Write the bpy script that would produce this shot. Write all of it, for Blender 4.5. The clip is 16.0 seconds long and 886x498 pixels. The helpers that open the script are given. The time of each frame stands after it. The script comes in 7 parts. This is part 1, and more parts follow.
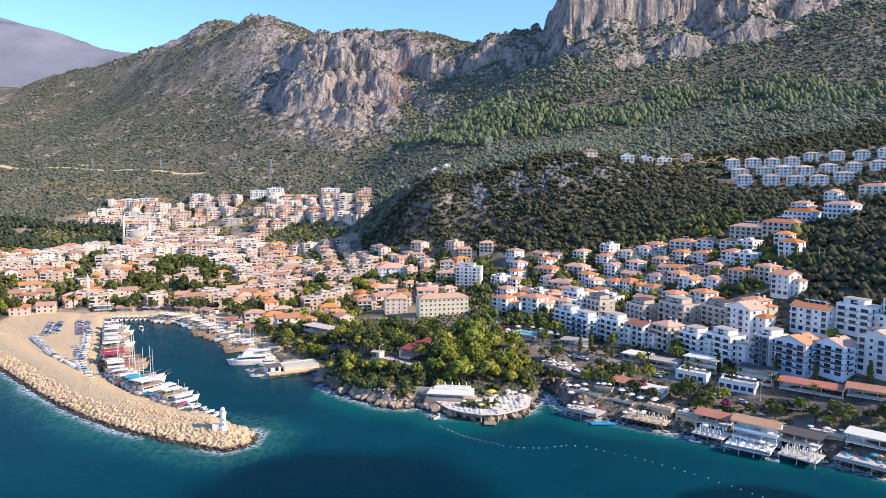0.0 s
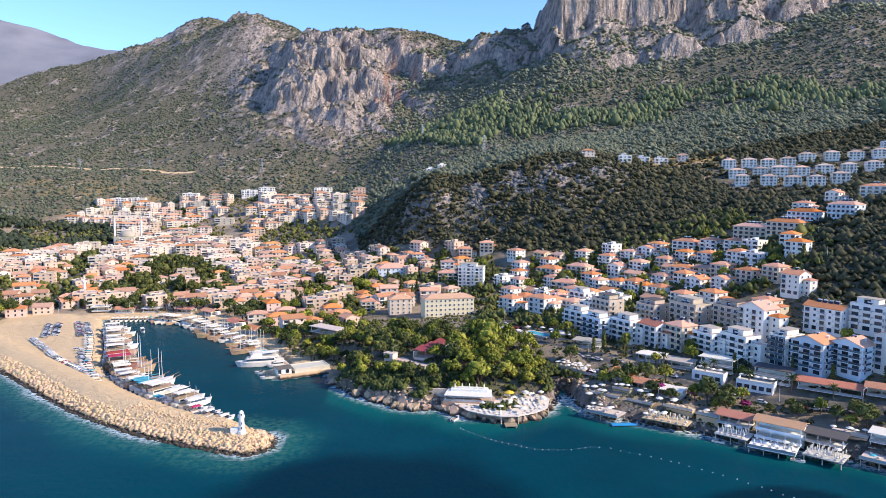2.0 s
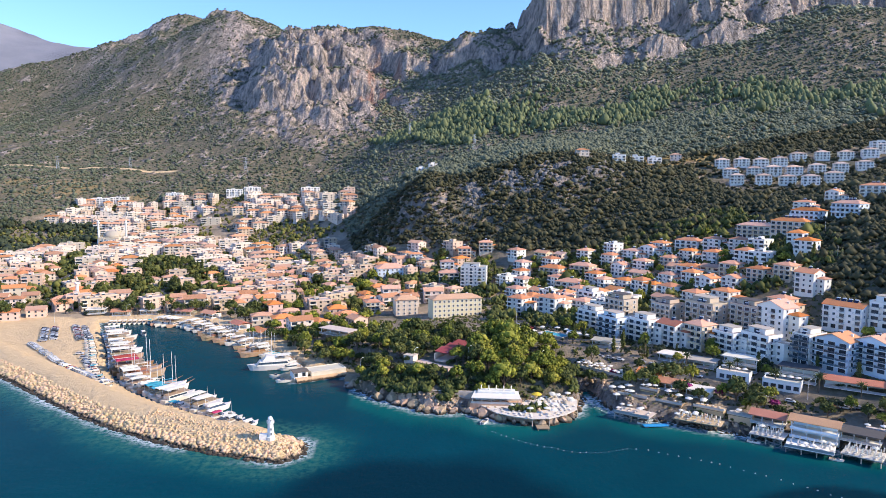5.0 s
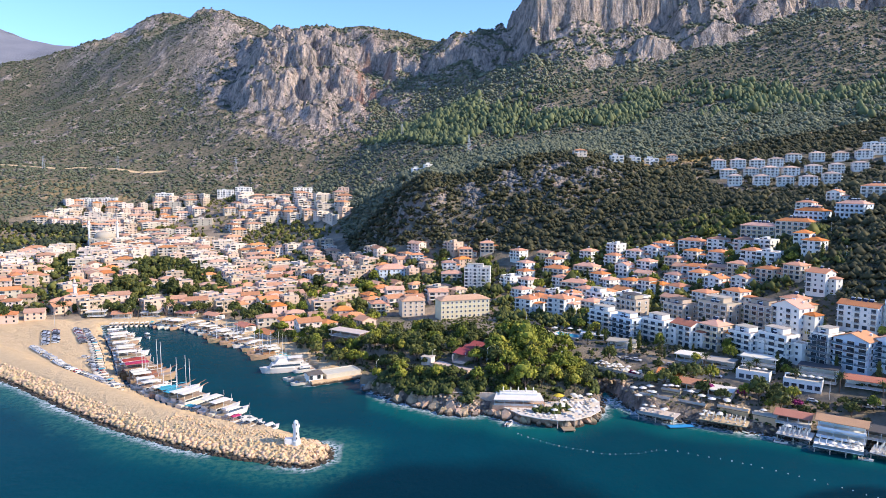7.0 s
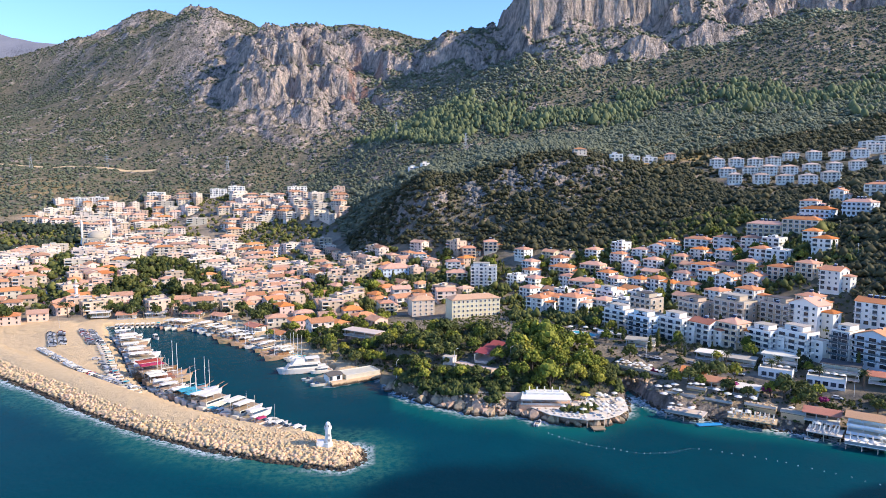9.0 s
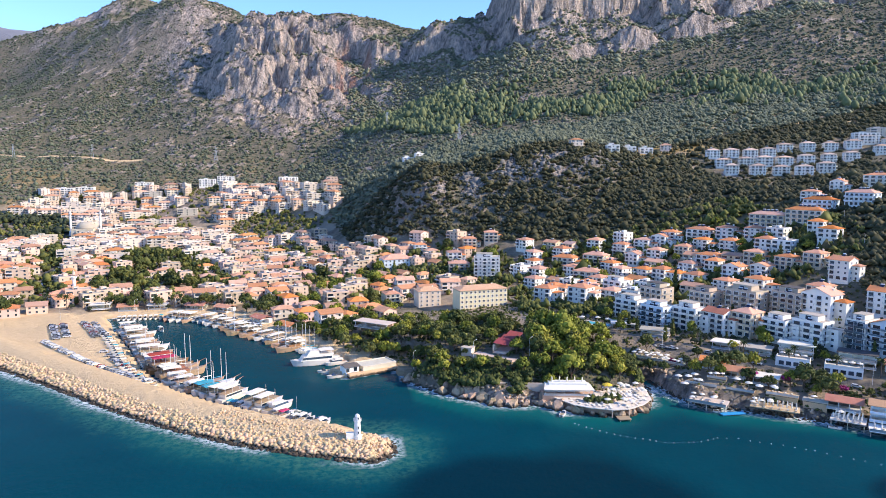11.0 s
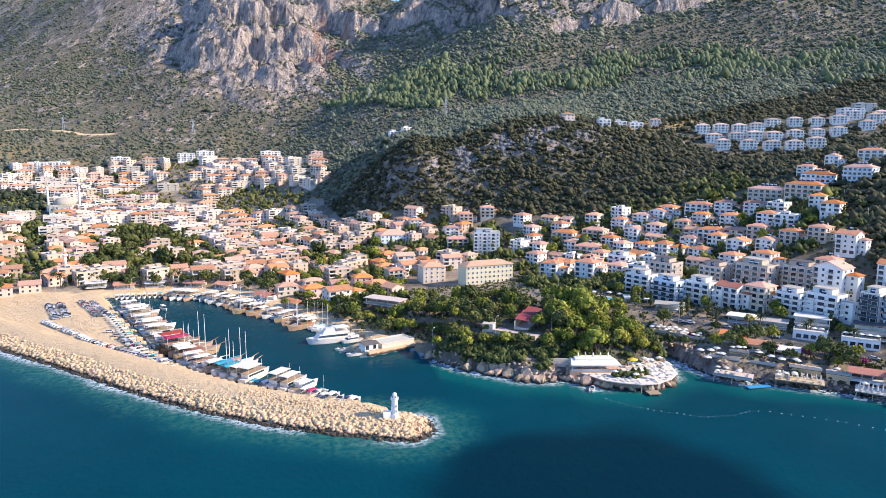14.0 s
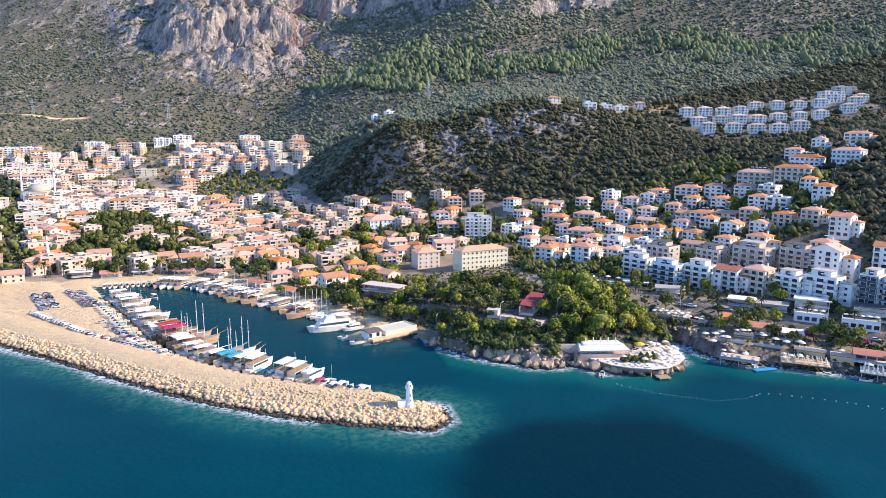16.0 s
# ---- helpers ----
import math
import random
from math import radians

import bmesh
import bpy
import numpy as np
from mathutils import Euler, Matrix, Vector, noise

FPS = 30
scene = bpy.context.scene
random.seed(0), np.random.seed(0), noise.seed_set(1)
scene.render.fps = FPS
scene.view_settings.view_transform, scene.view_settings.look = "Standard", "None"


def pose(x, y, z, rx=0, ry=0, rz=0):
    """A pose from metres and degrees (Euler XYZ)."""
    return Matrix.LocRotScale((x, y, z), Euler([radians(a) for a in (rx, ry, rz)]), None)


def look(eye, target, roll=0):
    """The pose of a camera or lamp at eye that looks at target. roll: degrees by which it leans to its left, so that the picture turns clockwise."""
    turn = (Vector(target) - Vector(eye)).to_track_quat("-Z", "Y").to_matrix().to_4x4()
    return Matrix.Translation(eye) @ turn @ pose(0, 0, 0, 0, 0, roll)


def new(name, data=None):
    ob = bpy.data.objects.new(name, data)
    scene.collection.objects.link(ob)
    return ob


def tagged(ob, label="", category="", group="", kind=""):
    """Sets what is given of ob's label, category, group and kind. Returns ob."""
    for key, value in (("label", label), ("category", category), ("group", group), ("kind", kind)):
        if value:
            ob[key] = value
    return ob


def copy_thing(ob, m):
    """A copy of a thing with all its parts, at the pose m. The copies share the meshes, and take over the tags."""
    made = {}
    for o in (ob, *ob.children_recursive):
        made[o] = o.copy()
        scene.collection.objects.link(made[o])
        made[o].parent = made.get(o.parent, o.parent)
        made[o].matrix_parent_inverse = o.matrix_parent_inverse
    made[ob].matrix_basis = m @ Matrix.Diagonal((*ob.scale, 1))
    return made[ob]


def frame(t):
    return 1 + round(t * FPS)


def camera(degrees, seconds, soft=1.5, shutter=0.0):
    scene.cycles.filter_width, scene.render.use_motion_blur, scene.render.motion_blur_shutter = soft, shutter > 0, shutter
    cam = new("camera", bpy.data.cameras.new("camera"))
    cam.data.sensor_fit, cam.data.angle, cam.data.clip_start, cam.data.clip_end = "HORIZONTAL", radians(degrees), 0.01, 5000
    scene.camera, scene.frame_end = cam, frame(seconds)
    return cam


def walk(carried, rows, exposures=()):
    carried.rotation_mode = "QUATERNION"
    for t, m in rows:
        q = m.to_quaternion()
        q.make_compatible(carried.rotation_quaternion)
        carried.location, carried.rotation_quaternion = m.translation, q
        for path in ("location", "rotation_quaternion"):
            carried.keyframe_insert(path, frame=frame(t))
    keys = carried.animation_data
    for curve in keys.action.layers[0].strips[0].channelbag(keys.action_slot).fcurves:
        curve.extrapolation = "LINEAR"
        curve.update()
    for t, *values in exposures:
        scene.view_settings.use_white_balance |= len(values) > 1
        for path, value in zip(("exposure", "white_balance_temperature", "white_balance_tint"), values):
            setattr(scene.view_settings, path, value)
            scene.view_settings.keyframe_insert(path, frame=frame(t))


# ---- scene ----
cam = camera(64.4, 16.0, soft=0.7)
PATH = [
    (0, (0.6, 1.62, 100.175), (0.6, 3.61, 99.973), 0.1),
    (0.5, (-3.05, 2.462, 100.157), (-3.039, 4.452, 99.955), 0.1),
    (1, (-6.688, 3.285, 100.14), (-6.666, 5.274, 99.937), 0.1),
    (1.5, (-10.337, 4.072, 100.118), (-10.303, 6.061, 99.915), 0.2),
    (2, (-14.004, 4.886, 100.105), (-13.958, 6.875, 99.902), 0.2),
    (2.5, (-17.633, 5.783, 100.091), (-17.575, 7.771, 99.887), 0.1),
    (3, (-21.252, 6.788, 100.045), (-21.183, 8.777, 99.841), 0.2),
    (3.5, (-24.889, 7.864, 99.962), (-24.808, 9.852, 99.758), 0.2),
    (4, (-28.598, 8.986, 99.869), (-28.504, 10.973, 99.665), 0.2),
    (6.5, (-48.359, 14.59, 99.093), (-48.201, 16.574, 98.891), 0.3),
    (7, (-52.596, 15.692, 99.006), (-52.426, 17.675, 98.805), 0.3),
    (7.5, (-56.974, 16.759, 98.911), (-56.792, 18.741, 98.71), 0.3),
    (8, (-61.403, 17.78, 98.814), (-61.21, 19.76, 98.612), 0.3),
    (8.5, (-65.818, 18.871, 98.698), (-65.613, 20.85, 98.496), 0.3),
    (11, (-87.279, 24.935, 97.726), (-87.007, 26.903, 97.498), 0.4),
    (11.5, (-91.517, 26.111, 97.626), (-91.229, 28.076, 97.386), 0.5),
    (12, (-95.656, 27.348, 97.514), (-95.355, 29.309, 97.262), 0.5),
    (12.5, (-99.58, 28.719, 97.407), (-99.265, 30.677, 97.144), 0.5),
    (13, (-103.228, 30.194, 97.291), (-102.899, 32.148, 97.016), 0.5),
    (13.5, (-106.641, 31.782, 97.184), (-106.298, 33.731, 96.898), 0.5),
    (14, (-110.012, 33.471, 97.097), (-109.654, 35.416, 96.8), 0.5),
    (14.5, (-113.29, 35.231, 97.049), (-112.917, 37.172, 96.741), 0.5),
    (15, (-116.478, 37.021, 97.044), (-116.088, 38.956, 96.725), 0.4),
    (15.5, (-119.618, 38.8, 97.04), (-119.209, 40.729, 96.709), 0.4),
    (16, (-122.739, 40.576, 97.031), (-122.308, 42.499, 96.69), 0.4),
]
walk(cam, [(t, look(eye, target, roll)) for t, eye, target, roll in PATH],
     exposures=[(0.0, 1.05, 6450, 14), (8.5, 1.08, 6450, 14), (12.0, 1.18, 6450, 14), (16.0, 1.28, 6450, 14)])

# ---- world and sun ----
SUN_AZ, SUN_EL = math.atan2(-0.31, 0.95), radians(31)      # the sun stands to the right of the view, a little behind the eye
world = bpy.data.worlds.new("sky")
scene.world = world
world.use_nodes = True
wn = world.node_tree
sky = wn.nodes.new("ShaderNodeTexSky")
sky.sky_type, sky.sun_disc = "NISHITA", False
sky.sun_elevation, sky.sun_rotation = SUN_EL, math.pi / 2 - SUN_AZ
sky.air_density, sky.dust_density, sky.ozone_density, sky.altitude = 1.0, 0.2, 6.5, 600
tint = wn.nodes.new("ShaderNodeVectorMath")          # a clear, deep blue autumn sky
tint.operation = "MULTIPLY"
tint.inputs[1].default_value = (0.83, 0.885, 1.0)
wn.links.new(sky.outputs[0], tint.inputs[0])
wn.links.new(tint.outputs[0], wn.nodes["Background"].inputs[0])
wn.nodes["Background"].inputs[1].default_value = 0.15
sun = new("sun", bpy.data.lights.new("sun", "SUN"))
sun.data.energy, sun.data.angle, sun.data.color = 3.0, radians(0.5), (1.0, 0.87, 0.67)
sun.matrix_world = look((0, 0, 0), (-math.cos(SUN_AZ) * math.cos(SUN_EL), -math.sin(SUN_AZ) * math.cos(SUN_EL), -math.sin(SUN_EL)))

# ---- materials ----


def nodes_of(name):
    m = bpy.data.materials.new(name)
    m.use_nodes = True
    return m, m.node_tree, m.node_tree.nodes["Principled BSDF"]


def node(nt, kind, **inputs):
    n = nt.nodes.new(kind)
    for k, v in inputs.items():
        n.inputs[k].default_value = v
    return n


def noise_of(nt, scale, detail=4.0, rough=0.6, coord=None):
    tc = coord or nt.nodes.new("ShaderNodeNewGeometry").outputs["Position"]
    n = node(nt, "ShaderNodeTexNoise", Scale=scale, Detail=detail, Roughness=rough)
    nt.links.new(tc, n.inputs["Vector"])
    return n.outputs["Fac"]


def ramp(nt, fac, stops):
    r = nt.nodes.new("ShaderNodeValToRGB")
    while len(r.color_ramp.elements) < len(stops):
        r.color_ramp.elements.new(0.5)
    for e, (p, c) in zip(r.color_ramp.elements, stops):
        e.position, e.color = p, (*c, 1) if len(c) == 3 else c
    nt.links.new(fac, r.inputs[0])
    return r.outputs[0]


def mix(nt, fac, a, b, mode="MIX"):
    m = nt.nodes.new("ShaderNodeMix")
    m.data_type, m.blend_type = "RGBA", mode
    for sock, v in ((m.inputs[0], fac), (m.inputs[6], a), (m.inputs[7], b)):
        if isinstance(v, (int, float)):
            sock.default_value = v
        elif isinstance(v, tuple):
            sock.default_value = (*v, 1)
        else:
            nt.links.new(v, sock)
    return m.outputs[2]


def maths(nt, op, a, b=0.0, c=0.0):
    m = nt.nodes.new("ShaderNodeMath")
    m.operation = op
    for i, v in enumerate((a, b, c)):
        if isinstance(v, (int, float)):
            m.inputs[i].default_value = v
        else:
            nt.links.new(v, m.inputs[i])
    return m.outputs[0]


def bump(nt, bsdf, height, strength, distance):
    b = node(nt, "ShaderNodeBump", Strength=strength, Distance=distance)
    nt.links.new(height, b.inputs["Height"])
    nt.links.new(b.outputs[0], bsdf.inputs["Normal"])


def scaled(c, k):
    return tuple(min(1.0, v * k) for v in c)


def plain(name, colour, rough=0.6, metal=0.0, vary=0.18, scale=1.5, bumps=0.0, objects=0.12, islands=0.0, wet=False):
    """Paint, plaster, wood and the like: two scales of mottling and a slight change from thing to thing."""
    m, nt, p = nodes_of(name)
    fine, coarse = noise_of(nt, scale * 6), noise_of(nt, scale * 0.35, 2)
    c = mix(nt, fine, scaled(colour, 1 - vary), scaled(colour, 1 + vary))
    c = mix(nt, maths(nt, "MULTIPLY", coarse, 0.6), c, scaled(colour, 1 - 1.4 * vary))
    if objects or islands:
        src = nt.nodes.new("ShaderNodeObjectInfo").outputs["Random"] if objects else nt.nodes.new("ShaderNodeNewGeometry").outputs["Random Per Island"]
        k = objects or islands
        h = node(nt, "ShaderNodeHueSaturation")
        nt.links.new(c, h.inputs["Color"])
        nt.links.new(maths(nt, "MULTIPLY_ADD", src, 2 * k, 1 - k), h.inputs["Value"])
        nt.links.new(maths(nt, "MULTIPLY_ADD", src, -0.04, 0.52), h.inputs["Hue"])
        c = h.outputs[0]
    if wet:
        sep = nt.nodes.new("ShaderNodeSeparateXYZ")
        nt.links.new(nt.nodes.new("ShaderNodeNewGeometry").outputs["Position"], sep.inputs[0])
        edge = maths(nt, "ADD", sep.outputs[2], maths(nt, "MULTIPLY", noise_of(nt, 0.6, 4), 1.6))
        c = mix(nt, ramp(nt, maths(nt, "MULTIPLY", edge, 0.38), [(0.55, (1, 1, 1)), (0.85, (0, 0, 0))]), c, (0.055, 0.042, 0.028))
    nt.links.new(c, p.inputs["Base Color"])
    p.inputs["Roughness"].default_value, p.inputs["Metallic"].default_value = rough, metal
    if bumps:
        bump(nt, p, fine, 0.5, bumps)
    return m


def leafy(name, dark, light, rough=0.75):
    """Foliage: each clump has its own green, and the crowns differ from tree to tree."""
    m, nt, p = nodes_of(name)
    isl = nt.nodes.new("ShaderNodeNewGeometry").outputs["Random Per Island"]
    ob = nt.nodes.new("ShaderNodeObjectInfo").outputs["Random"]
    c = mix(nt, isl, dark, light)
    c = mix(nt, maths(nt, "MULTIPLY", noise_of(nt, 0.05, 3), 0.55), c, scaled(dark, 0.8))
    h = node(nt, "ShaderNodeHueSaturation")
    nt.links.new(c, h.inputs["Color"])
    nt.links.new(maths(nt, "MULTIPLY_ADD", ob, 0.7, 0.65), h.inputs["Value"])
    nt.links.new(maths(nt, "MULTIPLY_ADD", ob, -0.05, 0.52), h.inputs["Hue"])
    nt.links.new(h.outputs[0], p.inputs["Base Color"])
    p.inputs["Roughness"].default_value = rough
    p.inputs["Specular IOR Level"].default_value = 0.25
    return m


def tiled(name, colour):
    """Clay roof tiles: rows of barrel tiles as relief, sun-bleached in patches."""
    m, nt, p = nodes_of(name)
    tc = nt.nodes.new("ShaderNodeTexCoord").outputs["Object"]
    ob = nt.nodes.new("ShaderNodeObjectInfo").outputs["Random"]
    c = mix(nt, noise_of(nt, 2.5, 3, coord=tc), scaled(colour, 0.72), scaled(colour, 1.25))
    c = mix(nt, maths(nt, "MULTIPLY", noise_of(nt, 0.25, 3), 0.4), c, (0.52, 0.26, 0.13))
    h = node(nt, "ShaderNodeHueSaturation")
    nt.links.new(c, h.inputs["Color"])
    nt.links.new(maths(nt, "MULTIPLY_ADD", ob, 0.55, 0.75), h.inputs["Value"])
    nt.links.new(maths(nt, "MULTIPLY_ADD", maths(nt, "FRACT", maths(nt, "MULTIPLY", ob, 7.3)), 0.40, 0.74), h.inputs["Saturation"])
    nt.links.new(h.outputs[0], p.inputs["Base Color"])
    p.inputs["Roughness"].default_value = 0.85
    w = node(nt, "ShaderNodeTexWave", Scale=1.4, Distortion=0.4)
    nt.links.new(tc, w.inputs["Vector"])
    bump(nt, p, w.outputs["Fac"], 0.6, 0.06)
    return m


def glazed(name, colour, rough=0.08):
    m, nt, p = nodes_of(name)
    ob = nt.nodes.new("ShaderNodeObjectInfo").outputs["Random"]
    nt.links.new(mix(nt, ob, scaled(colour, 0.5), scaled(colour, 1.6)), p.inputs["Base Color"])
    p.inputs["Roughness"].default_value = rough
    return m


WHITE = plain("white_plaster", (0.86, 0.82, 0.74), 0.7, vary=0.06, objects=0.10)
CREAM = plain("cream_plaster", (0.72, 0.60, 0.43), 0.75, vary=0.08)
PEACH = plain("peach_plaster", (0.67, 0.495, 0.355), 0.8, vary=0.1, objects=0.2)
OFFWHITE = plain("weathered_white_plaster", (0.72, 0.605, 0.485), 0.8, vary=0.1, objects=0.2)
BEIGE = plain("beige_plaster", (0.58, 0.47, 0.35), 0.8, vary=0.1)
PALE = plain("pale_blue_plaster", (0.72, 0.80, 0.84), 0.7, vary=0.06)
PINK = plain("rose_plaster", (0.70, 0.50, 0.41), 0.8, vary=0.1, objects=0.18)
YELLOW = plain("yellow_plaster", (0.78, 0.67, 0.44), 0.75, vary=0.06)
STEEL_GREY = plain("grey_cladding", (0.035, 0.075, 0.095), 0.4, vary=0.1)
ORANGE_TILE = tiled("orange_clay_tiles", (0.72, 0.26, 0.10))
TOWN_TILE = tiled("sun_bleached_clay_tiles", (0.64, 0.29, 0.14))
AMBER_TILE = tiled("amber_clay_tiles", (0.84, 0.37, 0.10))
PALE_TILE = tiled("pale_clay_tiles", (0.62, 0.44, 0.34))
RED_TILE = tiled("red_clay_tiles", (0.46, 0.13, 0.07))
FLAT_ROOF = plain("roof_screed", (0.50, 0.43, 0.35), 0.9, vary=0.2, scale=0.6)
DARK_ROOF = plain("dark_roof_felt", (0.10, 0.09, 0.085), 0.9, vary=0.25)
GLASS = glazed("window_glass", (0.035, 0.05, 0.065))
FRAME = plain("white_joinery", (0.75, 0.75, 0.74), 0.45, vary=0.04, objects=0)
RAIL = plain("balcony_rail", (0.42, 0.44, 0.46), 0.3, 0.4, vary=0.1)
GLASS_RAIL = glazed("tinted_balcony_glass", (0.07, 0.12, 0.15), 0.1)
TANK = plain("white_tank", (0.80, 0.80, 0.80), 0.35, vary=0.05)
PANEL = plain("solar_panel", (0.02, 0.03, 0.06), 0.15, vary=0.1)
CONCRETE = plain("concrete", (0.60, 0.50, 0.39), 0.9, vary=0.14, scale=0.5, bumps=0.02)
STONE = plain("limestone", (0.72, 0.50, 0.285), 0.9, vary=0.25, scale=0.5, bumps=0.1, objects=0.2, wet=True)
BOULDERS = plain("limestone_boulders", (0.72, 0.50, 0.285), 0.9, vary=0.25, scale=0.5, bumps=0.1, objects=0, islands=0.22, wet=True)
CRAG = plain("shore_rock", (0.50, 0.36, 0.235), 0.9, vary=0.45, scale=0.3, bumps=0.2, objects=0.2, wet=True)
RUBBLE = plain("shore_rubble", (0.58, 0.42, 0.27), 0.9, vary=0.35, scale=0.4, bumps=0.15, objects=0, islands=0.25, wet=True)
HILL_ROCK = plain("hill_limestone", (0.20, 0.185, 0.165), 0.9, vary=0.35, scale=0.3, bumps=0.2, objects=0, islands=0.2)
BARK = plain("bark", (0.14, 0.10, 0.07), 0.9, vary=0.3)
TREE_GREEN = leafy("broad_leaves", (0.026, 0.042, 0.010), (0.165, 0.175, 0.040))
PINE_GREEN = leafy("pine_needles", (0.075, 0.095, 0.010), (0.42, 0.42, 0.055))
OLIVE_GREEN = leafy("olive_leaves", (0.035, 0.045, 0.022), (0.10, 0.12, 0.06))
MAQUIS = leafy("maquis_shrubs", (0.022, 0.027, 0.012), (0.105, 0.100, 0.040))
# far scrub and forest: leaf colours lifted to stand in for distance haze
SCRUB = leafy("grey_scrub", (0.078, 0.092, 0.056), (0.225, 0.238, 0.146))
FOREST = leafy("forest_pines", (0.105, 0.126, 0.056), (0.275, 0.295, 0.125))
PALM_GREEN = leafy("palm_fronds", (0.03, 0.05, 0.012), (0.10, 0.12, 0.03))
BLOSSOM = leafy("bougainvillea", (0.25, 0.02, 0.10), (0.45, 0.05, 0.22))
GEL = plain("boat_gelcoat", (0.78, 0.71, 0.60), 0.25, vary=0.04)
WOOD = plain("varnished_wood", (0.30, 0.14, 0.06), 0.4, vary=0.25, scale=3)
PALE_WOOD = plain("pale_varnished_wood", (0.50, 0.33, 0.20), 0.4, vary=0.2, scale=3)
TEAK = plain("deck_planks", (0.42, 0.30, 0.19), 0.7, vary=0.2, scale=3)
CANVAS = plain("white_canvas", (0.80, 0.73, 0.61), 0.8, vary=0.06)
RED_CANVAS = plain("red_canvas", (0.45, 0.03, 0.05), 0.8, vary=0.1)
RED_AWNING = plain("dark_red_awning", (0.30, 0.05, 0.05), 0.8, vary=0.15)
BLUE_CANVAS = plain("blue_canvas", (0.05, 0.33, 0.42), 0.8, vary=0.1)
YELLOW_CANVAS = plain("yellow_canvas", (0.75, 0.50, 0.04), 0.8, vary=0.1)
MAST = plain("mast_paint", (0.70, 0.68, 0.64), 0.4, vary=0.05)
RUBBER = plain("rubber", (0.02, 0.02, 0.02), 0.8, vary=0.2)
PONTOON_BLUE = plain("blue_pontoon", (0.03, 0.30, 0.60), 0.5, vary=0.1)
DARK_WALL = plain("shaded_timber", (0.16, 0.13, 0.11), 0.8, vary=0.2)
CAR_GLASS = plain("tinted_car_glass", (0.02, 0.022, 0.025), 0.3, vary=0.05)
CAR_PAINTS = [plain("car_paint_" + n, c, 0.25, 0.2, vary=0.03, objects=0) for n, c in (
    ("white", (0.75, 0.75, 0.74)), ("silver", (0.42, 0.43, 0.45)), ("black", (0.02, 0.02, 0.025)), ("grey", (0.16, 0.165, 0.17)), ("red", (0.38, 0.03, 0.03)))]

# ---- mesh helpers ----


class Shape:
    """Vertices and faces that grow piece by piece; m is the material slot of the pieces that follow."""

    def __init__(self):
        self.v, self.f, self.s, self.m = [], [], [], 0

    def add(self, verts, faces):
        n = len(self.v)
        self.v += [tuple(p) for p in verts]
        self.f += [tuple(i + n for i in f) for f in faces]
        self.s += [self.m] * len(faces)
        return self

    def box(self, x, y, z, sx, sy, sz, rz=0.0, top=1.0):
        """A box that stands on z, its top shrunk by a factor."""
        c, s = math.cos(radians(rz)), math.sin(radians(rz))
        vs = []
        for k, zz in ((1.0, z), (top, z + sz)):
            for a, b in ((-1, -1), (1, -1), (1, 1), (-1, 1)):
                px, py = a * sx / 2 * k, b * sy / 2 * k
                vs.append((x + px * c - py * s, y + px * s + py * c, zz))
        return self.add(vs, [(3, 2, 1, 0), (4, 5, 6, 7), (0, 1, 5, 4), (1, 2, 6, 5), (2, 3, 7, 6), (3, 0, 4, 7)])

    def tube(self, x, y, z, rings, n=10, cap=True):
        """Rings of (radius, height above z), one upon another."""
        vs, fs = [], []
        for r, h in rings:
            vs += [(x + r * math.cos(2 * math.pi * i / n), y + r * math.sin(2 * math.pi * i / n), z + h) for i in range(n)]
        for k in range(len(rings) - 1):
            fs += [(k * n + i, k * n + (i + 1) % n, (k + 1) * n + (i + 1) % n, (k + 1) * n + i) for i in range(n)]
        if cap:
            fs += [tuple(range(n))[::-1], tuple(range((len(rings) - 1) * n, len(rings) * n))]
        return self.add(vs, fs)

    def rod(self, a, b, r0, r1, n=5):
        """A tapered rod from a to b."""
        a, b = Vector(a), Vector(b)
        q = (b - a).to_track_quat("Z", "Y").to_matrix()
        vs = [p + q @ Vector((r * math.cos(2 * math.pi * i / n), r * math.sin(2 * math.pi * i / n), 0)) for p, r in ((a, r0), (b, r1)) for i in range(n)]
        return self.add(vs, [(i, (i + 1) % n, n + (i + 1) % n, n + i) for i in range(n)] + [tuple(range(n))[::-1], tuple(range(n, 2 * n))])

    def rings(self, loops, cap=True):
        """A skin over loops that have the same number of points."""
        n = len(loops[0])
        fs = [(k * n + i, k * n + (i + 1) % n, (k + 1) * n + (i + 1) % n, (k + 1) * n + i) for k in range(len(loops) - 1) for i in range(n)]
        if cap:
            fs += [tuple(range(n))[::-1], tuple(range((len(loops) - 1) * n, len(loops) * n))]
        return self.add([p for l in loops for p in l], fs)

    def mesh(self, name, mats, smooth=False):
        me = bpy.data.meshes.new(name)
        me.from_pydata(self.v, [], self.f)
        for m in mats:
            me.materials.append(m)
        me.polygons.foreach_set("material_index", self.s)
        if smooth:
            me.polygons.foreach_set("use_smooth", [True] * len(self.f))
        me.update()
        return me


def part(name, shape, mats, parent, label="", at=None, smooth=False):
    """ONE mesh object under a thing or a part; shape may be a mesh that is shared."""
    mats = mats if isinstance(mats, (list, tuple)) else [mats]
    me = shape if isinstance(shape, bpy.types.Mesh) else shape.mesh(name, mats, smooth)
    ob = new(name, me)
    ob.parent = parent
    if at is not None:
        ob.matrix_basis = at
    return tagged(ob, label)


def thing(name, m, label, category, group="", kind=""):
    root = new(name)
    root.empty_display_size = 0.3
    root.matrix_basis = m
    return tagged(root, label, category, group, kind)


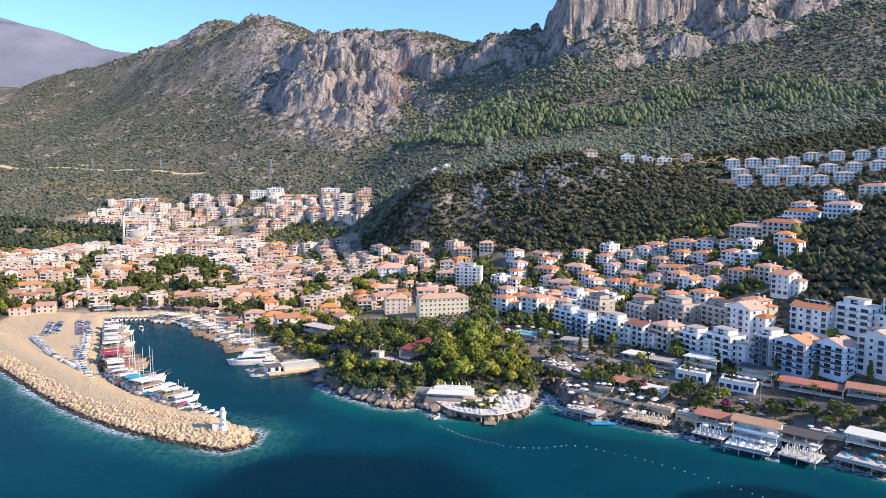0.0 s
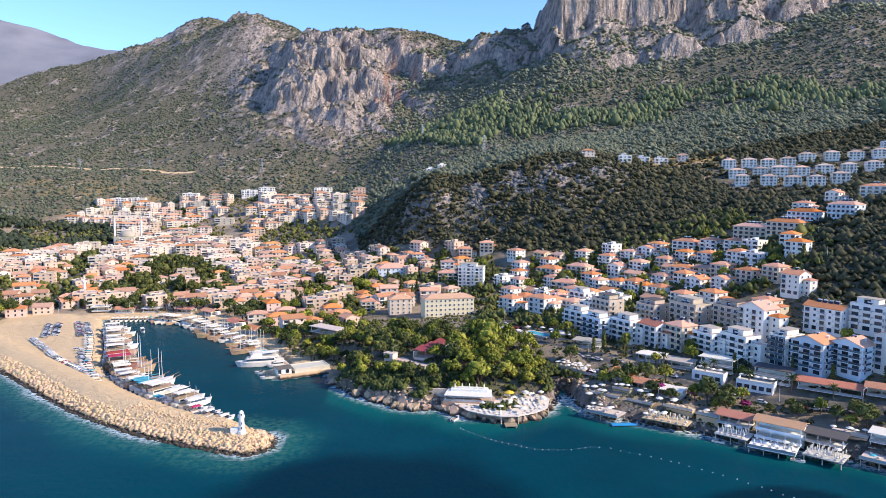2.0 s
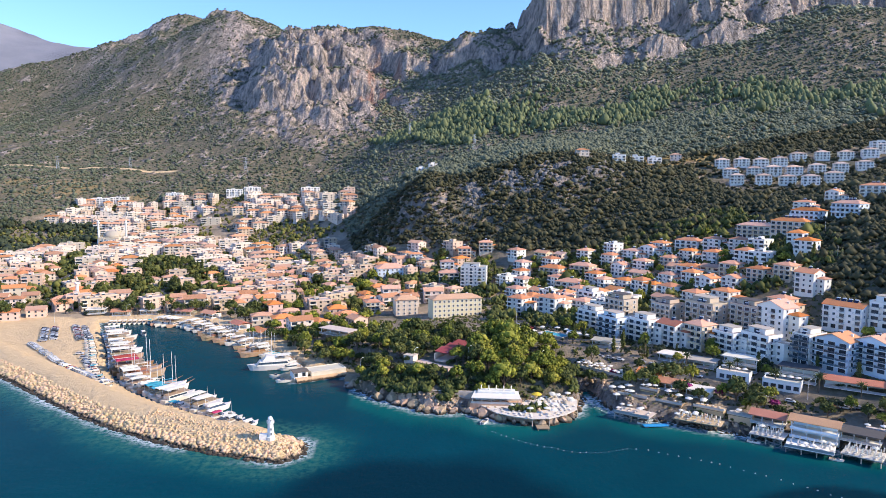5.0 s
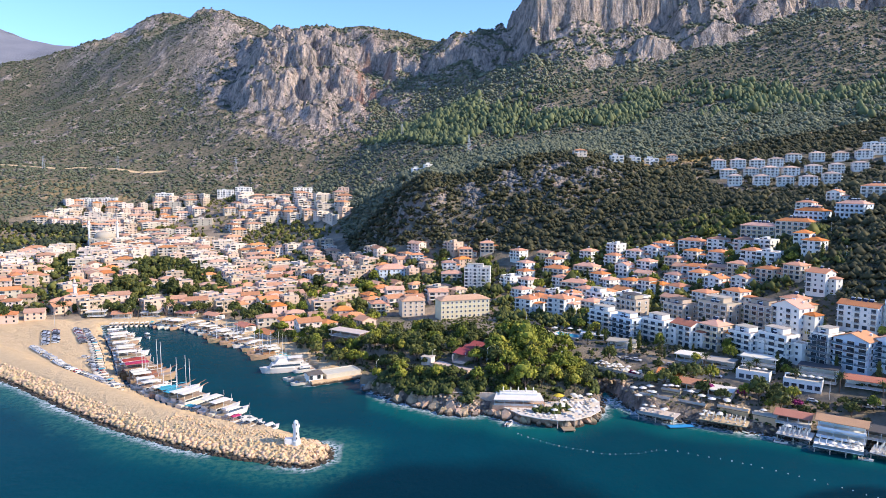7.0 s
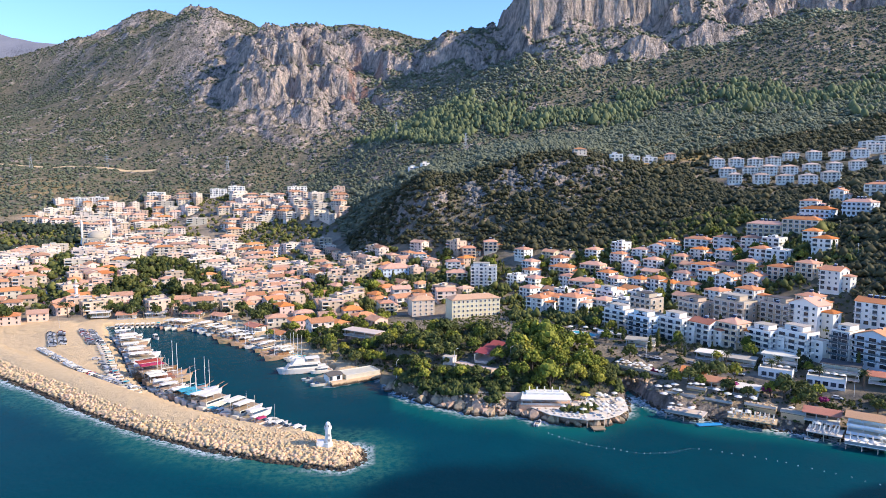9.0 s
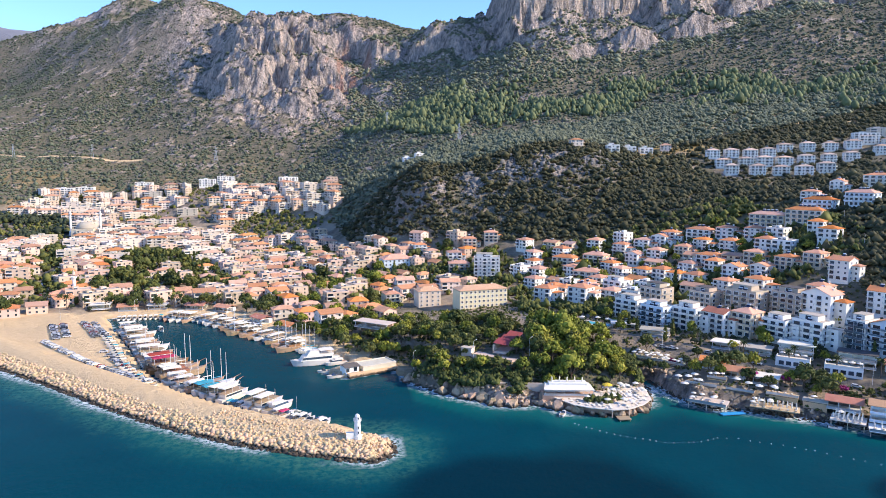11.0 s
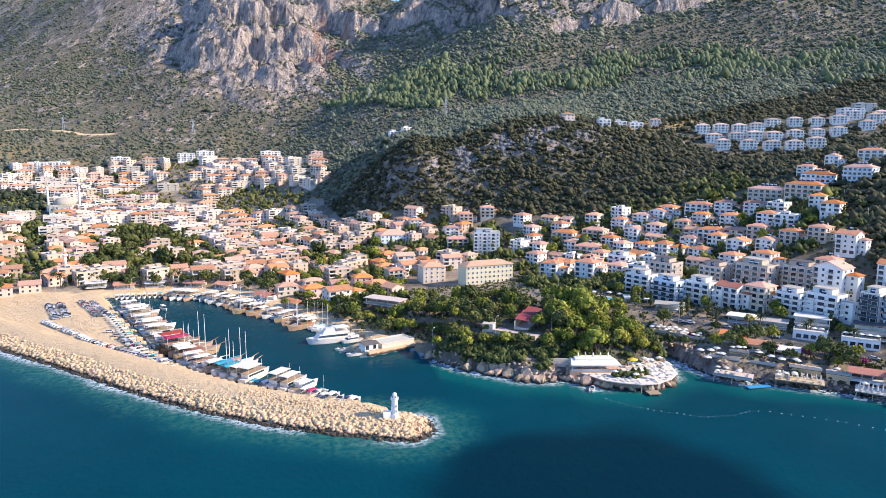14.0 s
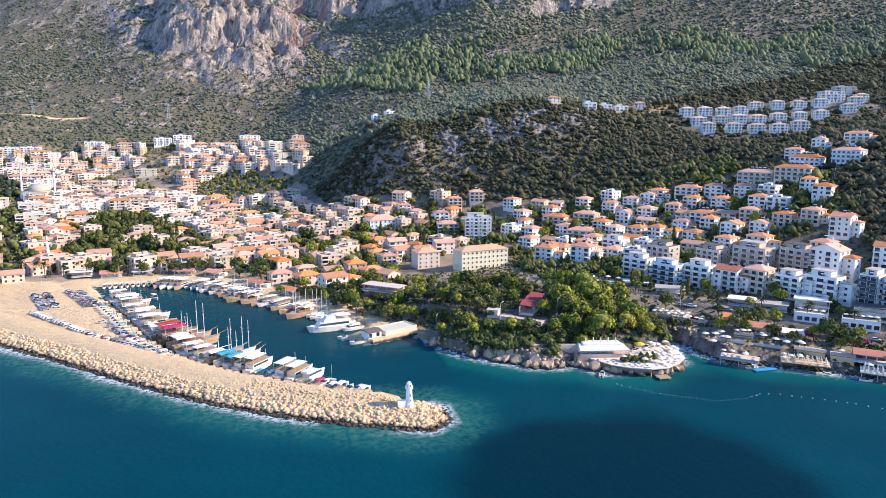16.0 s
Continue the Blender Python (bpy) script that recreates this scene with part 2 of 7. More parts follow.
def single(name, shape, mats, m, label, category, group="", kind="", smooth=False):
    """A thing that is one mesh."""
    ob = part(name, shape, mats, None, "", m, smooth)
    return tagged(ob, label, category, group, kind)


# ---- the lie of the land ----


def lattice(ix, iy, seed):
    h = (ix.astype(np.int64) * 374761393 + iy.astype(np.int64) * 668265263 + seed * 974634777) & 0xFFFFFFFF
    h = ((h ^ (h >> 13)) * 1274126177) & 0xFFFFFFFF
    return ((h ^ (h >> 16)) & 0xFFFF) / 65535.0


def vnoise(x, y, seed=0):
    ix, iy = np.floor(x), np.floor(y)
    u, v = x - ix, y - iy
    u, v = u * u * u * (u * (u * 6 - 15) + 10), v * v * v * (v * (v * 6 - 15) + 10)
    a, b = lattice(ix, iy, seed), lattice(ix + 1, iy, seed)
    c, d = lattice(ix, iy + 1, seed), lattice(ix + 1, iy + 1, seed)
    return (a + (b - a) * u) * (1 - v) + (c + (d - c) * u) * v


def fbm(x, y, octaves=4, seed=0):
    out, amp, tot = 0, 1.0, 0.0
    for k in range(octaves):
        out = out + amp * vnoise(x * 2 ** k + 17.3 * k, y * 2 ** k - 9.1 * k, seed + k)
        tot, amp = tot + amp, amp * 0.5
    return out / tot


def ridged(x, y, octaves=4, seed=0):
    out, amp, tot = 0, 1.0, 0.0
    for k in range(octaves):
        out = out + amp * (1 - np.abs(2 * vnoise(x * 2 ** k + 5.7 * k, y * 2 ** k + 3.3 * k, seed + k) - 1))
        tot, amp = tot + amp, amp * 0.5
    return out / tot


def spurs(x, y, seed=0):
    """Pointed buttresses with sharp gullies between them, 0 to 1."""
    ix, iy = np.floor(x), np.floor(y)
    best = np.full(np.shape(x), 9.0)
    for dx in (-1, 0, 1):
        for dy in (-1, 0, 1):
            cx, cy = ix + dx, iy + dy
            px, py = cx + 0.1 + 0.8 * lattice(cx, cy, seed), cy + 0.1 + 0.8 * lattice(cx, cy, seed + 5)
            best = np.minimum(best, np.hypot(x - px, y - py) - 0.3 * lattice(cx, cy, seed + 9))
    return np.clip(1 - best / 0.95, -0.2, 1.3)


def smooth(a, b, x):
    t = np.clip((x - a) / (b - a), 0, 1)
    return t * t * (3 - 2 * t)


# contour plan: heights in metres on lines across (GRID_X) and along (GRID_Y) the view
GRID_X = [-1300, -900, -650, -450, -280, -140, 0, 130, 260, 420, 650, 950]
GRID_Y = [260, 340, 420, 520, 640, 760, 880, 1020, 1180, 1340, 1500, 1680, 1900, 2200]
COAST_HEIGHTS = [
    [51, 28, 11, 4, 3, 3, 3, 3, 31, 60, 92, 129],
    [65, 37, 17, 5, 3, 3, 14, 15, 59, 86, 111, 149],
    [78, 45, 23, 9, 3, 3, 10, 22, 73, 105, 127, 167],
    [91, 52, 27, 13, 4, 3, 7, 23, 73, 109, 141, 191],
    [102, 58, 31, 13, 5, 3, 24, 63, 85, 106, 155, 220],
    [107, 63, 35, 15, 11, 12, 87, 125, 114, 133, 178, 254],
    [110, 70, 43, 21, 19, 33, 105, 141, 149, 176, 213, 295],
]
MOUNTAIN_HEIGHTS = [
    [115, 81, 58, 33, 42, 73, 127, 159, 185, 222, 266, 355],
    [125, 100, 93, 83, 86, 108, 169, 216, 255, 283, 352, 420],
    [141, 125, 126, 138, 165, 175, 213, 289, 390, 425, 470, 500],
    [164, 160, 182, 208, 282, 290, 335, 396, 412, 500, 530, 540],
    [202, 211, 262, 325, 410, 448, 425, 385, 400, 480, 520, 540],
    [255, 275, 425, 512, 452, 390, 340, 320, 350, 400, 450, 480],
    [372, 490, 572, 455, 350, 300, 280, 260, 280, 300, 330, 350],
]
HEIGHTS = np.array(COAST_HEIGHTS + MOUNTAIN_HEIGHTS, float)


def spline(knots, values, x):
    """A smooth curve through values (along the first axis) at the knots; x inside the knots."""
    k = np.array(knots, float)
    x = np.clip(x, k[0], k[-1])
    i = np.clip(np.searchsorted(k, x, "right") - 1, 0, len(k) - 2)
    h = k[i + 1] - k[i]
    t = (x - k[i]) / h
    return i, t, h


def contour(x, y):
    tx, ty = np.gradient(HEIGHTS, np.array(GRID_X, float), axis=1), np.gradient(HEIGHTS, np.array(GRID_Y, float), axis=0)
    txy = np.gradient(tx, np.array(GRID_Y, float), axis=0)
    i, u, hx = spline(GRID_X, None, x)
    j, v, hy = spline(GRID_Y, None, y)

    def basis(t):
        return 2 * t ** 3 - 3 * t ** 2 + 1, t ** 3 - 2 * t ** 2 + t, 3 * t ** 2 - 2 * t ** 3, t ** 3 - t ** 2
    a0, b0, a1, b1 = basis(u)
    c0, d0, c1, d1 = basis(v)

    def across(f, g):
        lo = a0 * f[j, i] + b0 * hx * g[j, i] + a1 * f[j, i + 1] + b1 * hx * g[j, i + 1]
        hi = a0 * f[j + 1, i] + b0 * hx * g[j + 1, i] + a1 * f[j + 1, i + 1] + b1 * hx * g[j + 1, i + 1]
        return lo, hi
    lo, hi = across(HEIGHTS, tx)
    slo, shi = across(ty, txy)
    return c0 * lo + d0 * hy * slo + c1 * hi + d1 * hy * shi


# the waterline, from the far coast round the breakwater, the harbour, the headland and the bathing decks
SHORE_WEST = [(-3500, 450), (-600, 475), (-380, 466), (-300, 428), (-248, 377), (-217, 349), (-190, 323), (-166, 301), (-145, 285), (-126, 272),
              (-108, 263), (-90, 255), (-79, 251), (-72, 257), (-72, 267), (-80, 276)]
HARBOUR = [(-93, 280), (-106, 289), (-122, 302), (-137, 313), (-152, 326), (-168, 343), (-186, 372), (-203, 412), (-222, 452), (-240, 494),
           (-202, 497), (-168, 482), (-134, 440), (-110, 411), (-94, 388), (-86, 372), (-98, 356), (-88, 346), (-68, 356), (-67, 362)]
SHORE_EAST = [(-61, 341), (-48, 322), (-38, 314), (-27, 303), (-15, 300), (-8, 302), (2, 291), (19, 287), (37, 297), (46, 316), (47, 331), (52, 325),
              (53, 308), (57, 294), (68, 286), (80, 279), (92, 271), (100, 266), (112, 257), (126, 251), (140, 243), (150, 229), (180, 215), (240, 190), (400, 120), (3500, -300)]
COAST = np.array(SHORE_WEST + HARBOUR + SHORE_EAST, float)


def to_line(x, y, line):
    """The distance to a run of segments, and how far along it the nearest point lies."""
    best, along, run = np.full(np.shape(x), 1e9), np.zeros(np.shape(x)), 0.0
    for (ax, ay), (bx, by) in zip(line[:-1], line[1:]):
        dx, dy = bx - ax, by - ay
        l2 = dx * dx + dy * dy
        t = np.clip(((x - ax) * dx + (y - ay) * dy) / l2, 0, 1)
        d = np.hypot(x - ax - t * dx, y - ay - t * dy)
        along = np.where(d < best, run + t * l2 ** 0.5, along)
        best = np.minimum(best, d)
        run += l2 ** 0.5
    return best, along


def inside(x, y, poly):
    odd = np.zeros(np.shape(x), bool)
    for (ax, ay), (bx, by) in zip(poly, np.roll(poly, -1, 0)):
        if ay != by:
            odd ^= ((ay > y) != (by > y)) & (x < (bx - ax) * (y - ay) / (by - ay) + ax)
    return odd


LAND = np.vstack([COAST, [(3500, 6000), (-3500, 6000)]])


def shore_distance(x, y):
    """Metres inland from the waterline; minus at sea."""
    d, _ = to_line(x, y, COAST)
    return np.where(inside(x, y, LAND), d, -d)


BREAKWATER = np.array(SHORE_WEST[2:], float)


def crags(x, y):
    """Where the mountain is bare, broken cliff: the middle massif and the wall on the upper right."""
    a = np.exp(-(((x + 240) / 185) ** 2 + ((y - 1575 - 0.5 * (-262 - x)) / 185) ** 2) ** 1.6)
    line = np.array([(222, 1490), (232, 1350), (300, 1335), (400, 1335), (560, 1305), (760, 1290), (1000, 1260)], float)
    d, _ = to_line(x, y, line)
    b = np.exp(-(d / 62) ** 2)
    c = 0.45 * np.exp(-(((x - 90) / 120) ** 2 + ((y - 1530) / 45) ** 2))
    e = 0.8 * np.exp(-(to_line(x, y, np.array([(315, 1228), (390, 1238), (465, 1236), (530, 1226), (590, 1228)], float))[0] / 15) ** 2)
    f = 0.34 * np.exp(-(to_line(x, y, np.array([(-850, 2190), (-640, 2060), (-505, 1950), (-400, 1840)], float))[0] / 62) ** 2)
    g = 0.7 * np.exp(-(to_line(x, y, np.array([(-90, 1585), (-45, 1520), (20, 1500), (85, 1462), (150, 1450)], float))[0] / 42) ** 2)
    return np.clip(np.maximum(np.maximum(np.maximum(a, g), b), np.maximum(np.maximum(c, e), f)), 0, 1)


def height(x, y):
    x, y = np.asarray(x, float), np.asarray(y, float)
    z = contour(x, y)
    far = smooth(560, 1100, y)
    hill = np.exp(-(((x - 110) / 170) ** 2 + ((y - 690) / 110) ** 2))
    z = z + far * (24 * (fbm(x / 170, y / 170, 2, 3) - 0.5) + 3.5 * (fbm(x / 30, y / 30, 3, 4) - 0.5)) + 9 * hill * (fbm(x / 35, y / 35, 3, 8) - 0.5)
    z = z + (8.0 * np.exp(-((x + 22) / 32) ** 2) - 15.0 * np.exp(-((x + 92) / 30) ** 2)) * smooth(660, 730, y) * smooth(920, 840, y)
    z = z + (10 * np.exp(-((x + 6) / 22) ** 2) - 9 * np.exp(-((x + 55) / 22) ** 2)) * smooth(675, 715, y) * smooth(815, 765, y)
    k = crags(x, y)
    wx, wy = x + 50 * (fbm(x / 90, y / 90, 3, 5) - 0.5), y + 90 * (fbm(x / 80, y / 80, 3, 6) - 0.5)
    gully = ridged((wx + 0.45 * wy) / 150, (wy - 0.3 * wx) / 260, 4, 12)
    z = z + k * (62 * (gully - 0.62) + 20 * (ridged(wx / 42, wy / 60, 4, 15) - 0.6) + 12 * (ridged(x / 15, y / 18, 2, 17) - 0.6))
    lx, ly = x + 0.35 * y + 26 * (fbm(x / 50, y / 50, 3, 25) - 0.5), y + 30 * (fbm(x / 45, y / 45, 3, 26) - 0.5)
    z = z + k * (78 * (spurs(lx / 92, ly / 120, 31) - 0.66) + 30 * (spurs(lx / 37, ly / 44, 32) - 0.66) + 11 * (spurs(lx / 15, ly / 17, 33) - 0.66))
    step = 85.0
    lift = 1.1 * fbm(x / 150, y / 150, 3, 22)
    q = z / step + lift
    cliff = (np.floor(q) + smooth(0.45, 0.85, q - np.floor(q)) - lift) * step
    z = z + 0.28 * k * (cliff - z)
    # the wall of rock on the upper right
    line = np.array([(226, 1520), (229, 1350), (262, 1333), (330, 1340), (420, 1330), (560, 1315), (700, 1300), (1000, 1270)], float)
    d, _ = to_line(x, y, line)
    up = np.interp(x, line[:, 0], line[:, 1])
    s = np.where(y > up, d, -d) + 22 * (fbm(x / 40, y / 40, 3, 41) - 0.5) + 14 * (ridged(x / 26, y / 60, 3, 44) - 0.6) + 30 * (ridged(x / 90, y / 140, 3, 47) - 0.6)
    east = smooth(214, 236, x + 10 * (fbm(x / 30, y / 30, 3, 42) - 0.5))
    z = z + east * 66 * smooth(-12, 14, s) * (1 - 0.5 * smooth(30, 260, s)) - 24 * east * np.exp(-((s + 45) / 50) ** 2)
    # the hollow west of the nose of the wall and the ledge at its foot
    z = z - 54 * np.exp(-(((x - 178) / 44) ** 2 + ((y - 1398) / 52) ** 2) ** 1.5) - 30 * np.exp(-(((x - 232) / 48) ** 2 + ((y - 1318) / 30) ** 2) ** 1.5)
    # coast
    sd = shore_distance(x, y)
    low = np.maximum(z, 2.2)
    d, _ = to_line(x, y, BREAKWATER)
    mole = (x < -66) & (x > -420) & (y < 470)
    wall = np.where(d < 20.5, np.minimum(4.5, 0.3 + d * 0.34), 2.2)
    low = np.where(mole & (sd < 60), np.where(d < 30, wall, np.minimum(low, 2.3 + np.maximum(0, d - 60) * 0.02)), low)
    quay = (to_line(x, y, np.array(HARBOUR, float))[0] < 22) & (d > 20.5)
    low = np.where(quay, np.minimum(low, 2.0), low)
    headland = (x > -64) & (x < 62) & (y < 420)
    east_coast = (x >= 62) & (x < 260) & (sd < 45)
    low = np.where(headland & ~quay, np.minimum(low, np.minimum(13.0, 4.2 + 0.32 * np.maximum(sd, 0))), low)
    deck_line, _ = to_line(x, y, np.array([(-4, 301), (36, 302)], float))
    low = np.where(headland, np.minimum(low, 3.2 + 0.7 * np.maximum(0, deck_line - 8.5)), low)
    low = np.where(east_coast, np.minimum(low, 3.2 + 0.30 * np.maximum(sd, 0)), low)
    edge = np.where(mole | quay, smooth(-1.2, 0.6, sd), np.where(headland, smooth(-1.5, 3.5, sd + 3.5 * (fbm(x / 7, y / 7, 3, 51) - 0.5)), smooth(-3.0, 7.0, sd + 3 * (fbm(x / 9, y / 9, 3, 51) - 0.5))))
    return -5.0 + (low + 5.0) * edge


def ground_at(x, y):
    return float(height(np.array([x]), np.array([y]))[0])


def steps(*runs):
    out = []
    for a, b, s in runs:
        out += list(np.arange(a, b, s))
    return np.array(out + [runs[-1][1]], float)


GX = steps((-3600, -1300, 90), (-1300, -520, 9), (-520, -300, 5), (-300, 260, 3.2), (260, 900, 6), (900, 3600, 90))
GY = steps((190, 430, 3.0), (430, 820, 4.2), (820, 1330, 5.5), (1330, 1760, 4.0), (1760, 1850, 6), (1850, 2400, 9), (2400, 4700, 115))
XX, YY = np.meshgrid(GX, GY)
ZZ = height(XX, YY)
# beyond the first range the land falls away and a far, high range closes the view
behind = smooth(2250, 3000, YY)
ZZ = ZZ * (1 - behind) + behind * (160 + smooth(3000, 4400, YY) * (690 + 260 * smooth(-1700, -3000, XX) + 120 * (ridged(XX / 900, YY / 900, 4, 61) - 0.5)))


def sheet(name, xs, ys, zz, mat, layers, broken=None):
    me = bpy.data.meshes.new(name)
    ny, nx = zz.shape
    xx, yy = np.meshgrid(xs, ys)
    co = np.stack([xx, yy, zz], -1).reshape(-1, 3)
    me.vertices.add(len(co))
    me.vertices.foreach_set("co", co.ravel())
    a = (np.arange(ny - 1)[:, None] * nx + np.arange(nx - 1)[None]).ravel()
    quads = np.stack([a, a + 1, a + nx + 1, a + nx], -1)
    me.loops.add(quads.size)
    me.loops.foreach_set("vertex_index", quads.ravel())
    me.polygons.add(len(quads))
    me.polygons.foreach_set("loop_start", np.arange(len(quads)) * 4)
    me.polygons.foreach_set("use_smooth", np.ones(len(quads), bool) if broken is None else broken[:-1, :-1].ravel() < 0.12)
    for key, values in layers.items():
        me.attributes.new(key, "FLOAT", "POINT").data.foreach_set("value", values.ravel().astype(np.float32))
    me.materials.append(mat)
    me.update(calc_edges=True)
    return tagged(new(name, me), kind="structure")


def layer(nt, key):
    a = nt.nodes.new("ShaderNodeAttribute")
    a.attribute_name = key
    return a.outputs["Fac"]


def ground_material():
    m, nt, p = nodes_of("ground")
    soil = mix(nt, noise_of(nt, 0.12, 6), (0.17, 0.135, 0.095), (0.32, 0.25, 0.175))
    soil = mix(nt, maths(nt, "MULTIPLY", noise_of(nt, 0.008, 4), 0.8), soil, (0.15, 0.125, 0.085))
    plants = ramp(nt, noise_of(nt, 0.17, 4, 0.65), [(0.42, (0, 0, 0)), (0.55, (0.85, 0.85, 0.85))])
    soil = mix(nt, plants, soil, mix(nt, noise_of(nt, 0.6, 3), (0.070, 0.072, 0.042), (0.145, 0.138, 0.085)))
    dry = mix(nt, noise_of(nt, 0.3, 5), (0.36, 0.22, 0.08), (0.52, 0.36, 0.14))
    flow = node(nt, "ShaderNodeVectorMath")
    flow.operation = "MULTIPLY"
    flow.inputs[1].default_value = (1.0, 1.0, 0.22)
    nt.links.new(nt.nodes.new("ShaderNodeNewGeometry").outputs["Position"], flow.inputs[0])
    rock = ramp(nt, noise_of(nt, 0.06, 9, 0.72, flow.outputs[0]), [(0.34, (0.11, 0.10, 0.09)), (0.43, (0.29, 0.25, 0.22)), (0.52, (0.46, 0.38, 0.325)), (0.66, (0.62, 0.49, 0.40))])
    fissure = ramp(nt, noise_of(nt, 0.22, 8, 0.75, flow.outputs[0]), [(0.36, (0.55, 0.54, 0.54)), (0.48, (1.15, 1.15, 1.15)), (0.62, (1.6, 1.52, 1.46))])
    rock = mix(nt, 1.0, rock, fissure, "MULTIPLY")
    red = mix(nt, noise_of(nt, 0.03, 5), (0.46, 0.17, 0.10), (0.56, 0.34, 0.24))
    paved = mix(nt, noise_of(nt, 0.2, 6), (0.20, 0.155, 0.11), (0.46, 0.36, 0.25))
    sand = mix(nt, noise_of(nt, 0.4, 6), (0.64, 0.44, 0.235), (0.79, 0.58, 0.34))
    rock = mix(nt, layer(nt, "red"), rock, red)
    c = mix(nt, layer(nt, "dry"), soil, dry)
    c = mix(nt, layer(nt, "rock"), c, rock)
    c = mix(nt, layer(nt, "paved"), c, paved)
    c = mix(nt, layer(nt, "sand"), c, sand)
    asphalt = mix(nt, noise_of(nt, 1.2, 5), (0.07, 0.068, 0.065), (0.13, 0.125, 0.115))
    c = mix(nt, layer(nt, "road"), c, asphalt)
    # far range: blue-grey tint puts the haze of distance into the colour
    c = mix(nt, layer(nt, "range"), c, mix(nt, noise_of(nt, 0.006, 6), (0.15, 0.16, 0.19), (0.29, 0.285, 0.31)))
    nt.links.new(c, p.inputs["Base Color"])
    p.inputs["Roughness"].default_value = 0.95
    p.inputs["Specular IOR Level"].default_value = 0.2
    b = node(nt, "ShaderNodeBump", Strength=1.0, Distance=6.0)
    nt.links.new(maths(nt, "MULTIPLY", maths(nt, "ADD", noise_of(nt, 0.11, 9, 0.7), noise_of(nt, 0.20, 8, 0.7, flow.outputs[0])), maths(nt, "ADD", maths(nt, "MULTIPLY", layer(nt, "rock"), 1.6), 0.25)), b.inputs["Height"])
    nt.links.new(b.outputs[0], p.inputs["Normal"])
    return m


gy, gx = np.gradient(ZZ, GY, GX)
SLOPE = np.hypot(gx, gy)
CRAGS = crags(XX, YY)
SD = shore_distance(XX, YY)
DMOLE, _ = to_line(XX, YY, BREAKWATER)
DHARB, _ = to_line(XX, YY, np.array(HARBOUR, float))
rock = np.clip(smooth(0.62, 1.05, SLOPE) * smooth(560, 700, YY) * smooth(0.05, 0.3, CRAGS + 0.12) + 0.22 * CRAGS + smooth(9, 2, SD) * smooth(-60, -20, XX), 0, 1)
rock = np.maximum(rock, 0.8 * smooth(0.60, 0.74, fbm(XX / 20, YY / 20, 4, 71)) * smooth(560, 700, YY))
OUTCROP = np.exp(-(((XX - 95) / 85) ** 2 + ((YY - 722) / 26) ** 2) ** 2) * smooth(0.45, 0.55, fbm(XX / 16, YY / 16, 3, 73))
rock = np.maximum(rock, OUTCROP)
red = smooth(0.50, 0.66, fbm(XX / 70, YY / 130, 3, 81)) * np.exp(-(((XX + 95) / 62) ** 2 + ((YY - 1490) / 70) ** 2)) * 1.9
red = 0.75 * np.clip(red, 0, 1) * smooth(0.42, 0.56, fbm(XX / 14, YY / 26, 3, 83))
TOWN_FOOT = np.interp(XX, [-620, -480, -280, -130, -100, -82, -45, 20, 130, 250, 330], [880, 1090, 1100, 1010, 850, 745, 688, 640, 560, 560, 560])
paved = smooth(25, -25, YY - TOWN_FOOT + 40 * (fbm(XX / 80, YY / 80, 3, 91) - 0.5)) * smooth(180, 120, XX - 0.25 * (YY - 350)) * smooth(-640, -560, XX) * smooth(3, 12, SD)
paved = paved * smooth(0.28, 0.5, fbm(XX / 22, YY / 22, 3, 93)) * smooth(30, 62, np.hypot(XX - 2, (YY - 342) * 0.95))
COASTAL = smooth(8, 14, SD) * smooth(46, 36, SD) * smooth(45, 55, XX) * smooth(400, 340, YY)
paved = np.maximum(paved, 0.8 * COASTAL * smooth(0.35, 0.5, fbm(XX / 12, YY / 12, 3, 97)))
dry = 0.45 * smooth(0.64, 0.74, fbm(XX / 40, YY / 40, 3, 95)) * smooth(640, 900, YY) * smooth(1300, 1100, YY) * smooth(100, -60, XX)
dry = np.maximum(dry, np.exp(-(((XX - 262) / 70) ** 2 + ((YY - 772) / 28) ** 2) ** 2))
sand = np.clip(smooth(34, 30, DMOLE) * (XX < -60) * (XX > -420) + smooth(21, 16, DHARB) * (SD > 0) * smooth(-55, -75, XX) + ((XX < -150) & (YY < 500) & (YY > 330) & (SD > 0) & (XX > -300)) * 0.9, 0, 1)
road = np.zeros_like(ZZ)
for line, half in (([(48, 372), (75, 338), (104, 309), (130, 289), (160, 270), (215, 245)], 2.4), ([(48, 372), (35, 420), (40, 470)], 4), ([(-285, 505), (-308, 570), (-339, 663), (-377, 785), (-415, 904)], 4),
                   ([(-1000, 1390), (-726, 1322), (-616, 1289), (-523, 1267), (-430, 1262)], 4), ([(260, 850), (373, 830), (454, 813), (528, 791), (640, 770)], 1.5)):
    d, _ = to_line(XX, YY, np.array(line, float))
    if line[0][0] == -1000 or line[0][0] == 260:
        sand = np.maximum(sand, smooth(half + 4, half, d))
    else:
        road = np.maximum(road, smooth(half + 1.5, half, d))
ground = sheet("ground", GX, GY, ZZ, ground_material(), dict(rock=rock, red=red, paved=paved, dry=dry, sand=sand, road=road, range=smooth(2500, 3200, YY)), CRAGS)


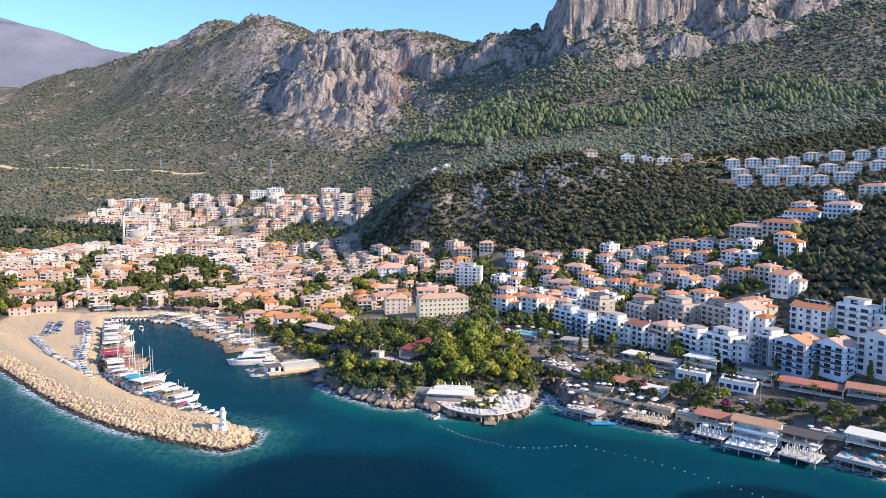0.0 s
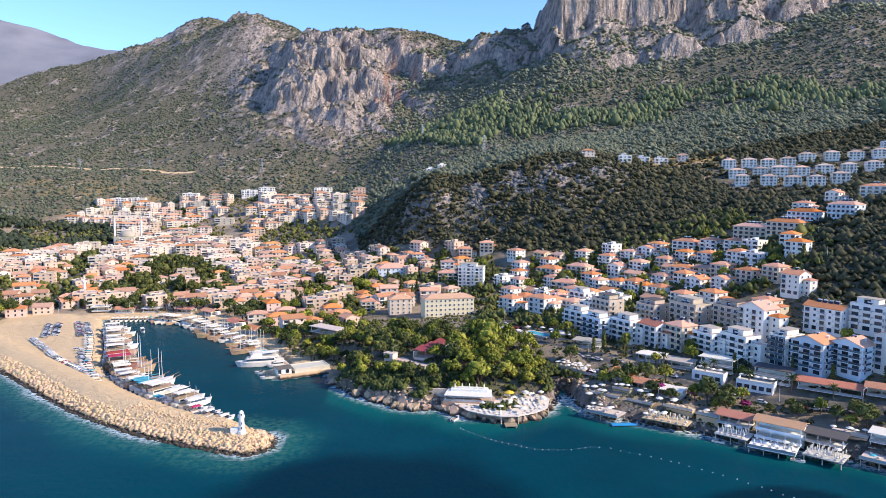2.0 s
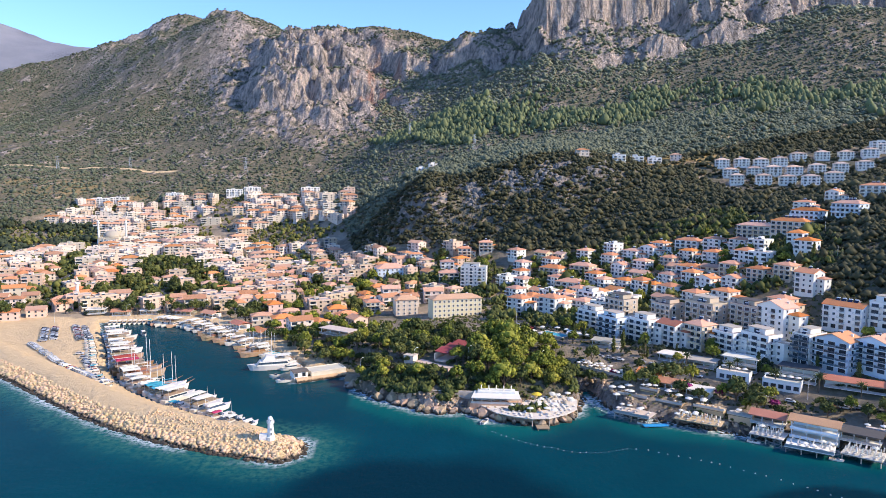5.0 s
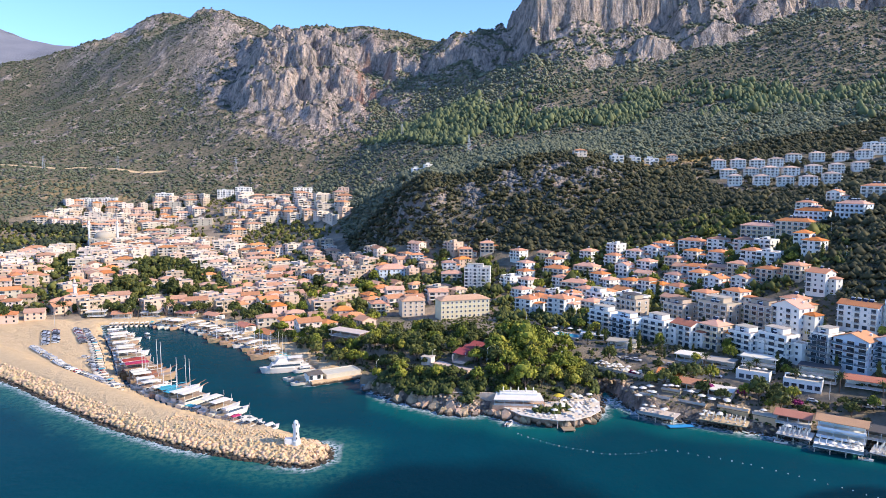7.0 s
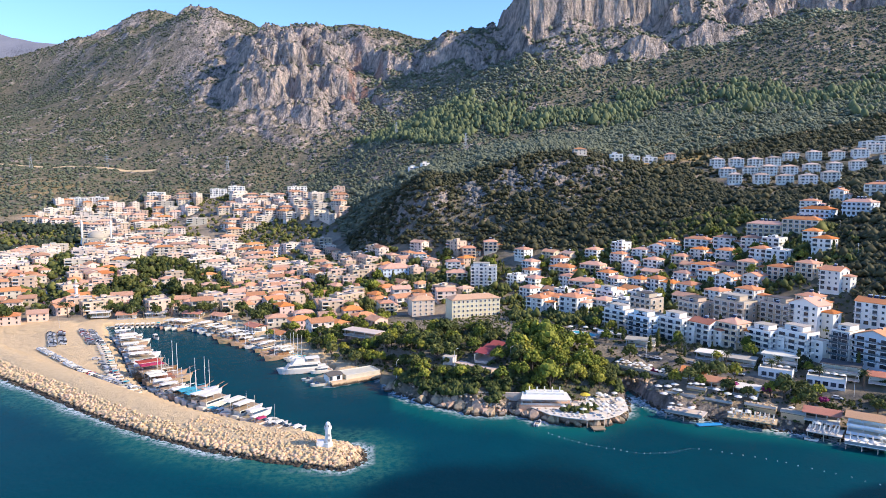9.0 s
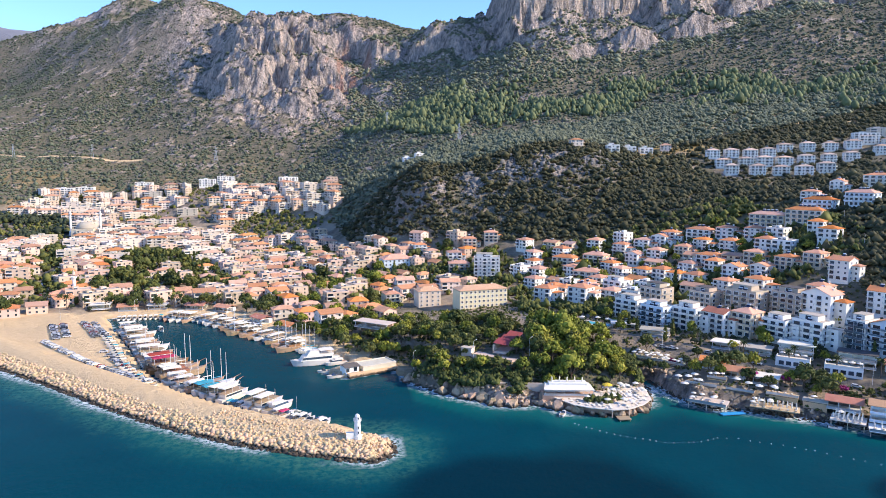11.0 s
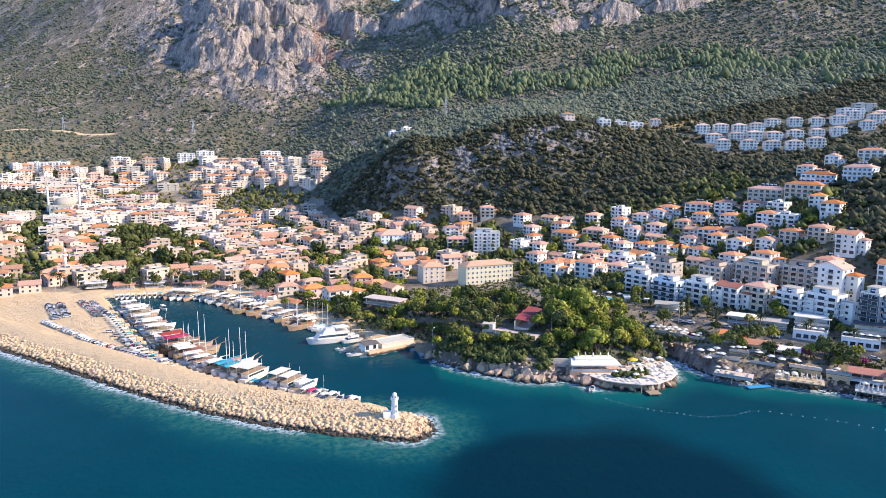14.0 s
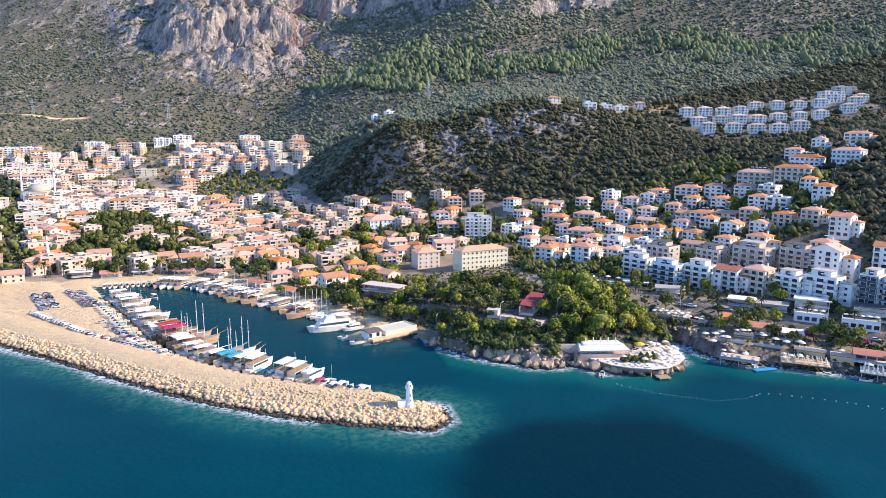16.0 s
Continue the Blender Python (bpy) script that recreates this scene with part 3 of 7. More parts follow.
def sea_material():
    m, nt, p = nodes_of("sea")
    deep = mix(nt, noise_of(nt, 0.014, 4, 0.6), (0.0002, 0.027, 0.043), (0.0004, 0.062, 0.080))
    deep = mix(nt, layer(nt, "meadow"), deep, (0.0005, 0.021, 0.033))
    c = mix(nt, layer(nt, "shallow"), deep, (0.006, 0.135, 0.12))
    c = mix(nt, maths(nt, "MULTIPLY", layer(nt, "reef"), ramp(nt, noise_of(nt, 0.4, 5, 0.7), [(0.40, (0, 0, 0)), (0.60, (1, 1, 1))])), c, (0.045, 0.15, 0.11))
    c = mix(nt, maths(nt, "MULTIPLY", layer(nt, "foam"), ramp(nt, noise_of(nt, 0.55, 6, 0.7), [(0.42, (0, 0, 0)), (0.56, (1, 1, 1))])), c, (0.75, 0.78, 0.78))
    nt.links.new(c, p.inputs["Base Color"])
    p.inputs["Roughness"].default_value, p.inputs["IOR"].default_value = 0.10, 1.33
    p.inputs["Specular IOR Level"].default_value = 0.025
    b = node(nt, "ShaderNodeBump", Strength=0.35, Distance=0.5)
    nt.links.new(maths(nt, "ADD", noise_of(nt, 0.45, 5, 0.6), maths(nt, "MULTIPLY", noise_of(nt, 0.09, 3), 1.5)), b.inputs["Height"])
    nt.links.new(b.outputs[0], p.inputs["Normal"])
    return m


SX = steps((-4000, -400, 120), (-400, 260, 3.0), (260, 4000, 120))
SY = steps((-4000, 120, 110), (120, 505, 3.0), (505, 520, 5))
sx, sy = np.meshgrid(SX, SY)
ssd = -shore_distance(sx, sy)
shallow = smooth(24, 2, ssd + 16 * (fbm(sx / 30, sy / 30, 3, 101) - 0.5)) * 0.75
shallow = np.maximum(shallow, np.exp(-(((sx - 48) / 6) ** 2 + ((sy - 318) / 13) ** 2)) * 1.4)
harbour = inside(sx, sy, np.array(HARBOUR + [(-61, 341), (-60, 310), (-76, 274)], float))
shallow = np.where(harbour, shallow * 0.15, shallow) * np.where(to_line(sx, sy, BREAKWATER)[0] < 40, 0.55, 1.0)
reef = smooth(20, 3, ssd + 10 * (fbm(sx / 6, sy / 6, 3, 103) - 0.5)) * (to_line(sx, sy, BREAKWATER)[0] < 22) * 0.9
foam = smooth(6.5, 0.5, ssd + 5 * (fbm(sx / 12, sy / 12, 3, 105) - 0.5)) * np.where(harbour, 0, 1) * smooth(0.16, 0.34, fbm(sx / 26, sy / 26, 2, 107))
edge = 0.35 * (fbm(sx / 26, sy / 26, 3, 109) - 0.5)
meadow = np.maximum(smooth(1.2, 0.82, np.hypot((sx + 30) / 53, (sy - 206) / 49) + edge), smooth(1.1, 0.85, np.hypot((sx - 97) / 26, (sy - 203) / 20) + edge))
sea = sheet("water", SX, SY, np.zeros_like(sx), sea_material(), dict(shallow=np.clip(shallow, 0, 1), reef=reef, foam=foam, meadow=meadow))

# ---- building kit ----
SHARED = {}


def shared(key, make, mats):
    """One mesh for all alike pieces."""
    if key not in SHARED:
        SHARED[key] = make().mesh(key[0], mats)
    return SHARED[key]


def window_mesh(w, h, frame_mat=None):
    def make():
        # a frame that stands proud of the wall, with the glass set back in it: one skin
        s = Shape()

        def loop(k, y, sill=0.0):
            return [(-w / 2 + k, y, k - sill), (w / 2 - k, y, k - sill), (w / 2 - k, y, h - k), (-w / 2 + k, y, h - k)]
        s.rings([loop(-0.1, 0.1, 0.06), loop(-0.1, -0.12, 0.06), loop(0.08, -0.12), loop(0.08, 0.0)], cap=False)
        s.m = 1
        n = len(s.v) - 4
        s.f.append((n, n + 1, n + 2, n + 3))
        s.s.append(1)
        return s
    return shared(("window", w, h), make, [frame_mat or FRAME, GLASS])


def balcony_mesh(w, mat, depth=1.5, front="bars"):
    """A slab with its balustrade: open bars, tinted glass, or a plastered parapet."""
    def make():
        s = Shape()
        s.box(0, -depth / 2, -0.2, w, depth, 0.2)
        if front == "parapet":
            s.box(0, -depth + 0.06, 0, w, 0.12, 0.75)
        s.m = 1
        s.box(0, -depth + 0.04, 0.95, w, 0.07, 0.07)
        if front == "glass":
            s.m = 2
            s.box(0, -depth + 0.04, 0.05, w - 0.1, 0.03, 0.88)
            s.m = 1
        elif front == "bars":
            for z in (0.2, 0.45, 0.7):
                s.box(0, -depth + 0.04, z, w, 0.04, 0.05)
        for sx in (-1, 1):
            s.box(sx * (w / 2 - 0.03), -depth / 2, 0.95, 0.07, depth, 0.07)
            s.box(sx * (w / 2 - 0.03), -depth + 0.06, 0, 0.08, 0.08, 0.95)
            if front != "bars":
                s.box(sx * (w / 2 - 0.03), -depth / 2, 0.05, 0.03, depth - 0.1, 0.85)
        return s
    return shared(("balcony", w, mat.name, depth, front), make, [mat, RAIL, GLASS_RAIL])


def heater_mesh():
    def make():
        s = Shape()
        s.add([(-1, -0.9, 0.05), (1, -0.9, 0.05), (1, 0.5, 0.95), (-1, 0.5, 0.95), (-1, -0.9, 0.15), (1, -0.9, 0.15), (1, 0.5, 1.05), (-1, 0.5, 1.05)],
              [(3, 2, 1, 0), (4, 5, 6, 7), (0, 1, 5, 4), (1, 2, 6, 5), (2, 3, 7, 6), (3, 0, 4, 7)])
        s.m = 1
        s.rod((-0.9, 0.75, 1.25), (0.9, 0.75, 1.25), 0.34, 0.34, 8)
        for x in (-0.7, 0.7):
            s.rod((x, 0.75, 0), (x, 0.75, 1.1), 0.05, 0.05, 4)
        return s
    return shared(("solar_heater",), make, [PANEL, TANK])


def gable(s, w, d, z, rise, over=0.55, along="x", t=0.22):
    """A pitched roof with eaves, its ridge along x or y."""
    hw, hd = w / 2 + over, d / 2 + over
    if along == "x":
        pts = [(-hw, -hd), (hw, -hd), (hw, hd), (-hw, hd)]
        ridge = [(-hw, 0), (hw, 0)]
    else:
        pts = [(hw, -hd), (hw, hd), (-hw, hd), (-hw, -hd)]
        ridge = [(0, -hd), (0, hd)]
    lo, hi = [(x, y, z) for x, y in pts], [(x, y, z + t) for x, y in pts]
    r0, r1 = [(x, y, z + rise) for x, y in ridge], [(x, y, z + rise + t) for x, y in ridge]
    v = lo + hi + r0 + r1          # 0-3 low, 4-7 high, 8-9 ridge under, 10-11 ridge top
    s.add(v, [(4, 5, 11, 10), (6, 7, 10, 11), (0, 8, 9, 1), (2, 9, 8, 3), (0, 1, 5, 4), (2, 3, 7, 6), (0, 4, 10, 8), (3, 8, 10, 7), (1, 9, 11, 5), (2, 6, 11, 9)])
    return s


def hip(s, w, d, z, rise, over=0.55, t=0.2):
    hw, hd = w / 2 + over, d / 2 + over
    k = max(0.0, hw - hd)
    j = max(0.0, hd - hw)
    base = [(-hw, -hd, z), (hw, -hd, z), (hw, hd, z), (-hw, hd, z)]
    top = [(x, y, zz + t) for x, y, zz in base]
    r = [(-k - 0.05, -j - 0.05, z + rise + t), (k + 0.05, -j - 0.05, z + rise + t), (k + 0.05, j + 0.05, z + rise + t), (-k - 0.05, j + 0.05, z + rise + t)]
    s.add(base + top + r, [(3, 2, 1, 0), (0, 1, 5, 4), (1, 2, 6, 5), (2, 3, 7, 6), (3, 0, 4, 7), (4, 5, 9, 8), (5, 6, 10, 9), (6, 7, 11, 10), (7, 4, 8, 11), (8, 9, 10, 11)])
    return s


STOREY = 2.95
VARY = random.Random(77)
SEEN_HOUSES = {}


def walls_of(s, x, y, w, d, z0, h, floors, roof, lines=True):
    """A block with a string course at each floor and, under a pitched roof, its gables."""
    s.box(x, y, z0, w, d, h - z0)
    for f in range(1, floors if lines else 0):
        s.rings([[(x + sx * (w / 2 + e), y + sy * (d / 2 + e), f * STOREY - 0.16 + dz) for sx, sy in ((-1, -1), (1, -1), (1, 1), (-1, 1))] for e, dz in ((-0.02, 0), (0.06, 0), (0.06, 0.14), (-0.02, 0.14))], cap=False)
    if roof == "gable":
        for sx in (-1, 1):
            q = x + sx * (w / 2 - 0.1)
            s.add([(q - 0.1, y - d / 2, h), (q + 0.1, y - d / 2, h), (q + 0.1, y + d / 2, h), (q - 0.1, y + d / 2, h), (q - 0.1, y, h + d * 0.21), (q + 0.1, y, h + d * 0.21)],
                  [(0, 1, 5, 4), (2, 3, 4, 5), (1, 2, 5), (3, 0, 4), (0, 3, 2, 1)])
    if roof == "cross":
        for sy in (-1, 1):
            q = y + sy * (d / 2 - 0.1)
            s.add([(x - w / 2, q - 0.1, h), (x + w / 2, q - 0.1, h), (x + w / 2, q + 0.1, h), (x - w / 2, q + 0.1, h), (x, q - 0.1, h + w * 0.21), (x, q + 0.1, h + w * 0.21)],
                  [(0, 1, 4), (2, 3, 5), (1, 2, 5, 4), (3, 0, 4, 5), (0, 3, 2, 1)])
    return s


def roof_of(r, w, d, h, roof):
    if roof == "flat":
        r.box(0, 0, h, w - 0.5, d - 0.5, 0.12)
        r.m = 1
        for x, y, a, b in ((0, -d / 2 + 0.1, w + 0.1, 0.22), (0, d / 2 - 0.1, w + 0.1, 0.22), (-w / 2 + 0.1, 0, 0.22, d - 0.3), (w / 2 - 0.1, 0, 0.22, d - 0.3)):
            r.box(x, y, h, a, b, 0.7)
        r.m = 0
    elif roof == "gable":
        gable(r, w, d, h - 0.05, d * 0.22)
    elif roof == "cross":
        gable(r, w, d, h - 0.05, w * 0.22, along="y")
    else:
        hip(r, w, d, h, min(w, d) * 0.21)
    return r


def far_relief(w, d, floors, cols, side, balcony, heaters, roof):
    """Openings, balconies and solar heaters of a house that is only seen from afar."""
    s, pitch, h = Shape(), w / cols, floors * STOREY
    for f in range(floors):
        z = f * STOREY
        for c in range(cols):
            x = (c + 0.5) * pitch - w / 2
            deep = balcony and f > 0 and (c % balcony == 0)
            # behind a balcony the wide dark box stands for the shade in its recess
            s.m = 1
            s.box(x, -d / 2 + 0.02, z + (0.15 if deep else 0.85), pitch * 0.72 if deep else 1.15, 0.12, 2.2 if deep else 1.45)
            if deep:
                s.m = 2
                s.box(x, -d / 2 - 0.75, z - 0.16, pitch * 0.92, 1.5, 0.18)
                s.m = 0
                s.box(x, -d / 2 - 1.45, z + 0.35, pitch * 0.92, 0.07, 0.5)
            elif f == floors - 1 and c == cols - 1:
                s.m = 2
                s.box(x, -d / 2 - 0.4, z + 2.5, pitch * 0.8, 0.8, 0.12)
        for c in range(side):
            y = (c + 0.5) * d / side - d / 2
            s.m = 1
            s.box(w / 2 - 0.02, y, z + 0.8, 0.1, 1.0, 1.4)
            s.box(-w / 2 + 0.02, y, z + 0.8, 0.1, 1.0, 1.4)
            if balcony and c == 0 and f > 0:
                s.m = 2
                s.box(w / 2 + 0.6, y, z - 0.14, 1.2, d / side * 0.8, 0.16)
                s.box(w / 2 + 1.15, y, z + 0.02, 0.1, d / side * 0.8, 0.8)
    if roof == "flat":          # the stair head
        s.m = 2
        s.box(-w * 0.1, d * 0.2, h + 0.1, w * 0.24, d * 0.3, 1.9)
    for k in range(heaters):
        x, z = (k - (heaters - 1) / 2) * 2.8 - w * 0.1, h + (0.1 if roof == "flat" else min(w, d) * 0.2)
        y = -d * 0.2 if roof == "flat" else 0.2
        s.m = 1
        s.add([(x - 0.9, y - 1.0, z), (x + 0.9, y - 1.0, z), (x + 0.9, y + 0.6, z + 1.1), (x - 0.9, y + 0.6, z + 1.1), (x, y + 0.6, z)], [(0, 1, 2, 3), (0, 4, 1), (1, 4, 2), (2, 4, 3), (3, 4, 0)])
        s.m = 0
        s.box(x, y + 0.7, z + 1.0, 1.7, 0.55, 0.55)
    return s


def build_house(kind, w, d, floors, wall_mat, roof, roof_mat, balcony=1, cols=3, side=2, heaters=1, label="", category="house", group="", name="house", far=False, front="bars", wing=True):
    """Front faces -y. roof: flat, gable, cross, hip. balcony: every how many columns has one, 0 for none."""
    root = thing(name, Matrix(), label, category, group)
    h = floors * STOREY
    part("wall", walls_of(Shape(), 0, 0, w, d, -5, h, floors, roof, not far), wall_mat, root)
    part("roof", roof_of(Shape(), w, d, h, roof), [roof_mat, wall_mat], root)
    SEEN_HOUSES[kind] = [root, False]
    low = max(1, floors - 1)
    if wing and not far:          # a lower block beside the main one
        ww, wd = round(w * 0.42, 1), d * 0.62
        block = part("wing", walls_of(Shape(), w / 2 + ww / 2 - 0.6, d * 0.14, ww, wd, -5, low * STOREY, low, "flat"), wall_mat, root)
        rs = roof_of(Shape(), ww, wd, low * STOREY, "hip" if roof != "flat" else "flat")
        part("wing_roof", rs, [roof_mat, wall_mat], block, "", pose(w / 2 + ww / 2 - 0.6, d * 0.14, 0))
        for f in range(low):
            part("window", window_mesh(1.3, 1.4), None, block, "", pose(w / 2 + ww / 2, d * 0.14 - wd / 2 - 0.06, f * STOREY + 0.95))
            if f:
                part("window", window_mesh(1.3, 1.4), None, block, "", pose(w / 2 + ww - 0.54, d * 0.14, f * STOREY + 0.95, 0, 0, 90))
    if roof == "flat" and not far:          # the stair head or a set-back top storey
        pw, pd = (w * 0.62, d * 0.6) if floors > 3 else (w * 0.34, d * 0.36)
        top = part("penthouse", Shape().box(-w * 0.1, d * 0.14, h + 0.1, pw, pd, 2.6), wall_mat, root)
        part("penthouse_roof", Shape().box(-w * 0.1, d * 0.14, h + 2.7, pw + 0.7, pd + 0.9, 0.2), roof_mat, top)
        if floors > 3:
            part("window", window_mesh(2.6, 2.0), None, top, "", pose(-w * 0.1, d * 0.14 - pd / 2 - 0.06, h + 0.3))
    if far:
        tagged(part("facade_relief", far_relief(w, d, floors, cols, side, balcony, heaters, roof), [FRAME, GLASS, wall_mat], root, "small windows, balconies and solar heaters"), kind="stuff")
        return root
    for k in range(heaters):
        x, z = (k - (heaters - 1) / 2) * 2.8, h + (0.1 if roof == "flat" else min(w, d) * 0.2)
        part("solar_heater", heater_mesh(), None, root, "", pose(x, 0.2 if roof != "flat" else -d * 0.32, z))
    if roof != "flat":
        part("chimney", shared(("chimney",), lambda: Shape().box(0, 0, 0, 0.8, 0.6, 1.9).box(0, 0, 1.9, 1.0, 0.8, 0.15), [WHITE]), None, root, "", pose(w * 0.28, d * 0.2, h + min(w, d) * 0.06))
    pitch = w / cols
    wide = round(min(pitch * 0.64, 3.0), 1)
    win, french, broad = window_mesh(1.3, 1.4), window_mesh(1.8, 2.1), window_mesh(wide, 2.1)
    for f in range(floors):
        for c in range(cols):
            x = (c + 0.5) * pitch - w / 2
            hang = balcony and (c % balcony == 0) and (f > 0 or floors < 3)
            mesh = broad if hang or f == 0 and balcony else win
            part("window", mesh, None, root, "", pose(x, -d / 2 - 0.06, f * STOREY + (0.95 if mesh is win else 0.2)))
            if hang:
                part("balcony", balcony_mesh(round(min(pitch - 0.2, 4.6), 1), STEEL_GREY if kind == "dark_tower" else wall_mat, 1.7, front), None, root, "", pose(x, -d / 2, f * STOREY + 0.02))
        for c in range(side):
            y = (c + 0.5) * d / side - d / 2
            if wing and c * d / side > d * 0.2 and f < low:
                continue
            hang = balcony == 1 and c == 0 and f > 0
            part("window", french if hang else win, None, root, "", pose(w / 2 + 0.06, y, f * STOREY + (0.25 if hang else 0.95), 0, 0, 90))
            if hang:
                part("balcony", balcony_mesh(round(min(d / side - 0.6, 4.2), 1), wall_mat, 1.4, front), None, root, "", pose(w / 2, y, f * STOREY + 0.02, 0, 0, 90))
    if kind == "dark_tower":
        part("glass_front", Shape().box(0, -d / 2 - 0.02, 0.3, w - 0.6, 0.06, h - 0.5), STEEL_GREY, root)
    return root


def put_house(kind, x, y, turn, dz=0.0):
    root, used = SEEN_HOUSES[kind]
    k = VARY.uniform(0.9, 1.12)
    m = pose(x, y, ground_at(x, y) + dz, 0, 0, turn) @ Matrix.Diagonal((k, VARY.uniform(0.9, 1.08), VARY.uniform(0.9, 1.04), 1.0))
    if used:
        return copy_thing(root, m)
    SEEN_HOUSES[kind][1] = True
    root.matrix_basis = m
    return root


SEASIDE, UPPER, OLD, FARTOWN = "apartment houses above the bathing decks", "tiled houses on the hillside", "old town houses round the harbour", "apartment blocks of the upper town"
build_house("white_flat", 13, 11, 4, WHITE, "flat", FLAT_ROOF, 1, 3, 2, 1, "white plastered four-storey apartment house with balconies and flat roof", "apartment house", SEASIDE, "apartment_house", front="parapet")
build_house("blue_flat", 14, 10, 4, PALE, "flat", FLAT_ROOF, 1, 3, 2, 2, "pale blue-white four-storey hotel with glass balconies and flat roof", "hotel", SEASIDE, "seaside_hotel", front="glass", wing=False)
build_house("white_tile", 12, 11, 4, WHITE, "hip", ORANGE_TILE, 2, 3, 2, 1, "white four-storey apartment house with orange tiled hip roof", "apartment house", SEASIDE, "apartment_house")
build_house("red_tile", 12, 10, 4, WHITE, "gable", RED_TILE, 1, 3, 2, 1, "white four-storey house with dark red tiled roof and balconies", "apartment house", SEASIDE, "apartment_house")
build_house("cream_tile", 11, 11, 4, CREAM, "hip", ORANGE_TILE, 1, 3, 2, 1, "cream four-storey house with orange tiled roof and balconies", "apartment house", SEASIDE, "apartment_house", front="parapet")
build_house("beige_flat", 15, 11, 5, BEIGE, "flat", DARK_ROOF, 1, 4, 2, 1, "beige five-storey apartment block with dark flat roof and balconies", "apartment house", SEASIDE, "apartment_block", wing=False)
build_house("grey_flat", 17, 11, 5, BEIGE, "flat", FLAT_ROOF, 1, 4, 2, 2, "grey-beige five-storey apartment block with flat roof and solar heaters", "apartment house", SEASIDE, "apartment_block", wing=False)
build_house("white_gable", 15, 11, 5, WHITE, "cross", ORANGE_TILE, 2, 4, 2, 1, "white five-storey house with a gabled front and orange tiles", "apartment house", SEASIDE, "apartment_house")
build_house("dark_tower", 9, 13, 5, WHITE, "flat", FLAT_ROOF, 1, 2, 2, 1, "narrow dark grey glass-fronted five-storey hotel", "hotel", SEASIDE, "seaside_hotel", front="glass", wing=False)
build_house("wide_hotel", 14, 12, 5, PALE, "cross", TOWN_TILE, 1, 3, 2, 1, "pale blue-white five-storey hotel with gabled roof and continuous balconies", "hotel", SEASIDE, "seaside_hotel", front="glass", wing=False)
build_house("long_white", 18, 10, 4, WHITE, "gable", ORANGE_TILE, 2, 5, 2, 4, "white four-storey apartment house with orange roof and solar heaters", "apartment house", SEASIDE, "apartment_house", wing=False)
build_house("hill_white", 11, 10, 3, WHITE, "hip", ORANGE_TILE, 2, 3, 2, 1, "white three-storey house with orange tiled hip roof", "house", UPPER, "hillside_house", front="parapet")
build_house("hill_cream", 11, 10, 3, CREAM, "hip", ORANGE_TILE, 1, 3, 2, 1, "cream three-storey house with orange tiled roof and balconies", "house", UPPER, "hillside_house")
build_house("hill_gable", 10, 10, 3, WHITE, "cross", ORANGE_TILE, 2, 3, 2, 1, "white three-storey house with a gabled front and tiled roof", "house", UPPER, "hillside_house")
build_house("hill_big", 16, 11, 3, WHITE, "hip", ORANGE_TILE, 1, 4, 2, 2, "wide white three-storey house with orange tiled hip roof", "house", UPPER, "hillside_house")
build_house("hill_plain", 12, 11, 4, WHITE, "gable", ORANGE_TILE, 3, 3, 2, 1, "tall white four-storey house with plain walls and orange gable roof", "house", UPPER, "hillside_house")
build_house("row_orange", 24, 11, 3, CREAM, "hip", ORANGE_TILE, 1, 6, 2, 4, "long three-storey terrace with orange tiled roof and balconies", "terraced houses", UPPER, "terrace_row", wing=False)
build_house("row_white", 22, 11, 3, PALE, "hip", ORANGE_TILE, 1, 6, 2, 3, "long white three-storey terrace with tiled roof on the slope", "terraced houses", UPPER, "terrace_row", front="parapet", wing=False)
build_house("complex", 18, 12, 3, CREAM, "hip", ORANGE_TILE, 1, 4, 2, 1, "cream three-storey holiday hotel with stepped orange tiled roofs", "hotel", UPPER, "holiday_hotel")
build_house("villa", 12.5, 10, 3, WHITE, "hip", PALE_TILE, 2, 4, 2, 1, "white three-storey villa with pale tiled hip roof on the upper slope", "villa", "white villas on the upper slope", "villa", True)
build_house("cube_villa", 13, 9, 2, WHITE, "flat", FLAT_ROOF, 2, 3, 2, 1, "white two-storey cube villa with flat roof on the ridge", "villa", "white villas on the upper slope", "villa", wing=False)
build_house("hostel", 34, 12, 4, YELLOW, "hip", AMBER_TILE, 0, 11, 3, 0, "long yellow four-storey school building with orange tiled hip roof", "school", "", "school_building", wing=False)
build_house("hostel_wing", 17, 12, 4, CREAM, "hip", AMBER_TILE, 0, 4, 3, 0, "cream four-storey building with orange tiled roof", "building", "", "town_building", wing=False)
build_house("white_hotel", 22, 13, 6, WHITE, "flat", FLAT_ROOF, 2, 6, 3, 2, "large white six-storey hotel with flat roof below the hill", "hotel", "", "town_hotel", wing=False)
build_house("hall", 26, 17, 3, PALE, "hip", ORANGE_TILE, 0, 7, 4, 0, "large pale three-storey hall with wide orange tiled hip roof", "hall", "", "town_hall", wing=False)
build_house("old_white", 12, 9, 2, OFFWHITE, "hip", TOWN_TILE, 3, 3, 2, 0, "white two-storey old town house with orange tiled roof", "house", OLD, "old_house", True)
build_house("old_cream", 11, 10, 2, PEACH, "gable", TOWN_TILE, 0, 3, 2, 0, "cream two-storey old town house with orange gable roof", "house", OLD, "old_house", True)
build_house("old_pink", 14, 10, 2, PINK, "hip", ORANGE_TILE, 0, 3, 2, 0, "rose two-storey old town house with orange tiled roof", "house", OLD, "old_house", True)
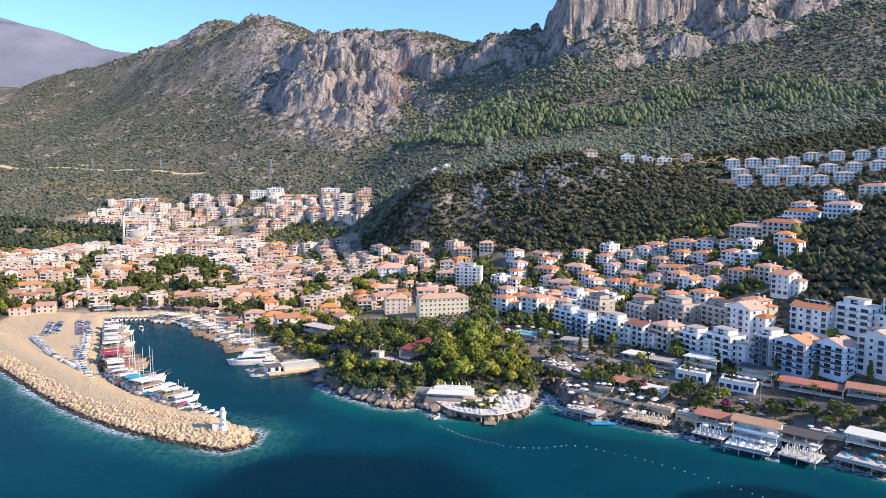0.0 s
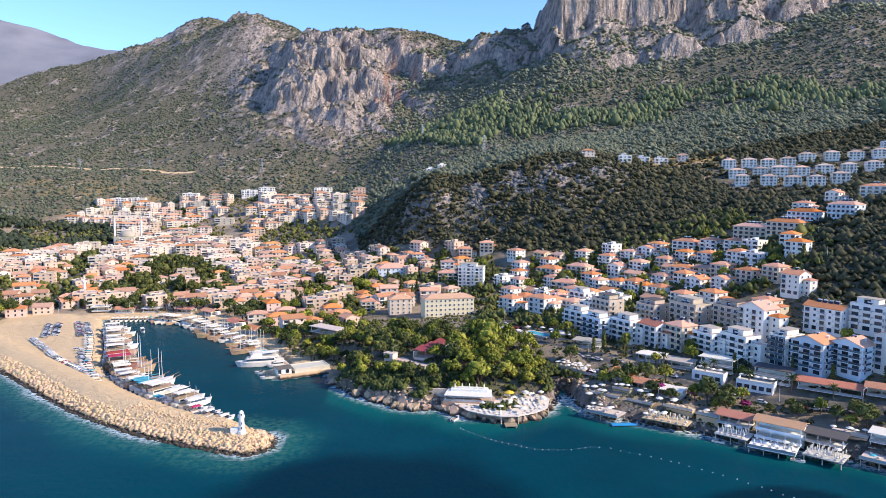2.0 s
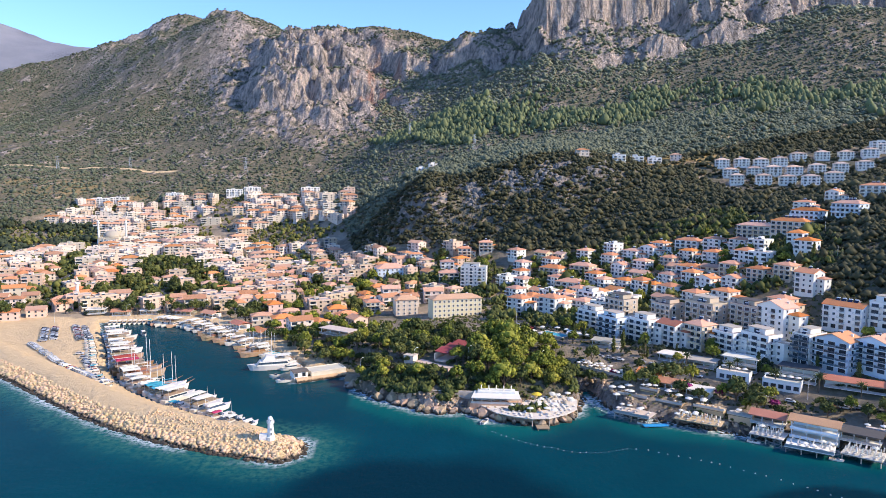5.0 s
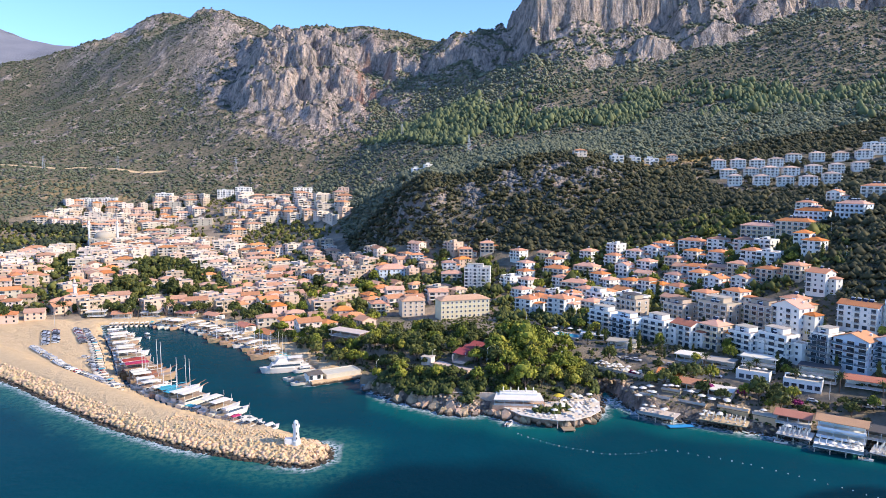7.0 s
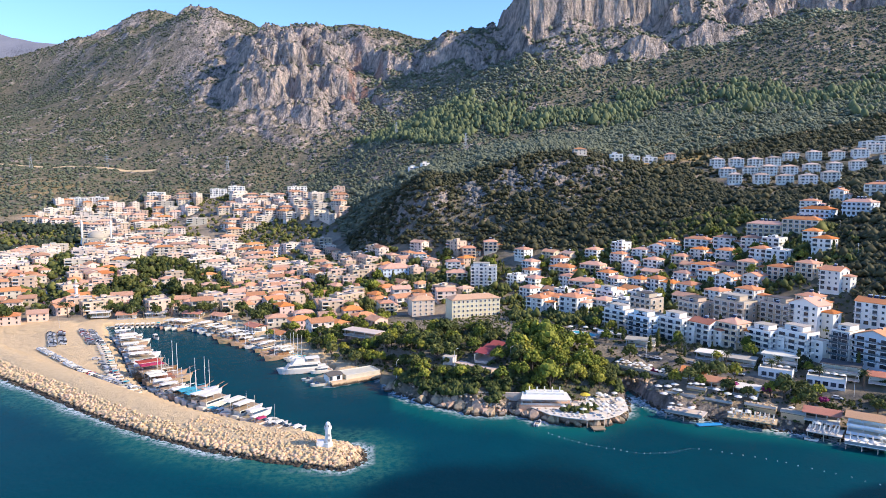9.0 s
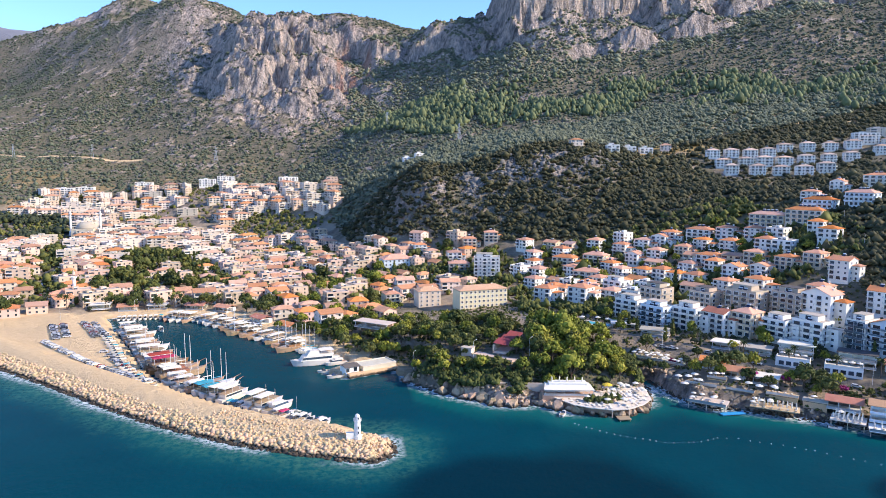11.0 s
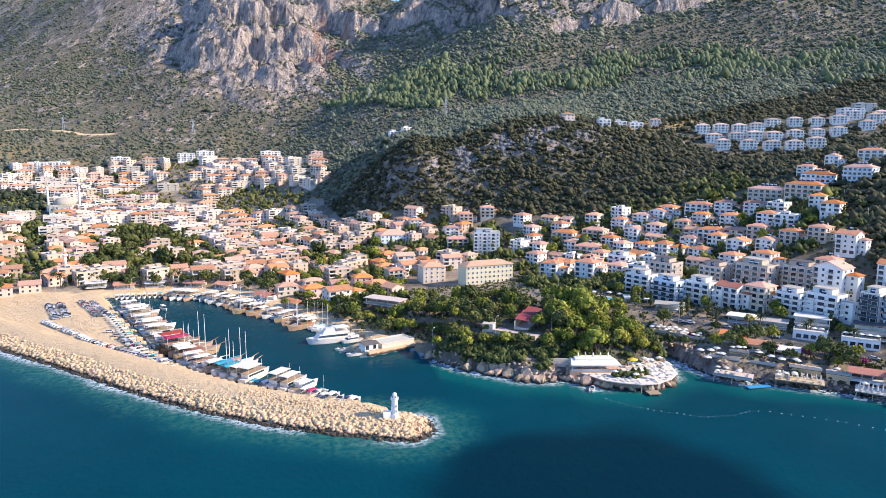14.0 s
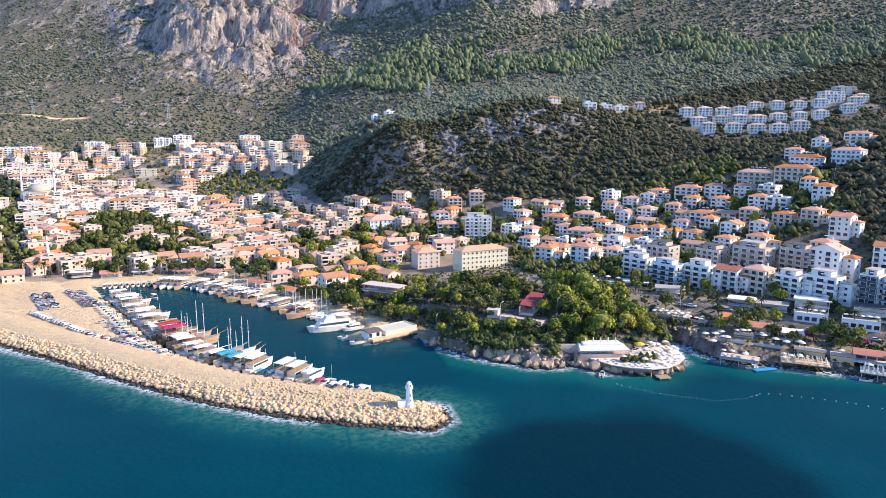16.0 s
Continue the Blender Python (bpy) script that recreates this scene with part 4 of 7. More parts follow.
build_house("old_tall", 13, 10, 3, OFFWHITE, "gable", TOWN_TILE, 3, 3, 2, 0, "white three-storey town house with weathered red tiles", "house", OLD, "old_house", True)
build_house("old_flat", 13, 11, 3, PEACH, "flat", FLAT_ROOF, 3, 3, 2, 1, "cream three-storey town house with flat roof terrace", "house", OLD, "old_house", True)
build_house("far_block", 22, 11, 3, OFFWHITE, "flat", FLAT_ROOF, 3, 3, 2, 1, "white three-storey block with flat roof in the upper town", "apartment house", FARTOWN, "apartment_block", True)
build_house("far_cream", 18, 11, 3, PEACH, "hip", TOWN_TILE, 3, 4, 2, 1, "cream three-storey block with tiled roof in the upper town", "apartment house", FARTOWN, "apartment_block", True)
build_house("far_white", 18, 10, 3, OFFWHITE, "hip", TOWN_TILE, 2, 4, 2, 1, "white three-storey house with tiled roof in the upper town", "apartment house", FARTOWN, "apartment_block", True)
build_house("far_long", 24, 11, 4, WHITE, "flat", FLAT_ROOF, 2, 6, 2, 2, "long white four-storey block on the edge of the town", "apartment house", FARTOWN, "apartment_block", True)

build_house("infill_white", 11, 10, 3, WHITE, "hip", ORANGE_TILE, 2, 3, 2, 1, "white three-storey house with salmon tiled roof on the slope", "house", UPPER, "hillside_house", True)
build_house("infill_cream", 12, 10, 2, CREAM, "gable", TOWN_TILE, 2, 3, 2, 1, "cream two-storey house with tiled gable roof on the slope", "house", UPPER, "hillside_house", True)
build_house("infill_flat", 11, 11, 3, WHITE, "flat", FLAT_ROOF, 2, 3, 2, 2, "white three-storey house with flat roof and solar heaters", "house", UPPER, "hillside_house", True)

PLACED = []          # x, y, radius of all that stands


def row(kinds, spots, swing=0):
    for kind, (x, y, turn) in zip(kinds.split(), spots):
        put_house(kind, x, y, turn + swing)
        PLACED.append((x, y, 8.0))


# the first line above the coast road
row("blue_flat white_flat red_tile cream_tile white_flat white_flat dark_tower wide_hotel wide_hotel white_gable white_gable",
    [(79, 380, -40), (93, 371, -38), (104, 361, -40), (115, 353, -40), (125, 341, -42), (135, 330, -42), (150, 316, -42), (157, 305, -38), (169, 297, -38), (184, 289, -36), (202, 280, -36)], -24)
# the second line
row("white_tile white_tile white_flat beige_flat beige_flat grey_flat beige_flat white_gable hill_cream long_white white_flat white_gable",
    [(60, 449, -25), (42, 466, -22), (74, 403, -35), (92, 409, -38), (113, 391, -40), (128, 376, -40), (145, 361, -40), (152, 348, -42), (166, 368, -40), (178, 333, -34), (192, 321, -36), (208, 310, -36)], -24)
# the tiled houses further up
row("complex complex complex white_flat hill_white hill_white hill_white hill_gable hill_big hill_white hill_white hill_gable hill_gable hill_cream hill_cream hill_plain",
    [(84, 556, -20), (106, 549, -20), (90, 520, -15), (89, 464, -35), (124, 499, -38), (131, 463, -38), (148, 480, -35), (131, 534, -30), (162, 477, -30), (140, 418, -38), (151, 402, -38),
     (155, 435, -38), (164, 419, -38), (178, 416, -36), (188, 404, -38), (186, 378, -38)], -26)
row("hill_white hill_white hill_gable hill_cream hill_white hill_white hill_cream hill_big hill_white hill_white hill_white row_orange row_orange row_white row_white hill_white hill_gable hill_big",
    [(130, 556, -30), (147, 553, -30), (159, 549, -35), (163, 517, -35), (177, 516, -35), (183, 489, -35), (174, 443, -36), (184, 534, -30), (196, 517, -32), (168, 551, -35), (203, 492, -30),
     (220, 502, -36), (230, 475, -38), (247, 484, -40), (262, 462, -42), (266, 522, -30), (290, 524, -32), (312, 510, -30)], -22)
# the middle of the town
row("hill_cream hall hostel_wing hostel white_hotel hill_white hill_white hill_cream hill_cream old_tall old_tall old_flat complex",
    [(-57, 509, 12), (-45, 624, 12), (-33, 494, 10), (0, 476, 14), (22, 563, -12), (4, 616, 0), (-22, 650, 5), (21, 637, -5), (40, 636, -8), (-44, 552, 10), (-12, 533, 5), (-80, 562, 15), (4, 590, -5)])
row("old_white old_pink old_cream old_white old_pink old_tall old_cream old_white old_pink", [(-128, 474, 18), (-112, 462, 22), (-96, 476, 15), (-88, 452, -50), (-72, 470, 20), (-98, 440, 25), (-64, 452, -55), (-112, 490, 15), (-80, 492, 12)])
# infill between the tiled houses
INFILL = np.array([(52, 480), (66, 440), (120, 425), (205, 405), (222, 450), (205, 545), (120, 580), (60, 610), (44, 560)], float)
fill = random.Random(17)
for i in range(900):
    x, y = fill.uniform(40, 225), fill.uniform(400, 612)
    if inside(np.array([x]), np.array([y]), INFILL)[0] and all((x - a) ** 2 + (y - b) ** 2 > (7.8 + c) ** 2 for a, b, c in PLACED):
        put_house(fill.choice(["infill_white", "infill_cream", "infill_flat", "infill_white"]), x, y, fill.choice([-58, -62, -50]) + fill.uniform(-5, 5))
        PLACED.append((x, y, 6.5))
# villas on the upper slope
row(" ".join(["villa"] * 22), [(300, 735, -30), (320, 733, -28), (335, 722, -30), (354, 720, -30), (378, 728, -28), (400, 722, -30), (419, 712, -30), (442, 708, -32), (294, 702, -30), (315, 696, -30), (330, 688, -30), (348, 682, -30),
     (368, 677, -30), (388, 671, -30), (410, 668, -30), (286, 672, -30), (306, 660, -30), (322, 647, -32), (336, 633, -30), (356, 630, -30), (462, 714, -32), (470, 690, -32)], 12)
row("far_long far_block villa villa", [(462, 716, -18), (490, 730, -18), (484, 698, -18), (446, 672, -18)])
row("cube_villa cube_villa cube_villa cube_villa cube_villa old_white old_white", [(196, 754, -8), (218, 763, -10), (240, 769, -10), (7, 928, 10), (-8, 934, 10), (268, 780, -20), (158, 762, 0)])

# old town and upper town: streets of houses inside these bounds
TOWN = np.array([(-440, 545), (-580, 840), (-520, 978), (-500, 1032), (-515, 1075), (-448, 1095), (-382, 1105), (-324, 1110), (-253, 1105), (-188, 1075), (-105, 985), (-95, 899), (-112, 828), (-80, 720),
                 (-42, 674), (40, 640), (44, 598), (26, 541), (-44, 512), (-100, 484), (-140, 520), (-183, 526), (-258, 524), (-292, 514)], float)
PARK = np.array([(-300, 720), (-275, 750), (-205, 690), (-165, 575), (-254, 552), (-276, 570)], float)
STRIP = np.array([(-230, 850), (-150, 812), (-112, 850), (-140, 915), (-190, 945), (-228, 925)], float)
WEST_GROVE = np.array([(-640, 960), (-480, 985), (-440, 985), (-412, 905), (-428, 815), (-440, 745), (-640, 700)], float)
STREET = np.array([(-285, 505), (-308, 570), (-339, 663), (-377, 785), (-415, 904)], float)
MIDTOWN = np.array([(-118, 492), (-30, 505), (42, 560), (40, 640), (-60, 668), (-125, 600)], float)


def clear_of(x, y, r):
    return all((x - a) ** 2 + (y - b) ** 2 > (r + c) ** 2 for a, b, c in PLACED)


rng = random.Random(7)
for near in (True, False):
    gap = 14.2 if near else 18.5
    y = 512.0 if near else 700.0
    while y < (700 if near else 1110):
        x = -590.0 + rng.uniform(0, 8)
        while x < 50:
            px, py = x + rng.uniform(-2.5, 2.5), y + rng.uniform(-3, 3) + 0.18 * (x + 200) * (0.3 if near else 0.1)
            x += gap * rng.uniform(0.85, 1.35)
            A, B = np.array([px]), np.array([py])
            if not inside(A, B, TOWN)[0] or inside(A, B, WEST_GROVE)[0] or inside(A, B, PARK)[0] and rng.random() < 0.8 or inside(A, B, STRIP)[0] and rng.random() < 0.95 or inside(A, B, MIDTOWN)[0] and rng.random() < 0.45:
                continue
            if to_line(A, B, STREET)[0][0] < 11 or not clear_of(px, py, 5.0) or float(fbm(A / 70, B / 70, 3, 121)[0]) > 0.635:
                continue
            kind = rng.choice(["old_white", "old_cream", "old_pink", "old_tall", "old_flat", "old_flat", "old_white"] if near else ["far_block", "far_block", "far_block", "far_white", "far_block", "old_flat", "far_cream", "far_white"])
            put_house(kind, px, py, rng.choice([12, 20, 28, 34, -52, -60, 22]) + rng.uniform(-7, 7))
            PLACED.append((px, py, 6.0))
        y += gap * (1.0 if near else 1.15)
row("far_long far_long far_long far_long far_long far_long", [(-292, 1120, 8), (-266, 1124, 8), (-480, 1085, 5), (-455, 1092, 5), (-380, 1110, 4), (-170, 1070, 12)])

# ---- mosque and minarets ----


def minaret(x, y, h):
    root = thing("minaret", pose(x, y, ground_at(x, y)), "slender white stone minaret with a balcony and pointed cap", "minaret", "minarets of the town")
    part("shaft", Shape().tube(0, 0, -2, [(2.0, 0), (2.0, 6), (1.2, 8), (1.1, h * 0.72), (1.0, h * 0.85)], 12), WHITE, root, smooth=False)
    part("gallery", Shape().tube(0, 0, h * 0.66, [(1.1, 0), (1.9, 0.8), (1.9, 1.8), (1.7, 1.8), (1.1, 0.9)], 12), WHITE, root)
    part("cap", Shape().tube(0, 0, h * 0.83, [(1.25, 0), (0.8, h * 0.08), (0.06, h * 0.17)], 12), CONCRETE, root)
    return root


minaret(-405, 893, 36)
minaret(-372, 893, 36)
minaret(-280, 552, 20)
mosque = thing("mosque", pose(-388, 890, ground_at(-388, 890)), "pale stone mosque with a low dome", "mosque")
part("wall", Shape().box(0, 0, -3, 24, 22, 12), CREAM, mosque)
part("dome", Shape().tube(0, 0, 9, [(9.6, 0), (9.6, 1.6), (9.2, 3.2), (8.0, 5.0), (6.0, 6.6), (3.2, 7.7), (0.3, 8.2)], 20), FLAT_ROOF, mosque, smooth=True)
for a in range(4):
    part("window", window_mesh(1.9, 2.1), None, mosque, "", pose(-9 + 6 * a, -11.06, 3))

# ---- boulders, shore rock ----


def ico():
    p = (1 + 5 ** 0.5) / 2
    v = [Vector(q).normalized() for q in ((-1, p, 0), (1, p, 0), (-1, -p, 0), (1, -p, 0), (0, -1, p), (0, 1, p), (0, -1, -p), (0, 1, -p), (p, 0, -1), (p, 0, 1), (-p, 0, -1), (-p, 0, 1))]
    f = [(0, 11, 5), (0, 5, 1), (0, 1, 7), (0, 7, 10), (0, 10, 11), (1, 5, 9), (5, 11, 4), (11, 10, 2), (10, 7, 6), (7, 1, 8), (3, 9, 4), (3, 4, 2), (3, 2, 6), (3, 6, 8), (3, 8, 9), (4, 9, 5), (2, 4, 11), (6, 2, 10), (8, 6, 7), (9, 8, 1)]
    return np.array([tuple(q) for q in v]), np.array(f)


ICO_V, ICO_F = ico()


def finer(v, f):
    """Each triangle in four, on the sphere."""
    pts, out, mid = [tuple(p) for p in v], [], {}

    def half(a, b):
        k = (min(a, b), max(a, b))
        if k not in mid:
            q = (np.array(pts[a]) + np.array(pts[b])) / 2
            pts.append(tuple(q / np.linalg.norm(q)))
            mid[k] = len(pts) - 1
        return mid[k]
    for a, b, c in f:
        x, y, z = half(a, b), half(b, c), half(c, a)
        out += [(a, x, z), (x, b, y), (z, y, c), (x, y, z)]
    return np.array(pts), np.array(out)


ICO2_V, ICO2_F = finer(ICO_V, ICO_F)
OCTA_V = np.array([(1, 0, 0), (0, 1, 0), (-1, 0, 0), (0, -1, 0), (0, 0, 1), (0.1, 0, -0.8)], float)
OCTA_F = np.array([(0, 1, 4), (1, 2, 4), (2, 3, 4), (3, 0, 4), (1, 0, 5), (2, 1, 5), (3, 2, 5), (0, 3, 5)])


def clumps(name, centres, sizes, mat, label, category, jitter=0.35, flat=0.8, seed=1, fine=False, lean=None, parent=None, low=False, kind="stuff"):
    """Many uneven lumps as one mesh: shrubs, boulders, far trees."""
    r = np.random.default_rng(seed)
    bv, bf = (ICO2_V, ICO2_F) if fine else (ICO_V, ICO_F)
    if low:
        bv, bf = OCTA_V, OCTA_F
    n, k = len(centres), len(bv)
    centres, sizes = np.asarray(centres, float), np.asarray(sizes, float)
    a = r.uniform(0, 2 * np.pi, n)
    c, s = np.cos(a), np.sin(a)
    scale = np.stack([r.uniform(0.8, 1.25, n), r.uniform(0.8, 1.25, n), flat * r.uniform(0.8, 1.25, n)], -1) * sizes[:, None]
    v = bv[None] * (1 + jitter * r.uniform(-1, 1, (n, k, 1)))
    v = v * scale[:, None]
    if lean == "cone":
        v[..., :2] *= np.clip(1.0 - 0.55 * (v[..., 2:] / (sizes[:, None, None] * flat)), 0.12, 1.6)
    x, y = v[..., 0] * c[:, None] - v[..., 1] * s[:, None], v[..., 0] * s[:, None] + v[..., 1] * c[:, None]
    co = np.stack([x, y, v[..., 2]], -1) + centres[:, None]
    tri = bf[None] + (np.arange(n) * k)[:, None, None]
    me = bpy.data.meshes.new(name)
    me.vertices.add(n * k)
    me.vertices.foreach_set("co", co.ravel())
    me.loops.add(tri.size)
    me.loops.foreach_set("vertex_index", tri.ravel().astype(np.int32))
    me.polygons.add(n * len(bf))
    me.polygons.foreach_set("loop_start", np.arange(n * len(bf)) * 3)
    me.materials.append(mat)
    me.update(calc_edges=True)
    ob = new(name, me)
    ob.parent = parent
    return tagged(ob, label, category, kind=kind)


R = np.random.default_rng(11)
ROCK_MESHES = []
for i in range(7):
    s = Shape()
    v = ICO_V * (1 + 0.36 * R.uniform(-1, 1, (12, 1))) * R.uniform(0.75, 1.25, 3)
    ROCK_MESHES.append(s.add([tuple(p) for p in v], [tuple(f) for f in ICO_F]).mesh("boulder", [STONE]))

# the rubble mound: boulders on the seaward face of the breakwater
spots = []
length = sum(math.dist(a, b) for a, b in zip(BREAKWATER[:-1], BREAKWATER[1:]))
for (ax, ay), (bx, by) in zip(BREAKWATER[:-1], BREAKWATER[1:]):
    l = math.dist((ax, ay), (bx, by))
    nx, ny = -(by - ay) / l, (bx - ax) / l
    for k in range(int(l * (15.0 if bx > -130 else 10.0))):
        t, d = R.uniform(), -1.2 + (17.5 if bx > -130 else 9.5) * R.uniform() ** 1.4
        spots.append((ax + (bx - ax) * t + nx * d, ay + (by - ay) * t + ny * d, R.uniform(0.42, 1.0) * (1.2 if d < 4.5 else 0.78 if d < 9 else 0.5)))
spots = [s for s in spots if inside(np.array([s[0]]), np.array([s[1]]), LAND)[0] or to_line(np.array([s[0]]), np.array([s[1]]), BREAKWATER)[0][0] < 1.4]
spots = [s for s in spots if not (math.dist(s[:2], (-84, 264.5)) < 3)]
sx_, sy_, ss_ = np.array(spots).T
sz_ = np.maximum(height(sx_, sy_), -0.3) + 0.05
order = np.argsort(-sx_)
breakwater = thing("breakwater", Matrix(), "rubble-mound breakwater of pale limestone boulders", "breakwater")
for i in order[:220]:
    ob = part("boulder", ROCK_MESHES[i % 7], None, breakwater, "", Matrix.LocRotScale((sx_[i], sy_[i], sz_[i]), Euler((R.uniform(0, 6), R.uniform(0, 6), R.uniform(0, 6))), (ss_[i],) * 3))
rest = order[220:]
clumps("boulders", np.stack([sx_, sy_, sz_], -1)[rest], ss_[rest], BOULDERS, "pale limestone boulders on the breakwater", "boulders", 0.36, 0.8, 5, parent=None)

# rock along the headland and under the bathing decks
SHORE_ROCKS = []
for i in range(9):
    v = ICO2_V * (1 + 0.12 * R.uniform(-1, 1, (len(ICO2_V), 1)))
    for _ in range(11):          # cleaved along random planes
        n = R.normal(size=3) * np.array([1, 1, 0.7])
        n /= np.linalg.norm(n)
        v = v - np.maximum(0, v @ n - R.uniform(0.42, 0.8))[:, None] * n
    v = v * np.array([1.45, 1.15, 1.25])
    SHORE_ROCKS.append(Shape().add([tuple(p) for p in v], [tuple(f) for f in ICO2_F]).mesh("shore_rock", [CRAG]))


def shore_rock(x, y, z, big):
    ob = new("shore_rock", SHORE_ROCKS[int(R.integers(9))])
    ob.matrix_basis = Matrix.LocRotScale((x, y, z), Euler((R.uniform(-0.35, 0.35), R.uniform(-0.35, 0.35), R.uniform(0, 6))), (big * R.uniform(0.8, 1.5), big, big * R.uniform(0.8, 1.5)))
    tagged(ob, "weathered brown limestone rock at the waterline", "rock", "rocks along the shore")


for (ax, ay), (bx, by) in zip(SHORE_EAST[:-4], SHORE_EAST[1:-3]):
    l = math.dist((ax, ay), (bx, by))
    nx, ny = -(by - ay) / l, (bx - ax) / l
    head = bx < 5
    for k in range(max(1, int(l / (2.0 if head else 1.9)))):
        for inland in ((-0.4, 2.4) if head else (0.4,)):
            t, d = R.uniform(), inland + R.uniform(-1.0, 1.2)
            mass = float(smooth(0.38, 0.62, vnoise(np.array([(ax + (bx - ax) * t) / 13.0]), np.array([3.7]), 171))[0])
            big = R.uniform(0.8, 1.5) * (0.5 + 1.25 * mass if head else 0.6) * (0.85 if inland > 4 else 1.0)
            shore_rock(ax + (bx - ax) * t + nx * d, ay + (by - ay) * t + ny * d, 0.1 * big + 0.42 * max(0.0, d) + R.uniform(-0.3, 0.3), big)

pieces = []
for (ax, ay), (bx, by) in zip(SHORE_EAST[:-4], SHORE_EAST[1:-3]):
    l = math.dist((ax, ay), (bx, by))
    nx, ny = -(by - ay) / l, (bx - ax) / l
    for k in range(int(l * 3.2)):
        t, d = R.uniform(), -1.5 + 7.5 * R.uniform() ** 1.2
        pieces.append((ax + (bx - ax) * t + nx * d, ay + (by - ay) * t + ny * d, R.uniform(0.25, 1.0)))
pieces = np.array(pieces)
pz = np.maximum(height(pieces[:, 0], pieces[:, 1]), -0.2)
clumps("shore_rubble", np.column_stack([pieces[:, :2], pz]), pieces[:, 2], RUBBLE, "broken brown limestone along the waterline", "rocks", 0.4, 0.75, 36)

# ---- vegetation of the slopes ----


def scatter(n, x0, x1, y0, y1, keep, seed):
    r = np.random.default_rng(seed)
    x, y = r.uniform(x0, x1, n), r.uniform(y0, y1, n)
    ok = r.uniform(0, 1, n) < keep(x, y)
    return x[ok], y[ok]


def slope_at(x, y):
    e = 3.0
    return np.hypot(height(x + e, y) - height(x - e, y), height(x, y + e) - height(x, y - e)) / (2 * e)


def bushy(x, y, size, n, lift, seed):
    """Several small lumps in place of each round one."""
    r = np.random.default_rng(seed)
    x, y, size = np.repeat(x, n), np.repeat(y, n), np.repeat(size, n)
    a, d = r.uniform(0, 2 * np.pi, len(x)), r.uniform(0.15, 0.8, len(x)) * size
    z = height(x, y) + size * lift * r.uniform(0.5, 1.35, len(x))
    return np.stack([x + d * np.cos(a), y + d * np.sin(a), z], -1), size * r.uniform(0.4, 0.75, len(x))


def town_edge(x, y):
    foot = np.interp(x, [-900, -620, -480, -280, -130, -100, -82, -45, 20, 130, 250, 330], [700, 860, 1085, 1105, 1000, 850, 745, 688, 648, 575, 560, 560])
    return y - foot


def bare(x, y):
    """Open patches between the shrubs."""
    return 0.25 + 0.75 * smooth(0.62, 0.45, fbm(x / 45, y / 45, 3, 131))


def no_houses(x, y, r=9.0):
    ok = np.ones(len(x), bool)
    P = np.array(PLACED)
    for a, b, c in P:
        ok &= (x - a) ** 2 + (y - b) ** 2 > r * r
    return ok


x, y = scatter(72000, -140, 860, 330, 960, lambda x, y: np.where((town_edge(x, y) > 0) | (x > 0.32 * (y - 380) + 190), 1.0, 0) * (0.55 + 0.45 * bare(x, y)) * (y < 960) * (slope_at(x, y) < 2.6), 21)
ok = no_houses(x, y) & ~((x > 270) & (x < 490) & (y > 600) & (y < 745) & (np.random.default_rng(5).uniform(size=len(x)) < 0.8))
ok &= ~((((x - 262) / 62) ** 2 + ((y - 772) / 20) ** 2 < 1) & (np.random.default_rng(18).uniform(size=len(x)) < 0.72))
ok &= ~((np.exp(-(((x - 95) / 85) ** 2 + ((y - 722) / 26) ** 2) ** 2) * smooth(0.45, 0.55, fbm(x / 16, y / 16, 3, 73)) > 0.35) & (np.random.default_rng(15).uniform(size=len(x)) < 0.75))
x, y = x[ok], y[ok]
size = np.random.default_rng(3).gamma(5, 0.30, len(x)) + 0.5
# shrubs behind the crest take the paler colour, with haze put into it
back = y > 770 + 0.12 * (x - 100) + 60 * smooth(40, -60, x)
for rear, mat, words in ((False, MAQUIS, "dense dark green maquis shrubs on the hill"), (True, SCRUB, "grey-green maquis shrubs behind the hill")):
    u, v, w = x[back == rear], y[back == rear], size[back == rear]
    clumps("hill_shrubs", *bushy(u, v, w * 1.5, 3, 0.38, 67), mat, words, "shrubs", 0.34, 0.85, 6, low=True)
# bare limestone breaking through below the crest of the hill
x, y = scatter(1300, 0, 190, 690, 752, lambda x, y: np.exp(-(((x - 95) / 85) ** 2 + ((y - 722) / 26) ** 2) ** 2) * smooth(0.46, 0.54, fbm(x / 16, y / 16, 3, 73)), 33)
size = np.random.default_rng(34).gamma(4, 0.35, len(x)) + 0.5
clumps("hill_rocks", np.stack([x, y, height(x, y) - 0.15 * size], -1), size, HILL_ROCK, "grey limestone outcrop on the hill", "rocks", 0.4, 1.0, 35)
x, y = scatter(120000, -1250, 900, 850, 2300, lambda x, y: (town_edge(x, y) > 5) * (y > 860) * np.maximum(np.maximum(bare(x, y), 0.8 * smooth(1350, 1150, y)), 0.8 * smooth(-60, 60, x)) * smooth(1.6, 0.9, slope_at(x, y)) * (1 - 0.45 * crags(x, y)), 22)
ok = no_houses(x, y, 12)
ok &= to_line(x, y, np.array([(-1000, 1390), (-726, 1322), (-616, 1289), (-523, 1267), (-430, 1262)], float))[0] > 8
x, y = x[ok], y[ok]
size = np.random.default_rng(4).gamma(4, 0.40, len(x)) + 0.7
clumps("mountain_shrubs", np.stack([x, y, height(x, y) + 0.25 * size], -1), size, SCRUB, "grey-green maquis shrubs on the mountain slope, paled for haze", "shrubs", 0.3, 0.8, 7, low=True)

